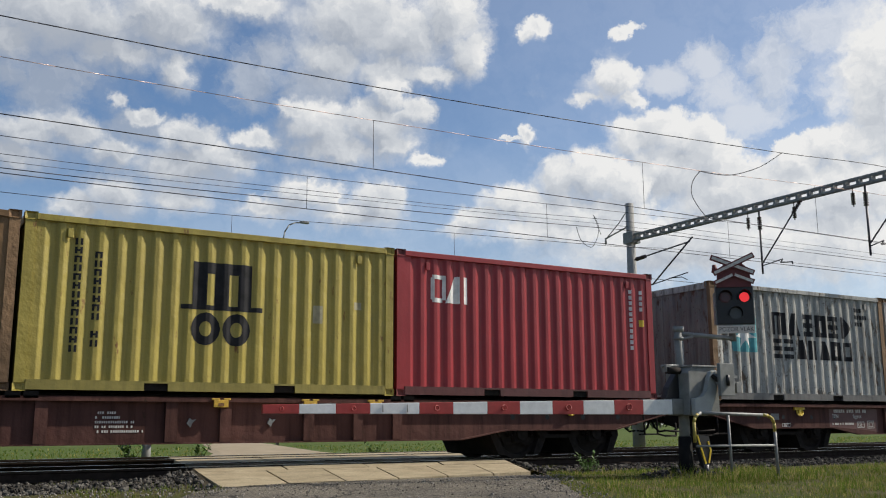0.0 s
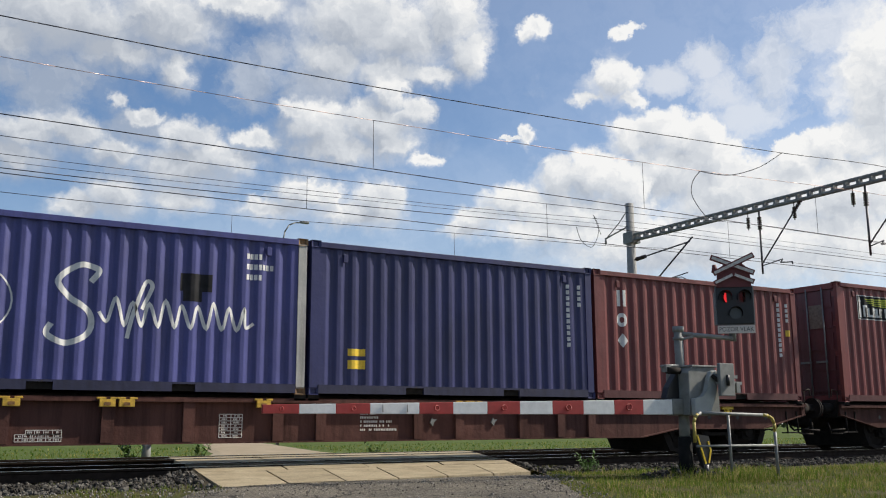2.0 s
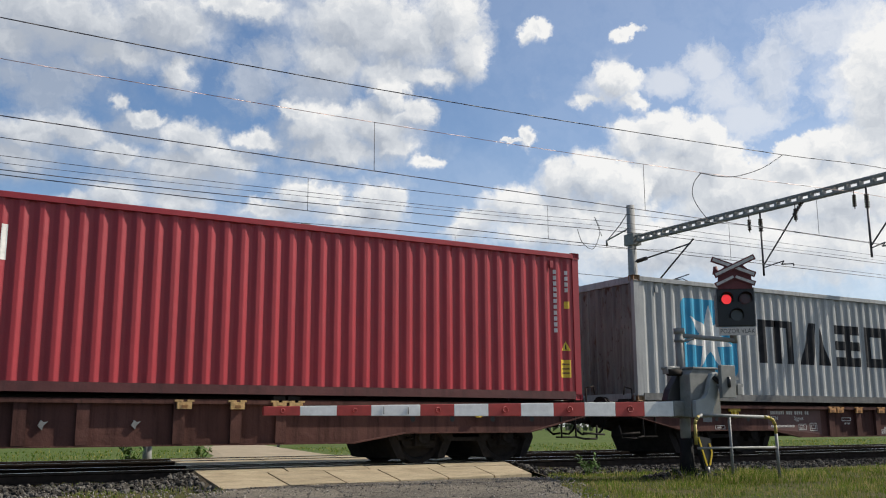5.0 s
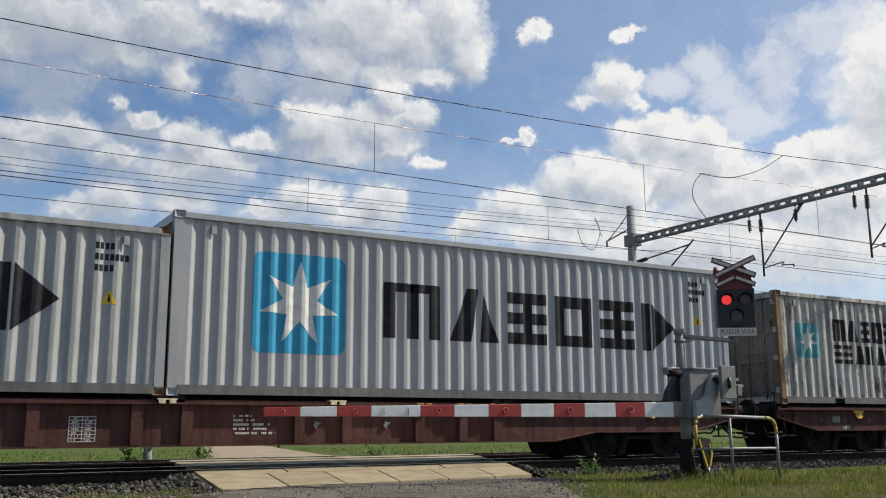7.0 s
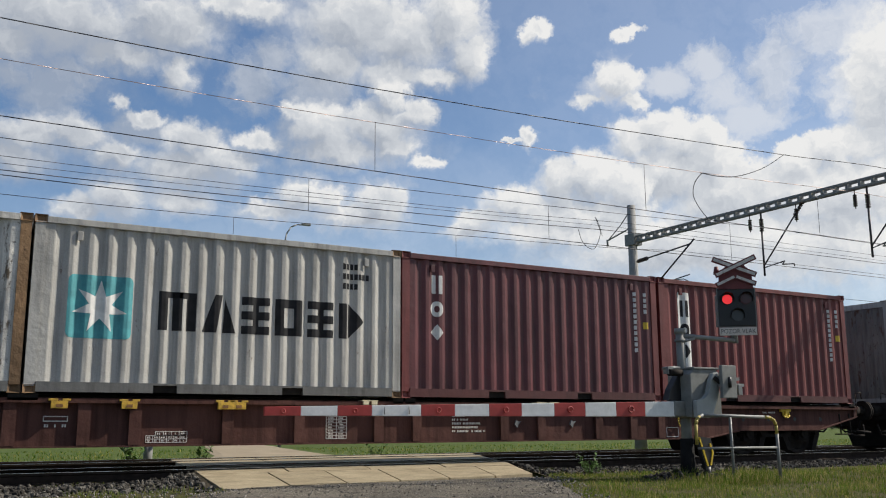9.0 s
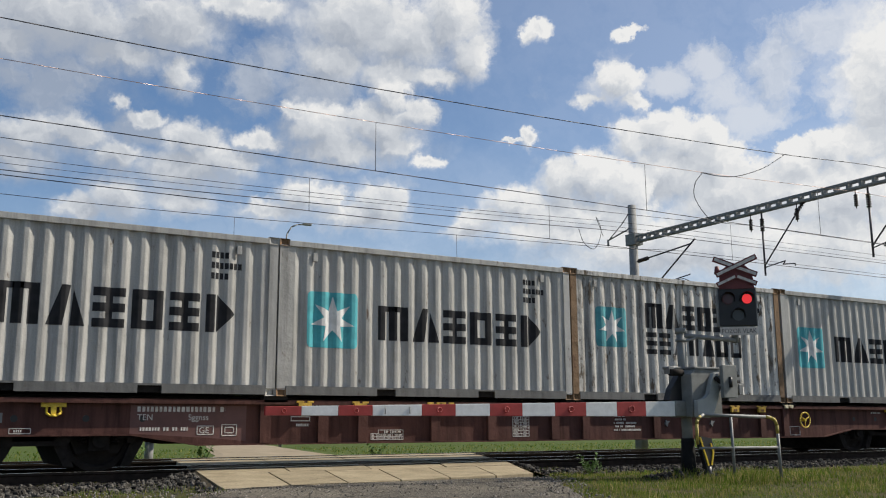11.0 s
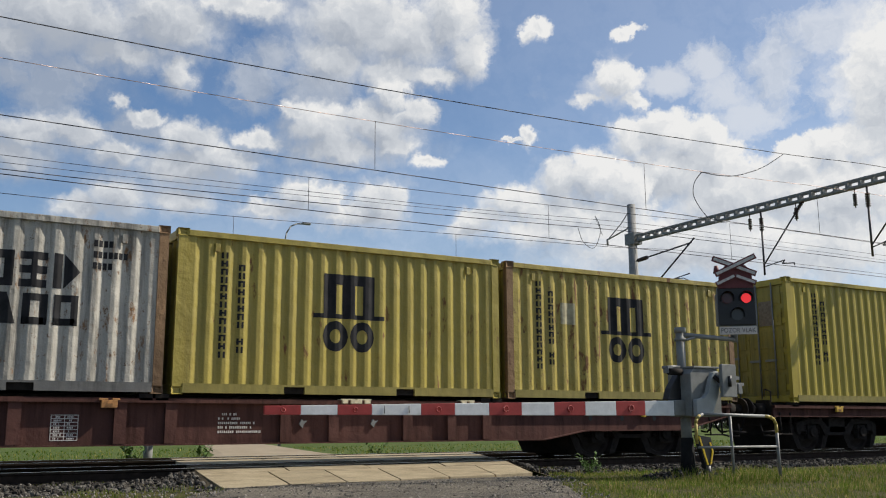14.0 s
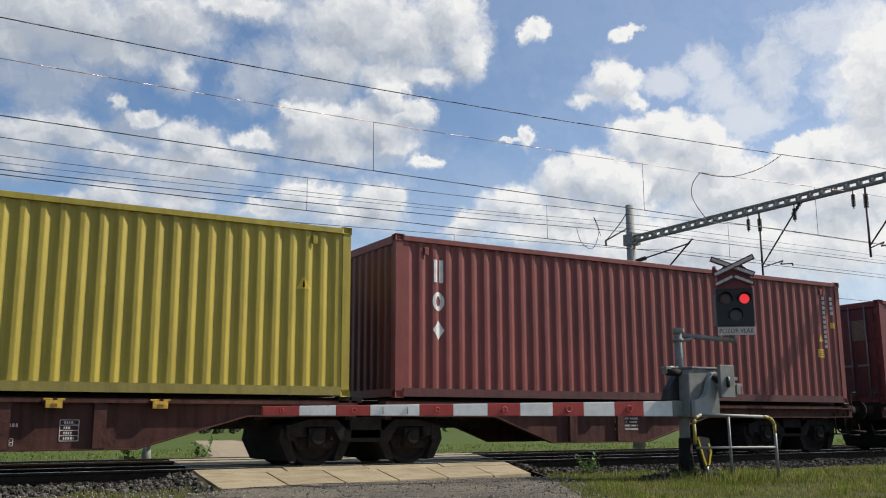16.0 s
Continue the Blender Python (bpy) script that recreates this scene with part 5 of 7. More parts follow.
def wagon(s, units, bogies, total, seed, label, ribs, fittings, wheel_at=0.0):
    """A flat container wagon: sills, deck frame, buffers, bogies, twistlock brackets, stencils."""
    g = thing("container_wagon", label, "wagon", pose(s, 0, 0), "wagons of the train")
    rng = random.Random(seed)
    for k, (x0, x1, la, lb, ra, rb, deep, mid, high) in enumerate(units):
        # la: flat over the bogie ends, lb: deep begins
        outline = [(x0, high), (x0 + la[0], mid), (x0 + la[1], mid), (x0 + lb, deep), (x1 - rb, deep), (x1 - ra[1], mid), (x1 - ra[0], mid), (x1, high), (x1, 1.075), (x0, 1.075)]
        outline = [p for i, p in enumerate(outline) if i == 0 or (Vector(p) - Vector(outline[i - 1])).length > 1e-4]

        def z_low(x, x0=x0, x1=x1, lb=lb, rb=rb, deep=deep, mid=mid):
            return deep if x0 + lb < x < x1 - rb else mid + 0.02
        mine = [r for r in ribs if x0 + lb - 0.6 < r < x1 - rb + 0.6]
        sill(g, outline, 0.135, 0.175, mine, z_low)
        sill(g, outline, W - 0.135, W - 0.175, mine, z_low)
        part("top_flange", box(B(), x0, x1, 0.03, 0.33, 1.045, 1.115), M["wagon"], g)
        part("top_flange", box(B(), x0, x1, W - 0.33, W - 0.03, 1.045, 1.115), M["wagon"], g)
        # beams added to stop light showing through the open frame below the containers
        for yb in (0.42, W - 0.56):
            part("inner_beam", box(B(), x0 + 0.1, x1 - 0.1, yb, yb + 0.14, 0.82, 1.172), M["under"], g)
        for j in range(9):
            x = x0 + 0.1 + (x1 - x0 - 0.2) * j / 8
            part("cross_member", box(B(), x - 0.06, x + 0.06, 0.16, W - 0.16, 0.80, 1.04), M["under"], g)
        part("centre_beam", box(B(), x0, x1, W / 2 - 0.25, W / 2 + 0.25, 0.66, 1.03), M["under"], g)
        for x, sg in ((x0, 1), (x1, -1)):
            part("headstock", box(B(), x, x + sg * 0.12, 0.08, W - 0.08, high - 0.02, 1.07), M["wagon"], g, soft=0.01)
    buffers(g, units[0][0], -1)
    buffers(g, units[-1][1], 1)
    for x in bogies:
        bogie(g, x)
    # twistlock brackets: hanging ones face the side, the others lie folded on the flange
    hanging, folded, tint = fittings
    for y in (0, 1):
        ya, yb = (0.005, 0.05) if y == 0 else (W - 0.05, W - 0.005)
        for x in hanging:
            bm = B()
            box(bm, x - 0.115, x + 0.115, ya, yb, 0.965, 1.075)
            box(bm, x - 0.15, x - 0.02, ya, yb + 0.02, 1.075, 1.105), box(bm, x + 0.04, x + 0.15, ya, yb + 0.02, 1.075, 1.105)
            br = part("twistlock_bracket", bm, M[tint], g, "chipped %s flip-down bracket" % TINTS[tint], soft=0.006)
            if y == 0:
                part("slot", box(B(), x - 0.045, x + 0.045, -0.001, 0.006, 0.985, 1.03), M["ochre"], br)
        for x in folded:
            bm = box(B(), x - 0.15, x + 0.15, ya, ya + 0.16, 1.116, 1.134)
            box(bm, x - 0.13, x - 0.03, ya - 0.012, ya + 0.03, 1.06, 1.118), box(bm, x + 0.03, x + 0.13, ya - 0.012, ya + 0.03, 1.06, 1.118)
            part("folded_bracket", bm, M["pale_bracket"], g, "pale folded twistlock bracket")
    # supports that carry the containers
    for x in (0.09, 6.0, 6.2, 12.1, 12.34, 18.2, 18.45, total - 0.1):
        for ya in (0.03, W - 0.23):
            part("support", box(B(), x - 0.1, x + 0.1, ya, ya + 0.2, 1.08, CB), M["under"], g)
    # stencils and fittings on the sill
    long_sill = len(units) == 1
    face = 0.1345

    def ink(name, bm, label="faded white stencil"):
        tagged(part(name, bm, M["lightmark"], g, label), kind="stuff")

    def line(bm, xs, xe, z, h):
        x = xs
        while x < xe:
            b = h * rng.uniform(0.45, 0.7)
            if rng.random() < 0.84:
                box(bm, x, min(x + b, xe), 0.129, face, z, z + h)
            x += b + h * 0.32
        return bm

    def grid(xa, xb, za, zb, cols, rows, name="data_table"):
        bm = B()
        for k in range(rows + 1):
            z = za + (zb - za) * k / rows
            box(bm, xa, xb, 0.130, face, z - 0.005, z + 0.005)
        for k in range(cols + 1):
            x = xa + (xb - xa) * k / cols
            box(bm, x - 0.005, x + 0.005, 0.1295, face, za, zb)
        for k in range(rows):
            z = za + (zb - za) * (k + 0.25) / rows
            for c in range(cols):
                x = xa + (xb - xa) * (c + 0.2) / cols
                line(bm, x, x + (xb - xa) * rng.uniform(0.35, 0.6) / cols, z, (zb - za) * 0.5 / rows)
        ink(name, bm, "white ruled data table")

    def frame_mark(xa, xb, za, zb, name="framed_mark"):
        bm = B()
        for x0, x1, z0, z1 in ((xa, xb, za, za + 0.014), (xa, xb, zb - 0.014, zb), (xa, xa + 0.014, za, zb), (xb - 0.014, xb, za, zb)):
            box(bm, x0, x1, 0.129, face, z0, z1)
        ink(name, bm, "white square outline")

    def letters(body, x, z, size):
        cu = bpy.data.curves.new("lettering", "FONT")
        cu.body, cu.size, cu.extrude = body, size, 0.002
        cu.materials.append(M["lightmark"])
        tx = tagged(new("lettering", cu), "white stencilled letters")
        tx.parent, tx.matrix_basis = g, pose(x, 0.1315, z, 90, 0, 0)

    if long_sill:
        part("repainted_field", slab(B(), [(3.85, 0.60), (5.15, 0.52), (5.65, 0.47), (5.65, 1.02), (3.85, 1.02)], 0.136, 0.1349), M["wagon_clean"], g, "cleaner repainted field on the sill")
        ink("number_bar", line(B(), 3.95, 5.3, 0.925, 0.075), "white number bars")
        letters("TEN", 3.95, 0.80, 0.125)
        letters("Sggnss", 4.72, 0.80, 0.125)
        ink("small_print", line(B(), 3.95, 4.72, 0.64, 0.05))
        letters("GE", 4.895, 0.60, 0.13)
        frame_mark(4.86, 5.13, 0.575, 0.715)
        frame_mark(5.25, 5.50, 0.555, 0.735)
        frame_mark(5.30, 5.45, 0.595, 0.695)
        ink("small_print", line(B(), 6.42, 6.72, 0.70, 0.04))
        frame_mark(6.40, 6.74, 0.78, 0.86)
        grid(7.86, 8.48, 0.47, 0.57, 6, 2)
        grid(8.0, 8.48, 0.57, 0.63, 4, 1)
        grid(10.80, 11.17, 0.50, 0.86, 2, 7)
        prints = B()
        for r, xe in enumerate((13.55, 13.6, 13.85, 13.8, 13.95)):
            line(prints, 13.25, xe, 0.86 - 0.068 * r, 0.036)
        ink("address_print", prints)
        for x in (14.65, 15.95):
            cl = slab(B(), [(x - 0.05, 0.72), (x + 0.01, 0.66), (x + 0.03, 0.72), (x + 0.09, 0.78), (x + 0.03, 0.77), (x - 0.01, 0.80)], 0.10, face)
            part("rope_cleat", cl, M["galv"], g, "pale worn rope cleat")
        grid(2.20, 2.48, 0.61, 0.68, 1, 1, "brake_mark")
        part("works_plate", box(B(), 1.84, 2.10, 0.126, face, 0.76, 0.90), M["galv"], g, "small grey works plate")
        for x in (1.44, 2.25, 3.22, 4.03, 20.72, 21.53, 22.4, 23.29):
            part("drain_hole", bar(B(), (x, 0.131, 0.82), (x, 0.136, 0.82), 0.05, 12), M["black"], g)
        ink("small_print", line(B(), 21.35, 21.75, 0.95, 0.035))
        for x in (2.76, 22.05):
            hk = B()
            box(hk, x - 0.17, x + 0.17, 0.075, 0.12, 0.985, 1.06)
            pipe(hk, [(x - 0.09, 0.09, 0.98), (x - 0.10, 0.07, 0.90), (x - 0.04, 0.06, 0.86), (x + 0.04, 0.06, 0.86), (x + 0.10, 0.07, 0.90), (x + 0.09, 0.09, 0.98)], 0.017, 8)
            box(hk, x - 0.035, x + 0.035, 0.06, 0.10, 0.86, 1.0)
            part("rope_hook", hk, M["sticker_yellow"], g, "bright yellow double rope hook")
    else:
        grid(6.43, 7.05, 0.44, 0.54, 6, 2)
        grid(7.66, 7.92, 0.50, 0.80, 1, 4)
        ink("small_print", line(B(), 6.3, 7.1, 0.70, 0.05))
        ink("small_print", line(B(), 5.9, 6.6, 0.82, 0.05))
        frame_mark(4.1, 4.4, 0.92, 1.0)
        prints = B()
        for r in range(5):
            line(prints, 18.1, 18.7, 0.88 - 0.07 * r, 0.036)
        ink("address_print", prints)
    if wheel_at:
        frame_mark(18.43, 18.77, 0.46, 0.66, "warning_plate")
        hw = B()
        rim = [(wheel_at + 0.17 * math.cos(k * math.tau / 20), 0.05, 0.80 + 0.17 * math.sin(k * math.tau / 20)) for k in range(21)]
        pipe(hw, rim, 0.016, 6)
        for k in range(3):
            a = math.tau * (k / 3 + 0.08)
            bar(hw, (wheel_at, 0.05, 0.80), (wheel_at + 0.17 * math.cos(a), 0.05, 0.80 + 0.17 * math.sin(a)), 0.012, 6)
        bar(hw, (wheel_at, 0.03, 0.80), (wheel_at, 0.14, 0.80), 0.03, 10)
        part("hand_brake_wheel", hw, M["sticker_yellow"], g, "yellow hand brake wheel")
    return g


TINTS = {"yellow": "yellow", "tan_bracket": "tan", "orange_bracket": "rusty orange", "pale_bracket": "pale"}
LONG_LOAD = (5.95, 6.22, 6.92, 7.77, 16.66, 17.5, 18.2, 18.48)
MIXED = ((6.59, 7.57, 9.03, 9.25), (11.55, 15.2, 15.42, 16.86, 17.84), "yellow")
FITTINGS = {
    1: ((6.6, 7.77, 9.07, 9.35, 15.1, 16.6, 17.8), (11.5,), "yellow"),
    2: ((6.6, 7.77, 9.07, 9.35, 11.48, 15.25, 15.5, 16.82), (18.3,), "yellow"),
    3: (LONG_LOAD, (9.10, 9.41, 11.51, 12.51, 13.21), "tan_bracket"),
    4: (LONG_LOAD, (9.0, 9.25, 12.17, 15.0), "orange_bracket"),
    5: MIXED,
    6: ((6.6, 7.6, 9.05, 9.3, 15.03, 15.32, 16.58, 17.42), (18.3,), "yellow"),
    7: ((11.57,), (6.6, 7.9, 9.18, 9.45, 15.45, 15.71, 17.8), "orange_bracket"),
    8: ((1.59, 5.90, 6.19, 7.54, 9.05, 16.2, 17.7, 19.3), (), "yellow"),
    9: MIXED,
}
MOVERS = []
RIBS = (5.95, 6.95, 7.68, 9.1, 10.3, 11.75, 12.5, 14.35, 15.2, 16.6, 17.5, 18.25)
UNIT = (-0.13, 24.56, (1.35, 4.0), 5.0, (1.35, 4.0), 5.0, 0.41, 0.57, 0.87)
S2, PITCH = 7.75, 25.94
for k in range(1, 8):
    s = S2 + PITCH * (k - 2)
    MOVERS.append((wagon(s, [UNIT], (2.55, 24.43 - 2.55), 24.43, k, "brown bogie flat wagon loaded with shipping containers", RIBS, FITTINGS[k], 18.87 if k in (5, 6) else 0.0), s, 0))
S8 = 164.0
UL = (-0.62, 12.35, (1.3, 4.0), 5.6, (1.4, 1.9), 3.6, 0.36, 0.85, 0.86)
UR = (12.9, 25.45, (1.4, 2.3), 3.6, (0.9, 4.8), 6.5, 0.36, 0.85, 0.86)
MOVERS.append((wagon(S8, [UL, UR], (1.75, 12.62, 23.5), 25.25, 8, "brown articulated flat wagon carried on three bogies", (5.6, 6.9, 8.2, 17.0, 18.2), FITTINGS[8]), S8, 0))
S9 = S8 + 26.75
MOVERS.append((wagon(S9, [UNIT], (2.55, 24.43 - 2.55), 24.43, 9, "brown bogie flat wagon loaded with shipping containers", RIBS, FITTINGS[9]), S9, 0))

YEL = [paint("container_yellow_%d" % k, c, r, 11.0 * k, 0.5, (0.16, 0.075, 0.03), 0.08, 0.28) for k, (c, r) in enumerate(
    [((0.33, 0.265, 0.05), 0.55), ((0.32, 0.258, 0.042), 0.45), ((0.33, 0.265, 0.048), 0.6), ((0.355, 0.28, 0.058), 0.8), ((0.36, 0.285, 0.032), 0.1)])]
REDB = paint("bright_red_paint", (0.285, 0.02, 0.025), 0.08, 3, 0.45, (0.14, 0.03, 0.03), 0.1, 0.25)
REDB2 = paint("bright_red_paint_newer", (0.295, 0.018, 0.027), 0.0, 31, 0.45, (0.14, 0.03, 0.03), 0.06, 0.15)
BRED = paint("brown_red_paint", (0.17, 0.033, 0.031), 0.15, 5, 0.5, (0.08, 0.035, 0.025), 0.15, 0.35)
BRED2 = paint("brown_red_paint_dull", (0.155, 0.031, 0.029), 0.25, 15, 0.55, (0.08, 0.04, 0.03), 0.15, 0.4)
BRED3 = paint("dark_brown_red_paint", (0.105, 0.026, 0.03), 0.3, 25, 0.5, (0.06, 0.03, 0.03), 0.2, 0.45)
BRED4 = paint("faded_brown_red_paint", (0.186, 0.039, 0.032), 0.12, 35, 0.5, (0.1, 0.04, 0.03), 0.12, 0.3)
BLUE = paint("violet_blue_paint", (0.050, 0.055, 0.20), 0.15, 6, 0.5, (0.05, 0.045, 0.07), 0.15, 0.35)
BLUE2 = paint("dark_blue_paint", (0.021, 0.024, 0.098), 0.1, 16, 0.5, (0.03, 0.03, 0.06), 0.15, 0.35)
GRY_OLD = paint("old_grey_paint", (0.37, 0.365, 0.335), 0.9, 7, 0.6, (0.11, 0.08, 0.055), 0.16, 0.8)
GRY_OLD2 = paint("old_grey_paint_stained", (0.50, 0.485, 0.45), 0.9, 47, 0.6, (0.11, 0.085, 0.06), 0.16, 0.8)
GRY_MID = [paint("grey_paint_%d" % k, (0.395, 0.386, 0.36), r, 8 + 9 * k, 0.55, (0.12, 0.09, 0.07), 0.1, 0.45) for k, r in enumerate((0.45, 0.35, 0.5, 0.4, 0.2))]
GRY_WORN = paint("cream_grey_paint_rusted", (0.40, 0.38, 0.33), 0.85, 61, 0.6, (0.19, 0.10, 0.045), 0.12, 0.8)
GRY_NEW = paint("fresh_grey_paint", (0.35, 0.36, 0.37), 0.0, 9, 0.5, (0.12, 0.1, 0.09), 0.06, 0.15)
GRY_40 = paint("grey_paint_streaked", (0.35, 0.355, 0.35), 0.3, 19, 0.5, (0.12, 0.1, 0.09), 0.08, 0.35)
RUSTPOST = paint("rusty_post", (0.20, 0.12, 0.06), 0.9, 4, 0.8, (0.10, 0.05, 0.025), 0.3, 0.4)
ORANGE = paint("rust_brown_container", (0.20, 0.11, 0.04), 0.6, 77, 0.6, (0.10, 0.05, 0.02), 0.2, 0.4)
L20, L40, STD, HC = 6.058, 12.192, 2.591, 2.896


# end paints: grime, plus the shade of faces turned from the sun
DOOR_GREY = paint("shaded_grimy_grey_end", (0.19, 0.18, 0.165), 0.8, 51, 0.7, (0.10, 0.06, 0.04), 0.2, 0.6)
DOOR_YEL = paint("shaded_grimy_yellow_end", (0.27, 0.22, 0.04), 0.5, 52, 0.6, (0.12, 0.07, 0.03), 0.2, 0.55)
LOW_GREY = paint("dark_grey_rail", (0.13, 0.13, 0.125), 0.4, 5, 0.7, (0.08, 0.06, 0.05), 0.15, 0.4)
LOW_YEL = paint("dark_yellow_rail", (0.24, 0.20, 0.045), 0.3, 6, 0.6, (0.12, 0.07, 0.03), 0.15, 0.35)
LOW_BLUE = paint("dark_blue_rail", (0.018, 0.02, 0.055), 0.3, 7, 0.7, (0.05, 0.04, 0.03), 0.15, 0.4)
LOW_RED = paint("dark_red_rail", (0.085, 0.022, 0.022), 0.3, 8, 0.7, (0.06, 0.03, 0.02), 0.15, 0.4)


def load(s, *args, **kw):
    tone = args[2].name
    # ends are painted darker than the sides for their shade; red ones take BRED3
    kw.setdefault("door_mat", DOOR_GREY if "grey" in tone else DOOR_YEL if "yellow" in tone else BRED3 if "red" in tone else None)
    kw.setdefault("low_mat", LOW_GREY if "grey" in tone else LOW_YEL if "yellow" in tone else LOW_BLUE if "blue" in tone else LOW_RED)
    MOVERS.append((container(s, *args, **kw), s, CB))


O20 = (0.0, 6.12, 12.24, 18.36)
O40 = (0.0, 12.24)
W1, W2_, W3, W4, W5, W6, W7 = (S2 + PITCH * k for k in range(-1, 6))
O1, O5, O6, O7 = (0.0, 5.98, 12.08, 18.19), (0.0, 6.08, 12.15, 18.27), (0.02, 6.085, 12.15, 18.26), (0.07, 6.28, 12.46, 18.68)


def two_row(square="teal", ink="ink_dark"):
    return lambda c, L, H, p: art_star_line(c, L, H, p, square, 0.66, 0.80, 1.47, 1.97, 0.52, 2.80, 1, ink)


def star20(square="teal"):
    return lambda c, L, H, p: art_star_line(c, L, H, p, square, 0.52, 0.94, 1.28, 1.85, 0.60, 3.5, 0)


def star40(square, H0):
    return lambda c, L, H, p: (art_star_line(c, L, H, p, square, 1.32, 1.66, H * 0.53, 3.72, 0.98, 6.9, 0), hazard(c, L, p, L - 1.0, H - 1.25, 0.24, 0))


load(W1 + O1[1], L20, STD, ORANGE, RUSTPOST, None, "rust-brown weathered steel container on the wagon")
load(W1 + O1[2], L20, STD, YEL[0], YEL[0], lambda c, L, H, p: art_block(c, L, H, p, 2.98, 1.0, 0.72, [(4.55, 1.18, 0.16, 0.30), (5.3, 1.45, 0.14, 0.13)]), "dull yellow steel container with a dark block mark")
load(W1 + O1[3], L20, STD, REDB, REDB, lambda c, L, H, p: art_small(c, L, H, p, 0.72, 1.68, 0.50), "bright red steel container with small white marks", casting_mat=BRED2)
load(W2_ + O20[0], L20, STD, GRY_OLD, RUSTPOST, two_row("teal"), "weathered grey container with rust runs and star emblem")
load(W2_ + O20[1], L20, STD, BLUE, GRY_MID[0], art_script, "violet-blue container with white brush-stroke mark", casting_mat=RUSTPOST)
load(W2_ + O20[2], L20, STD, BLUE2, BLUE2, lambda c, L, H, p: (code_column(c, L, H, p, "ink_white", False), two_stickers(c, p, 0.72, 0.44)), "dark blue plain steel container with yellow stickers")
load(W2_ + O20[3], L20, STD, BRED2, BRED2, lambda c, L, H, p: art_column(c, L, H, p, 0.62, H - 0.30, 0.42), "brown-red container with upright white mark")
load(W3 + O40[0], L40, HC, BRED, BRED4, art_panel, "long brown-red high container with dark sign panel", doors=True)
load(W3 + O40[1], L40, HC, REDB2, REDB2, lambda c, L, H, p: (art_small(c, L, H, p, 0.95, H - 1.02, 0.52), hazard(c, L, p, L - 0.45, 0.95, 0.2)), "long bright red high container with small white marks")
load(W4 - 0.08, L40, STD, GRY_40, GRY_40, star40("cyan", STD), "long grey streaked container with dark shapes and blue emblem", casting_mat=RUSTPOST)
load(W4 + 12.14, L40, HC, GRY_NEW, GRY_NEW, star40("cyan", HC), "long fresh grey high container with bright blue star emblem")
load(W5 + O5[0], L20, STD, GRY_OLD2, RUSTPOST, two_row("teal"), "badly rust-stained pale grey container with star emblem", doors=True)
load(W5 + O5[1], L20, STD, GRY_MID[0], GRY_MID[0], star20("teal"), "grey container with dark shapes and faded star emblem", casting_mat=RUSTPOST)
load(W5 + O5[2], L20, STD, BRED3, BRED2, lambda c, L, H, p: art_column(c, L, H, p, 0.62, H - 0.30, 0.42), "dark brown-red container with upright white mark")
load(W5 + O5[3], L20, STD, BRED2, BRED2, lambda c, L, H, p: art_column(c, L, H, p, 0.62, H - 0.36, 0.44, 3, plate=True), "brown-red container with white upright sign field")
load(W6 + O6[0], L20, STD, GRY_MID[1], GRY_MID[1], star20("teal"), "grey container with dark shapes and faded star emblem")
load(W6 + O6[1], L20, STD, GRY_MID[2], GRY_MID[2], star20("turquoise"), "stained grey container with turquoise star emblem", casting_mat=RUSTPOST)
load(W6 + O6[2], L20, STD, GRY_OLD2, RUSTPOST, two_row("teal"), "dented pale grey container with two rows of dark shapes")
load(W6 + O6[3], L20, STD, GRY_MID[4], GRY_MID[3], star20("turquoise"), "light grey container with turquoise star emblem", casting_mat=RUSTPOST)
load(W7 + O7[0], L20, STD, YEL[1], YEL[1], lambda c, L, H, p: art_block(c, L, H, p, 3.0, 1.0, 0.72, [(5.10, 0.70, 0.14, 0.11)], True), "yellow steel container with a dark block mark")
load(W7 + O7[1], L20, STD, GRY_WORN, RUSTPOST, two_row("turquoise"), "rust-spotted cream-grey container with rusty posts and turquoise emblem")
load(W7 + O7[2], L20, STD, YEL[2], YEL[2], lambda c, L, H, p: art_block(c, L, H, p, 2.98, 1.0, 0.72), "yellow dented container with a dark block mark")
load(W7 + O7[3], L20, STD, YEL[3], RUSTPOST, lambda c, L, H, p: art_block(c, L, H, p, 2.98, 1.0, 0.72, [(1.3, 1.45, 0.35, 0.42)]), "rusty yellow container with a dark block mark")
load(S8, L40, HC, YEL[4], YEL[4], lambda c, L, H, p: (art_block(c, L, H, p, 5.75, 1.25, 0.95), hazard(c, L, p, L - 0.98, H - 1.12, 0.24, 0)), "long clean yellow high container with a dark block mark", doors=True)
load(S8 + 13.05, L40, HC, BRED4, BRED4, lambda c, L, H, p: (art_column(c, L, H, p, 0.78, H - 0.30, 0.52), hazard(c, L, p, L - 0.85, H - 1.45, 0.2, 0.2)), "long brown-red high container with upright white mark")
load(S9, L20, STD, BRED, BRED, None, "brown-red container showing its doors", doors=True)


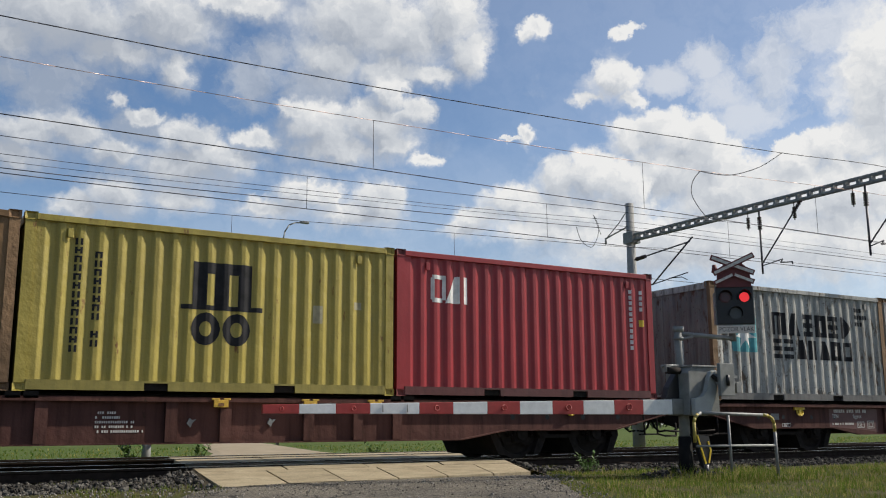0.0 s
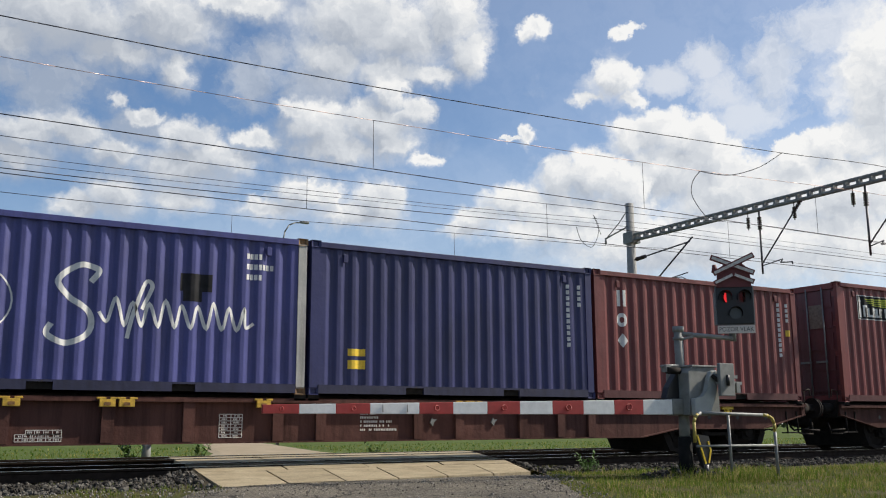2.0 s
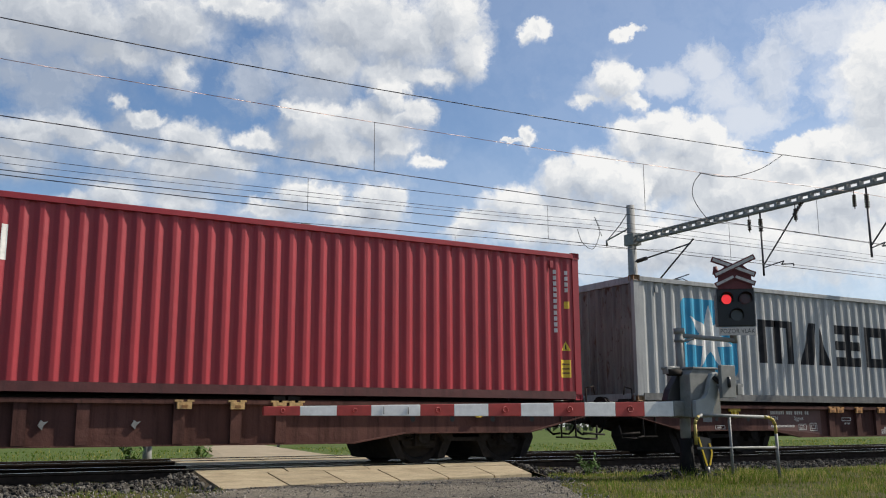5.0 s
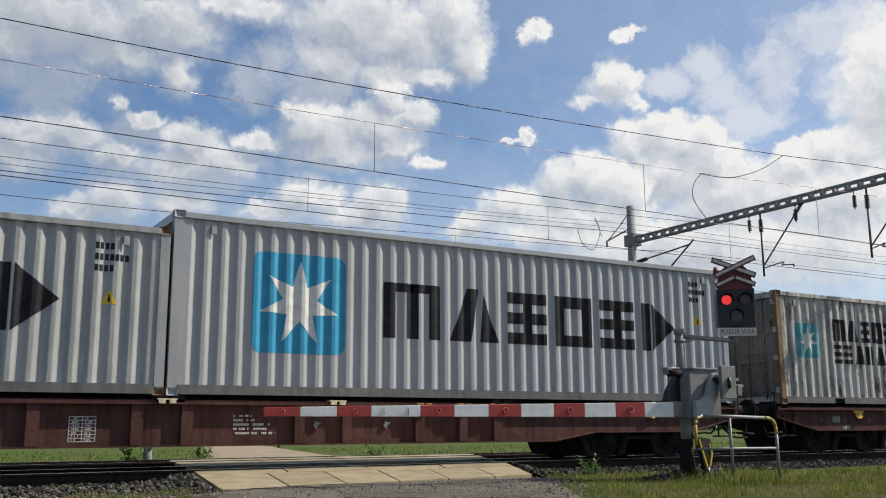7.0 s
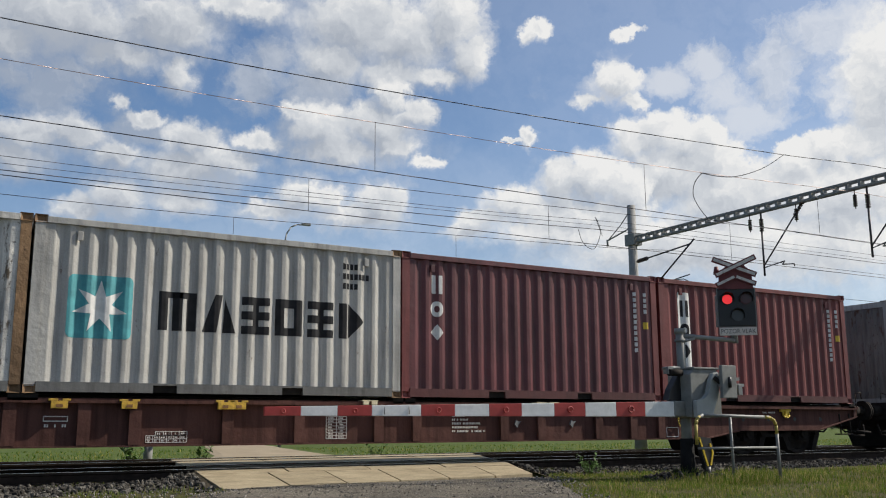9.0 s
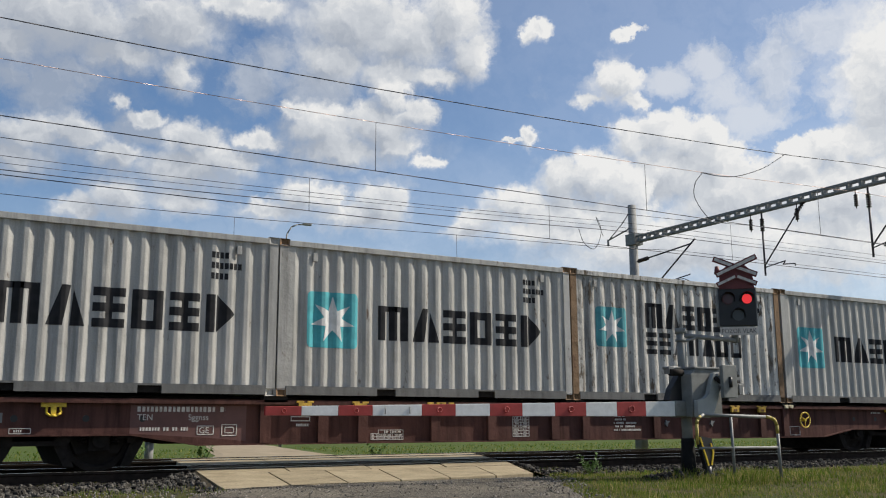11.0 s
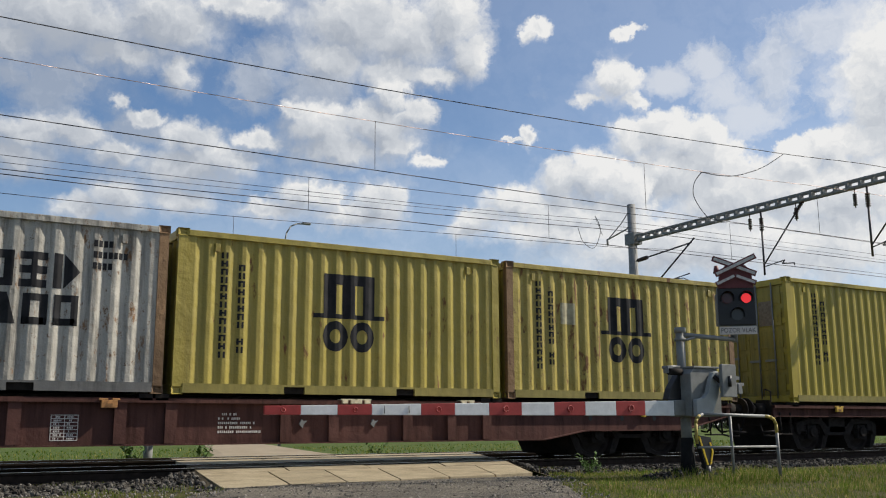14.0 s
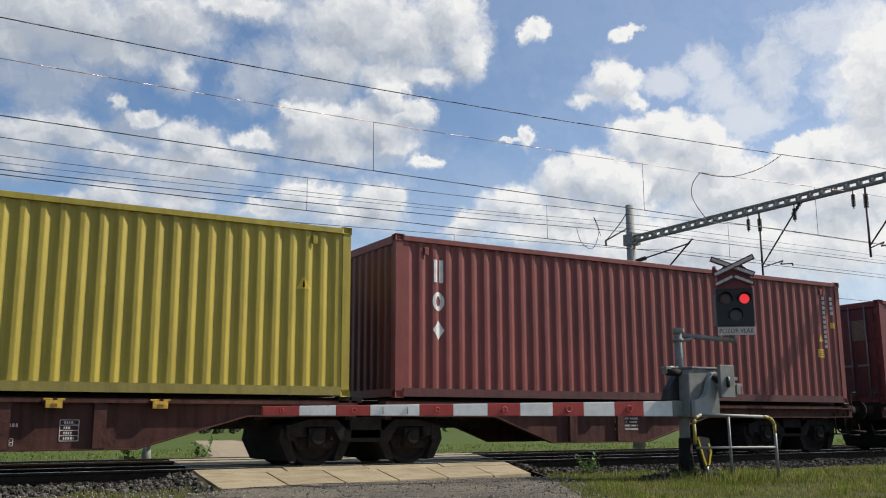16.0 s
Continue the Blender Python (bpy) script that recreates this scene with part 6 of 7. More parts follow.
# ---- crossing barrier ----
def crossing_barrier():
    g = thing("crossing_barrier", "lowered level crossing barrier with red and white boom", "barrier")
    a, b = Vector((2.12, -4.42, 0.918)), Vector((-3.75, -3.60, 0.874))
    d = (b - a).normalized()
    n = Vector((d.y, -d.x, 0)).normalized()
    if n.y > 0:
        n = -n
    units = [1.02, 0.97, 1.0, 0.98, 1.0, 0.97, 0.99, 0.95, 1.33, 0.90, 0.93, 0.90]
    tot, x = sum(units), 0.0
    for k, u in enumerate(units):
        t0, t1 = x / tot, (x + u) / tot
        x += u
        bm = B()
        v = []
        for t in (t0, t1):
            c = a.lerp(b, t)
            h = 0.107 - 0.054 * t
            dep = 0.055 - 0.02 * t
            v.append([bm.verts.new(c + n * s * dep + Vector((0, 0, z * h))) for s, z in ((1, -1), (1, 1), (-1, 1), (-1, -1))])
        for i in range(4):
            j = (i + 1) % 4
            bm.faces.new((v[0][i], v[0][j], v[1][j], v[1][i]))
        bm.faces.new(v[0]), bm.faces.new(v[1][::-1])
        red = k % 2 == 1
        seg = part("boom_segment", bm, M["red"] if red else M["white"], g, "red boom section" if red else "white boom section", soft=0.006)
        if red:
            c = a.lerp(b, (t0 + t1) / 2)
            h = 0.107 - 0.054 * (t0 + t1) / 2
            q = B()
            ring = [c + n * 0.06 + (d * math.cos(i * math.tau / 14) + Vector((0, 0, math.sin(i * math.tau / 14)))) * h * 0.42 for i in range(15)]
            pipe(q, ring, 0.009, 6)
            part("reflector_ring", q, M["red"], seg)
        if k == 8:
            for f in (0.25, 0.75):
                c = a.lerp(b, t0 + (t1 - t0) * f) + n * 0.048
                q = B()
                bar(q, c - Vector((0, 0, 0.045)), c + Vector((0, 0, 0.045)), 0.006, 6)
                part("joint_clip", q, M["galv"], seg)
    root = B()
    box(root, 2.10, 2.52, -4.49, -4.35, 0.81, 1.035)
    part("boom_root", root, M["grey"], g, "grey enamelled boom holder", soft=0.015)
    part("drive_post", bar(B(), (2.43, -4.36, 0.40), (2.43, -4.36, 0.98), 0.078, 18), M["grey"], g)
    part("rubber_skirt", bar(B(), (2.43, -4.36, -0.14), (2.43, -4.36, 0.50), 0.115, 18, 0.095), M["rubber"], g, "black base sleeve")
    part("foot_plate", box(B(), 2.24, 2.62, -4.52, -4.18, -0.3, -0.10), M["concrete_pole"], g, soft=0.02)
    cab = slab(B(), [(2.30, 0.80), (2.90, 0.80), (2.90, 1.05), (2.84, 1.49), (2.38, 1.49), (2.30, 1.41)], -4.62, -4.16)
    cab = part("drive_cabinet", cab, M["grey"], g, "grey steel drive cabinet", soft=0.015)
    part("cabinet_lid", box(B(), 2.36, 2.87, -4.64, -4.14, 1.49, 1.52), M["grey"], cab, soft=0.008)
    arm = slab(B(), [(2.28, 0.80), (2.54, 0.79), (2.62, 0.86), (2.68, 1.05), (2.76, 1.20), (2.80, 1.38), (2.74, 1.45), (2.64, 1.43), (2.58, 1.32), (2.54, 1.12), (2.46, 1.05), (2.28, 1.04)], -4.74, -4.66)
    arm = part("swing_arm", arm, plain("light_grey_enamel", (0.27, 0.29, 0.285), 0.5, 0, 0.1), g, "pale grey swing arm", soft=0.02)
    part("hub", bar(B(), (2.72, -4.78, 1.38), (2.72, -4.60, 1.38), 0.05, 14), M["galv"], arm)
    rod = bar(B(), (2.62, -4.78, 1.36), (2.86, -4.80, 1.20), 0.03, 10)
    part("link_rod", bar(rod, (2.84, -4.84, 1.21), (2.84, -4.74, 1.21), 0.055, 12), M["under"], g, "dark linkage rod")
    cw = part("counterweight", box(B(), 2.67, 2.96, -4.88, -4.82, 1.07, 1.54), M["grey"], g, "flat grey counterweight plate", soft=0.01)
    slot = B()
    bar(slot, (2.81, -4.888, 1.22), (2.81, -4.888, 1.37), 0.028, 8)
    part("slot", slot, M["black"], cw)
    part("bolt", bar(B(), (2.81, -4.90, 1.27), (2.81, -4.86, 1.27), 0.016, 8), M["galv"], cw)
    for z in (1.24, 1.33):
        part("weight_bracket", box(B(), 2.7, 3.20 - (z - 1.24), -4.80, -4.75, z, z + 0.045), M["galv"], g)
    part("bracket_foot", box(B(), 3.06, 3.14, -4.82, -4.73, 1.12, 1.27), M["galv"], g, soft=0.006)
    part("shaft_housing", bar(B(), (2.06, -4.44, 1.44), (2.30, -4.44, 1.44), 0.05, 14), M["under"], g, "dark shaft housing")
    tri = slab(B(), [(2.04, 1.04), (2.36, 1.04), (2.36, 1.40), (2.26, 1.40), (2.10, 1.2)], -4.42, -4.30)
    part("gusset", tri, M["black"], g, "dark cable gusset", soft=0.01)
    brk = B()
    pipe(brk, [(2.0, -4.38, 1.50), (2.30, -4.42, 1.52)], 0.022, 8), box(brk, 2.04, 2.14, -4.45, -4.35, 1.42, 1.52)
    part("clamp", brk, M["galv"], g)
    m1 = B()
    slab(m1, [(2.43, 0.52), (2.455, 0.52), (2.60, 0.12), (2.575, 0.11)], -4.60, -4.585), slab(m1, [(2.665, 0.43), (2.71, 0.30), (2.66, 0.12), (2.635, 0.12), (2.685, 0.30), (2.64, 0.43)], -4.60, -4.585)
    guard = slab(B(), [(2.40, 0.54), (2.68, 0.50), (2.74, 0.30), (2.66, 0.06), (2.56, 0.06)], -4.585, -4.52)
    gd = part("guard_plate", guard, M["black"], g, "black plate with yellow edge marks")
    part("yellow_edge", m1, M["sticker_yellow"], gd)
    part("guard_stem", bar(B(), (2.62, -4.55, -0.12), (2.62, -4.55, 0.1), 0.05, 10), M["black"], g)
    return g


crossing_barrier()
LENSES = []


def crossing_signal():
    g = thing("crossing_signal", "flashing level crossing signal with crossbuck on a grey mast", "signal")
    mast = B()
    bar(mast, (2.40, -4.36, 1.0), (2.40, -4.36, 2.08), 0.066, 16)
    bar(mast, (2.40, -4.36, 2.02), (2.40, -4.36, 2.10), 0.082, 16)
    bar(mast, (2.40, -4.36, 1.90), (2.40, -4.36, 1.94), 0.085, 16)
    part("mast", mast, M["grey"], g)
    arm = B()
    pipe(arm, [(2.40, -4.40, 1.99), (3.50, -4.44, 1.96)], 0.035, 12)
    pipe(arm, [(2.37, -4.42, 1.90), (2.62, -4.43, 1.955)], 0.02, 8)
    bar(arm, (3.47, -4.44, 1.92), (3.47, -4.44, 2.12), 0.045, 12)
    part("bracket_arm", arm, M["galv"], g)
    m = pose(3.43, -4.55, 2.46, 0, 0, -40)
    sx = 0.275
    bx = B()
    box(bx, -sx, sx, 0.0, 0.17, -0.29, 0.29)
    head = part("light_box", bx, M["black"], g, "black signal head with three round lights", soft=0.012)
    head.matrix_basis = m
    side = B()
    box(side, -sx - 0.005, -sx + 0.09, 0.12, 0.34, -0.27, 0.22)
    s = part("rear_housing", side, M["grey"], g)
    s.matrix_basis = m
    bg = B()
    box(bg, -sx - 0.012, sx + 0.012, 0.02, 0.03, -0.30, 0.30)
    e = part("backboard_edge", bg, M["galv"], g)
    e.matrix_basis = m
    for k, (x, z) in enumerate(((-0.14, 0.12), (0.14, 0.12), (0.0, -0.13))):
        hood = B()
        nn, r = 22, 0.10
        for i in range(nn):
            t, u = radians(-20 + 220 * i / nn), radians(-20 + 220 * (i + 1) / nn)
            q = []
            for ang in (t, u):
                depth = 0.13 * (0.35 + 0.65 * max(0, math.sin(ang)))
                q.append((Vector((x + r * math.cos(ang), 0.0, z + r * math.sin(ang))), Vector((x + r * math.cos(ang), -depth, z + r * math.sin(ang)))))
            hood.faces.new([hood.verts.new(v) for v in (q[0][0], q[0][1], q[1][1], q[1][0])])
            hood.faces.new([hood.verts.new(v * 1.0 + Vector((0.004 * math.cos(t), 0, 0.004 * math.sin(t)))) for v in (q[1][0], q[1][1], q[0][1], q[0][0])])
        part("hood", hood, M["black"], head)
        if k == 2:
            ln = B()
            bar(ln, (x, -0.012, z), (x, 0.0, z), 0.085, 24)
            part("lens", ln, M["lens_grey"], head, "dark unlit white lens")
        else:
            # a drum lens: one face glows, the other is dark
            me = bpy.data.meshes.new("lens")
            bm = B()
            rings = []
            for y in (-0.008, 0.008):
                rings.append([bm.verts.new((0.074 * math.cos(i * math.tau / 24), y, 0.074 * math.sin(i * math.tau / 24))) for i in range(24)])
            f0, f1 = bm.faces.new(rings[0]), bm.faces.new(rings[1][::-1])
            for i in range(24):
                j = (i + 1) % 24
                bm.faces.new((rings[0][j], rings[0][i], rings[1][i], rings[1][j])).material_index = 1
            f1.material_index = 1
            bmesh.ops.recalc_face_normals(bm, faces=bm.faces[:])
            bm.to_mesh(me)
            bm.free()
            me.materials.append(M["lit"]), me.materials.append(M["glass_off"])
            ln = tagged(new("lens", me), "round red flashing lens")
            ln.parent, ln.location = head, (x, -0.02, z)
            LENSES.append((ln, x, z))
    # white enamel, its colour warmed to offset the blue sky light
    plate = part("name_plate", box(B(), -sx, sx, -0.012, 0.004, -0.43, -0.31), plain("warmed_white_enamel", (0.62, 0.56, 0.50), 0.6, 0, 0.12, 9), g, "white plate reading pozor vlak", soft=0.004)
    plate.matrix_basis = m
    cu = bpy.data.curves.new("lettering", "FONT")
    cu.body, cu.size, cu.align_x, cu.align_y, cu.extrude, cu.space_character = "POZOR VLAK", 0.098, "CENTER", "CENTER", 0.001, 1.06
    cu.materials.append(plain("grey_ink", (0.07, 0.06, 0.06), 0.7, 0, 0.1, 9, 0))
    tx = tagged(new("lettering", cu), "dark capital letters")
    tx.parent, tx.matrix_basis = plate, pose(0, -0.0145, -0.37, 90, 0, 0) @ Matrix.Diagonal((0.82, 1, 1, 1))

    def board(p, q, w, name="crossbuck_board"):
        p, q = Vector((p[0], 0, p[1])), Vector((q[0], 0, q[1]))
        d = (q - p).normalized()
        nrm = Vector((-d.z, 0, d.x))
        out = None
        for wd, y0, y1, mat, lab, nm in ((w, -0.045, -0.02, M["darkred"], "dark red edged board", name), (w * 0.52, -0.05, -0.044, M["lightmark"], "off-white stripe", "stripe")):
            ee = d * (w - wd) * 0.5
            bm = B()
            slab(bm, [((p + ee + nrm * wd / 2).x, (p + ee + nrm * wd / 2).z), ((q - ee + nrm * wd / 2).x, (q - ee + nrm * wd / 2).z), ((q - ee - nrm * wd / 2).x, (q - ee - nrm * wd / 2).z), ((p + ee - nrm * wd / 2).x, (p + ee - nrm * wd / 2).z)], y0, y1)
            ob = part(nm, bm, mat, out or g, lab)
            if out is None:
                ob.matrix_basis = m
                out = ob
        return out
    b1 = board((-0.33, 0.75), (0.31, 0.49), 0.085)
    b2 = board((-0.30, 0.49), (0.31, 0.77), 0.085)
    b2.matrix_basis = m @ pose(0, -0.012, 0)
    board((-0.29, 0.34), (0.0, 0.475), 0.075, "chevron_board")
    board((0.0, 0.475), (0.30, 0.35), 0.075, "chevron_board")
    bk = B()
    slab(bk, [(-0.26, 0.28), (0.26, 0.28), (0.24, 0.55), (0.12, 0.66), (-0.10, 0.66), (-0.24, 0.55)], -0.018, 0.0)
    bp = part("back_plate", bk, M["darkred"], g)
    bp.matrix_basis = m
    st = bar(B(), (3.47, -4.40, 2.0), (3.47, -4.40, 3.1), 0.035, 12)
    part("signal_post", st, M["galv"], g)
    bell = B()
    bar(bell, (-0.27, 0.03, 0.52), (-0.27, 0.03, 0.64), 0.05, 12, 0.03)
    bl = part("bell", bell, M["darkred"], g)
    bl.matrix_basis = m
    return g


crossing_signal()


def guard_hoop():
    g = thing("guard_rail", "grey tube guard hoop with yellow painted ends", "railing")
    top = [(2.200, -4.82, 0.78), (2.300, -4.82, 0.83), (3.600, -4.86, 0.80)]
    part("top_tube", pipe(B(), top, 0.024, 10), M["galv"], g)
    part("left_bend", pipe(B(), [(2.160, -4.82, 0.42), (2.160, -4.82, 0.70), (2.180, -4.82, 0.76), (2.240, -4.82, 0.81)], 0.024, 10), M["hoop_yellow"], g, "worn yellow painted bend")
    part("right_bend", pipe(B(), [(3.520, -4.86, 0.802), (3.630, -4.86, 0.795), (3.720, -4.86, 0.755), (3.760, -4.86, 0.68), (3.765, -4.86, 0.56)], 0.0245, 10), M["hoop_yellow"], g, "worn yellow painted bend")
    part("leg", pipe(B(), [(3.765, -4.86, 0.57), (3.780, -4.86, -0.12)], 0.024, 10), M["galv"], g)
    part("leg", pipe(B(), [(2.820, -4.84, 0.80), (2.840, -4.84, -0.12)], 0.022, 10), M["galv"], g)
    part("middle_tube", pipe(B(), [(2.180, -4.83, 0.37), (3.770, -4.86, 0.36)], 0.018, 10), M["galv"], g)


guard_hoop()


# ---- overhead line ----
def insulator(bm, p, q, r=0.05, n=6):
    p, q = Vector(p), Vector(q)
    bar(bm, p, q, r * 0.4, 8)
    for k in range(n):
        c = p.lerp(q, (k + 0.5) / n)
        d = (q - p).normalized() * (q - p).length / n * 0.3
        bar(bm, c - d, c + d, r, 10)


def portal():
    g = thing("catenary_portal", "concrete post with a lattice steel beam over the tracks", "gantry")
    X = 16.0
    part("post", bar(B(), (X, 11.5, -0.5), (X, 11.5, 8.82), 0.23, 16, 0.15), M["concrete_pole"], g, "grey round concrete post")
    part("near_post", bar(B(), (X, -4.6, -0.5), (X, -4.6, 8.82), 0.23, 16, 0.15), M["concrete_pole"], g, "grey round concrete post")
    ya, yb = 11.4, -4.6
    beam = part("beam", box(box(B(), X - 0.11, X - 0.06, yb, ya, 7.56, 7.62), X + 0.06, X + 0.11, yb, ya, 7.56, 7.62), M["galv"], g, "upper beam chords")
    part("beam", box(box(B(), X - 0.11, X - 0.06, yb, ya, 7.36, 7.42), X + 0.06, X + 0.11, yb, ya, 7.36, 7.42), M["galv"], g, "lower beam chords")
    k, y = 0, ya - 0.3
    while y > yb:
        part("batten", box(B(), X - 0.10, X + 0.10, y - 0.04, y + 0.04, 7.42, 7.56), M["galv"], beam)
        y -= 0.42
    part("clamp", box(B(), X - 0.2, X + 0.2, 11.2, 11.7, 7.28, 7.70), M["galv"], g)
    for yd, tip in ((5.5, 4.35), (1.70, 0.9)):
        bm = B()
        bar(bm, (X, yd, 7.36), (X, yd, 7.15), 0.03, 8), bar(bm, (X, yd, 6.75), (X, yd, 5.32), 0.032, 10)
        h = part("hanger", bm, M["wire"], g, "dark hanger tube")
        i2 = B()
        insulator(i2, (X, yd, 7.16), (X, yd, 6.74), 0.07, 6)
        part("insulator", i2, M["porcelain"], h)
        br = B()
        bar(br, (X, yd, 5.64), (X, yd - 1.30, 7.04), 0.025, 8)
        b = part("brace", br, M["wire"], g)
        i3 = B()
        insulator(i3, (X, yd - 1.28, 7.02), (X, yd - 1.62, 7.38), 0.06, 6)
        part("insulator", i3, M["porcelain"], b)
        rg = B()
        pipe(rg, [(X, yd, 5.58), (X, tip - 0.1 + 0.45, 5.68), (X, tip + 0.45, 5.58), (X, tip, 5.54), (X, tip, 5.46)], 0.018, 8)
        part("registration_arm", rg, M["wire"], g)
    for yd in (5.95, 4.15, 2.1):
        bm = B()
        insulator(bm, (X, yd, 7.22), (X, yd, 6.86), 0.06, 6)
        bar(bm, (X, yd, 7.36), (X, yd, 6.80), 0.016, 8)
        part("insulator", bm, M["porcelain"], g)
    ct = B()
    pipe(ct, [(X, 11.4, 6.65), (X, 8.55, 6.88)], 0.028, 8), pipe(ct, [(X, 10.45, 5.62), (X, 8.4, 7.02)], 0.03, 8), pipe(ct, [(X, 10.5, 5.62), (X, 8.7, 5.82)], 0.02, 8), pipe(ct, [(X, 9.6, 5.74), (X, 9.0, 5.70), (X, 8.75, 5.58)], 0.016, 8)
    pipe(ct, [(X, 11.4, 5.75), (X, 10.45, 5.62)], 0.028, 8)
    c = part("cantilever", ct, M["wire"], g, "dark tube cantilever")
    i4 = B()
    insulator(i4, (X, 11.25, 6.66), (X, 10.75, 6.70), 0.075, 7)
    part("insulator", i4, M["porcelain"], c)
    tb = B()
    pipe(tb, [(X, 11.5, 8.7), (X, 12.1, 8.2), (X, 12.9, 7.7)], 0.02, 8), pipe(tb, [(X, 11.5, 8.0), (X, 12.9, 7.72)], 0.03, 8), bar(tb, (X, 12.9, 7.5), (X, 12.9, 7.75), 0.04, 8)
    part("feeder_bracket", tb, M["galv"], g)


portal()


def wire(label, y, pts, r, mat, kind_group="overhead wires", name="overhead_wire"):
    """A wire through (x, z) points at depth y, drawn out beyond both ends."""
    bm = B()
    (x0, z0), (x1, z1) = pts[0], pts[-1]
    run = [(-62.0, z0 + 0.25)] + list(pts) + [(x1 + 60, z1 + 0.15)]
    fine = []
    for i in range(len(run) - 1):
        a, b = run[i], run[i + 1]
        p, q = run[max(0, i - 1)], run[min(len(run) - 1, i + 2)]
        for k in range(8):
            t = k / 8
            h = b[0] - a[0]
            ma, mb = (b[1] - p[1]) / max(0.1, b[0] - p[0]) * h, (q[1] - a[1]) / max(0.1, q[0] - a[0]) * h
            z = (2 * t ** 3 - 3 * t * t + 1) * a[1] + (t ** 3 - 2 * t * t + t) * ma + (-2 * t ** 3 + 3 * t * t) * b[1] + (t ** 3 - t * t) * mb
            fine.append((a[0] + h * t, y, z))
    fine.append((run[-1][0], y, run[-1][1]))
    ob = structure(name, pipe(bm, fine, r, 5), mat, label, "wire", kind="")
    return tagged(ob, group=kind_group)


wire("dark feeder wire high over the tracks", 1.0, [(-6.59, 7.07), (-2.08, 7.08), (4.05, 7.21), (11.69, 7.50), (16.0, 7.72)], 0.010, M["wire"])
wire("bright copper messenger wire with droppers", 1.1, [(-6.53, 6.43), (0.05, 6.47), (8.84, 6.66), (16.0, 6.92)], 0.006, M["wire_new"])
wire("dark contact wire over the near track", 1.1, [(-6.47, 5.50), (0.06, 5.50), (8.0, 5.52), (16.0, 5.54)], 0.009, M["wire"])
wire("dark messenger wire over the second track", 5.0, [(-6.10, 6.26), (0.34, 6.30), (11.27, 6.56), (16.0, 6.75)], 0.0075, M["wire"])
wire("dark contact wire over the second track", 5.0, [(-6.04, 5.52), (0.31, 5.53), (8.0, 5.55), (16.5, 5.58)], 0.010, M["wire"])
wire("thin feeder wire beyond the tracks", 8.5, [(-5.76, 6.83), (6.05, 7.0), (15.0, 7.3)], 0.007, M["wire"])
wire("thin feeder wire beyond the tracks", 8.5, [(-5.75, 6.66), (6.04, 6.90), (15.0, 7.12)], 0.006, M["wire"])
wire("dark feeder wire beyond the tracks", 8.5, [(-5.74, 6.50), (6.04, 6.73), (15.0, 7.0)], 0.011, M["wire"])
wire("dark messenger wire over the far siding", 9.3, [(-5.62, 6.12), (0.0, 6.18), (6.52, 6.38), (13.3, 6.58), (16.5, 6.75)], 0.008, M["wire"])
wire("dark contact wire over the far siding", 9.3, [(-5.62, 5.55), (6.5, 5.56), (16.5, 5.60)], 0.009, M["wire"])


def dropper(x, y, z0, z1):
    structure("dropper", bar(B(), (x, y, z0), (x, y, z1), 0.006, 5), M["wire"], "thin dropper between messenger and contact wire", "wire", kind="")["group"] = "droppers"


for x, y, z0, z1 in ((0.06, 1.1, 5.50, 6.47), (6.97, 1.1, 5.52, 6.60), (-7.2, 1.1, 5.50, 6.43), (0.33, 5.0, 5.53, 6.30), (7.16, 5.0, 5.55, 6.46), (14.0, 5.0, 5.57, 6.67), (0.0, 9.3, 5.56, 6.18), (6.92, 9.3, 5.56, 6.40), (13.0, 1.1, 5.53, 6.80)):
    dropper(x, y, z0, z1)


def jumper(pts, label):
    bm = B()
    fine = []
    for i in range(len(pts) - 1):
        p0, p1, p2, p3 = (Vector(pts[max(0, min(len(pts) - 1, i + o))]) for o in (-1, 0, 1, 2))
        for k in range(6):
            t = k / 6
            fine.append(0.5 * ((2 * p1) + (p2 - p0) * t + (2 * p0 - 5 * p1 + 4 * p2 - p3) * t * t + (3 * p1 - p0 - 3 * p2 + p3) * t ** 3))
    fine.append(Vector(pts[-1]))
    structure("jumper_cable", pipe(bm, fine, 0.010, 6), M["wire"], label, "cable", kind="")


jumper([(8.76, 1.1, 6.65), (9.4, 1.08, 6.64), (10.0, 1.06, 6.72), (10.9, 1.04, 7.04), (11.69, 1.0, 7.50)], "sagging jumper cable joining feeder and messenger")
jumper([(8.82, 1.1, 6.65), (8.62, 1.15, 6.40), (8.60, 1.2, 6.1), (8.72, 1.15, 5.8), (8.95, 1.1, 5.53)], "hanging jumper cable down to the contact wire")
jumper([(11.4, 9.0, 7.0), (11.6, 9.0, 6.55), (12.05, 9.0, 6.40), (12.6, 9.3, 7.1), (13.4, 10.5, 7.9), (15.5, 12.6, 7.8)], "looped jumper cable near the post")


# ---- far side of the crossing ----
def street_lamp(x, y, h):
    g = thing("street_lamp", "slim grey street lamp with a curved arm", "street lamp")
    part("pole", bar(B(), (x, y, -0.6), (x, y, h - 1.1), 0.09, 12, 0.05), M["galv"], g)
    part("arm", pipe(B(), [(x, y, h - 1.15), (x + 0.1, y, h - 0.6), (x + 0.35, y, h - 0.2), (x + 0.7, y, h - 0.03), (x + 1.1, y, h)], 0.04, 8), M["galv"], g)
    part("lamp_head", box(B(), x + 1.0, x + 1.5, y - 0.12, y + 0.12, h - 0.03, h + 0.08), M["grey"], g, soft=0.03)


street_lamp(11.0, 34.0, 11.88)


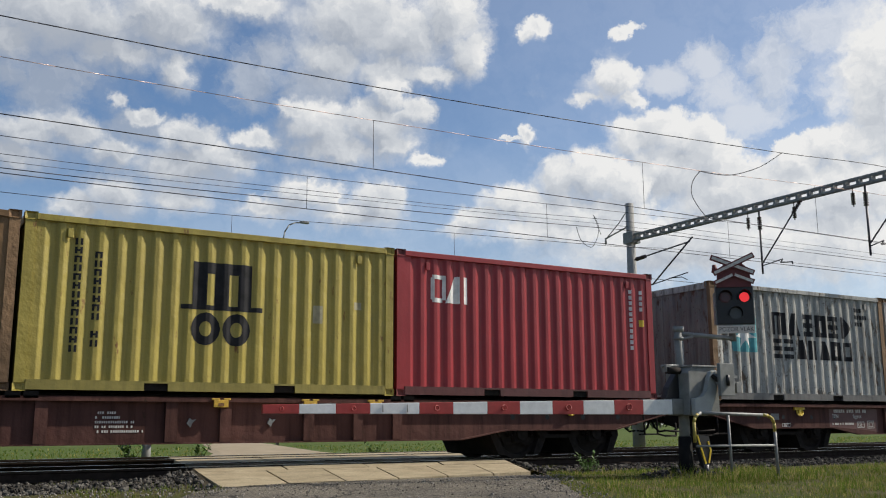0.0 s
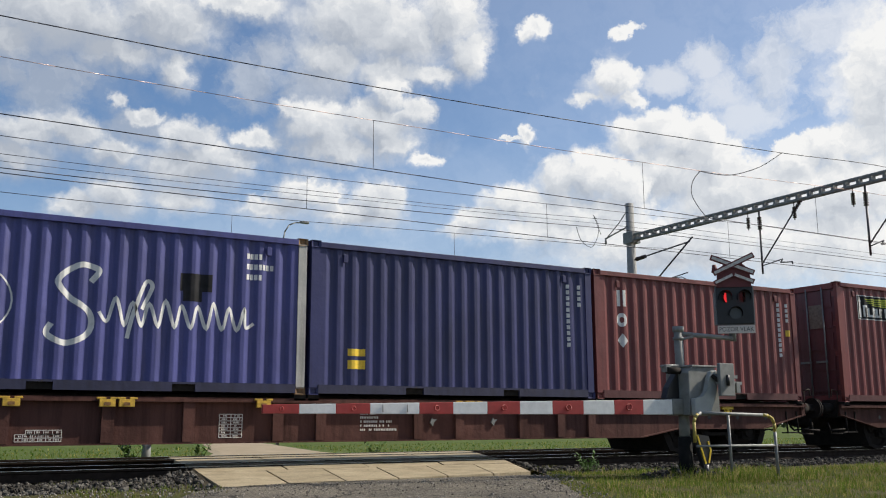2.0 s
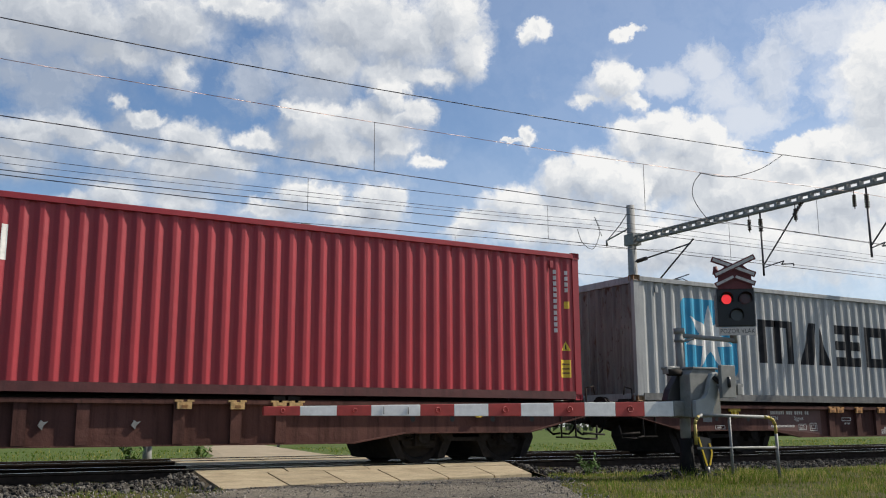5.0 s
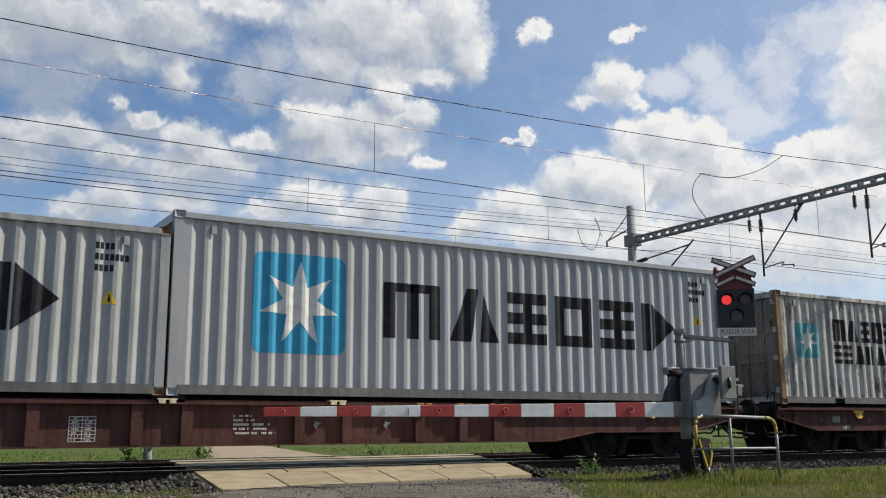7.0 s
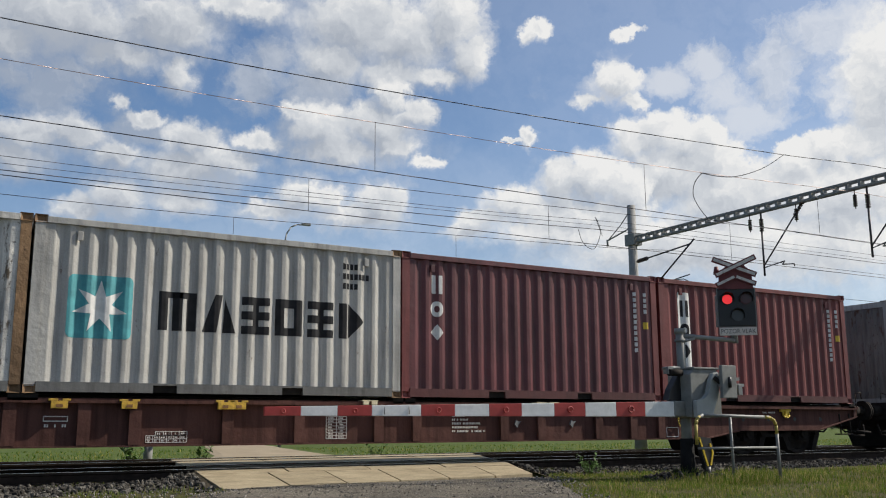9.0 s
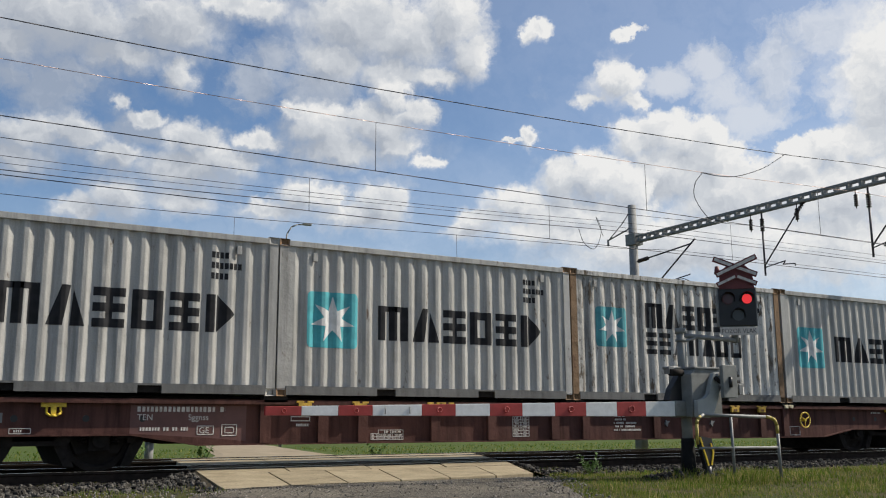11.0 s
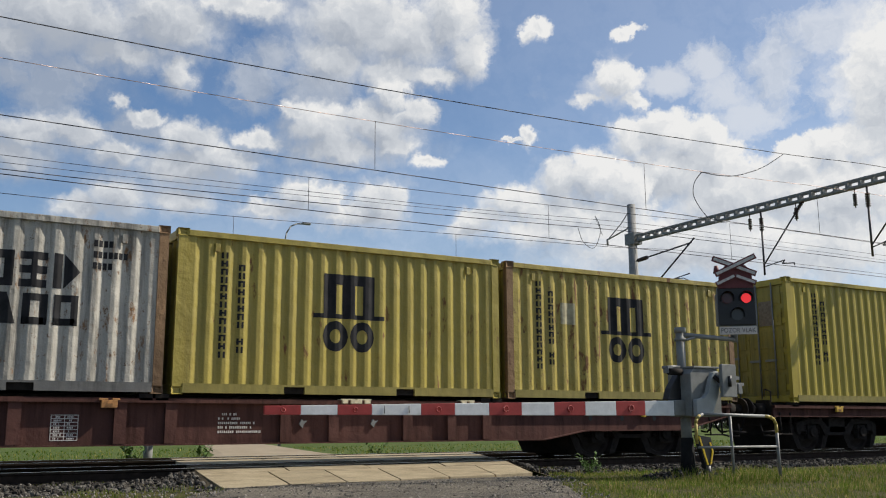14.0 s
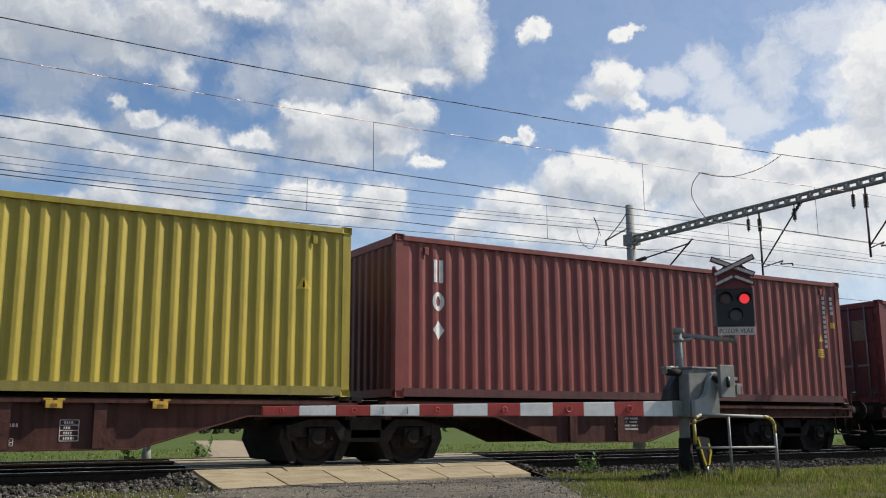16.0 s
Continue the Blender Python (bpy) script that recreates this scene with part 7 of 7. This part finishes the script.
def far_signal():
    g = thing("crossing_signal", "back of a crossing signal on the far side of the tracks", "signal")
    x, y = -2.22, 10.0
    part("mast", bar(B(), (x, y, -0.4), (x, y, 2.9), 0.06, 12), M["galv"], g)
    part("light_box", box(B(), x - 0.28, x + 0.28, y - 0.2, y - 0.03, 1.80, 2.40), M["grey"], g, soft=0.02)
    xb = B()
    slab(xb, [(x - 0.42, 2.80), (x - 0.38, 2.86), (x + 0.42, 2.58), (x + 0.38, 2.50)], y - 0.1, y - 0.07)
    part("crossbuck_board", xb, M["galv"], g)
    xb = B()
    slab(xb, [(x - 0.42, 2.54), (x - 0.38, 2.48), (x + 0.42, 2.76), (x + 0.38, 2.84)], y - 0.14, y - 0.11)
    part("crossbuck_board", xb, M["galv"], g)
    b = thing("crossing_barrier", "lowered red and white barrier boom behind the tracks", "barrier")
    part("drive_cabinet", box(B(), -2.1, -1.45, 9.6, 10.0, 0.4, 1.1), M["grey"], b, soft=0.03)
    part("drive_post", bar(B(), (-1.8, 9.8, -0.5), (-1.8, 9.8, 0.42), 0.11, 12), M["grey"], b)
    for k in range(12):
        x0 = -1.45 + 0.5 * k
        part("boom_segment", box(B(), x0, x0 + 0.5, 9.72, 9.80, 0.70, 0.88), M["red"] if k % 2 == 0 else M["white"], b, "red boom section" if k % 2 == 0 else "white boom section")


far_signal()


# ---- what moves ----
def travel(t):
    """Metres that the train has rolled by t seconds."""
    return 10.8326 * t - 0.0144 * t * t + 0.001818 * t ** 3


def motions():
    times = [0.5 * k for k in range(33)]
    for ob, s, z in MOVERS:
        walk(ob, [(t, pose(s - travel(t), 0, z)) for t in times])
    step = [k / 30 for k in range(481)]
    for ws, ax, zc in SPINNING:
        walk(ws, [(t, pose(ax, 0, zc, 0, -math.degrees(travel(t) / 0.46), 0)) for t in step])
    # the two lenses flash in turn
    for k, (ln, x, z) in enumerate(LENSES):
        rows, angle = [(0, pose(x, -0.02, z, 0, 0, 180 if k == 0 else 0))], 180 if k == 0 else 0
        switches = sorted([0.36 + 1.07 * n for n in range(15)] + [0.92 + 1.07 * n for n in range(15)])
        for ts in switches:
            if ts > 15.98:
                break
            f = round(ts * 30)
            for j in range(4):
                rows.append(((f + j - 1) / 30, pose(x, -0.02, z, 0, 0, angle + 60 * j)))
            angle += 180
        last = rows[-1][0]
        if last < 16.0:
            rows.append((16.0, rows[-1][1]))
        walk(ln, rows)


motions()
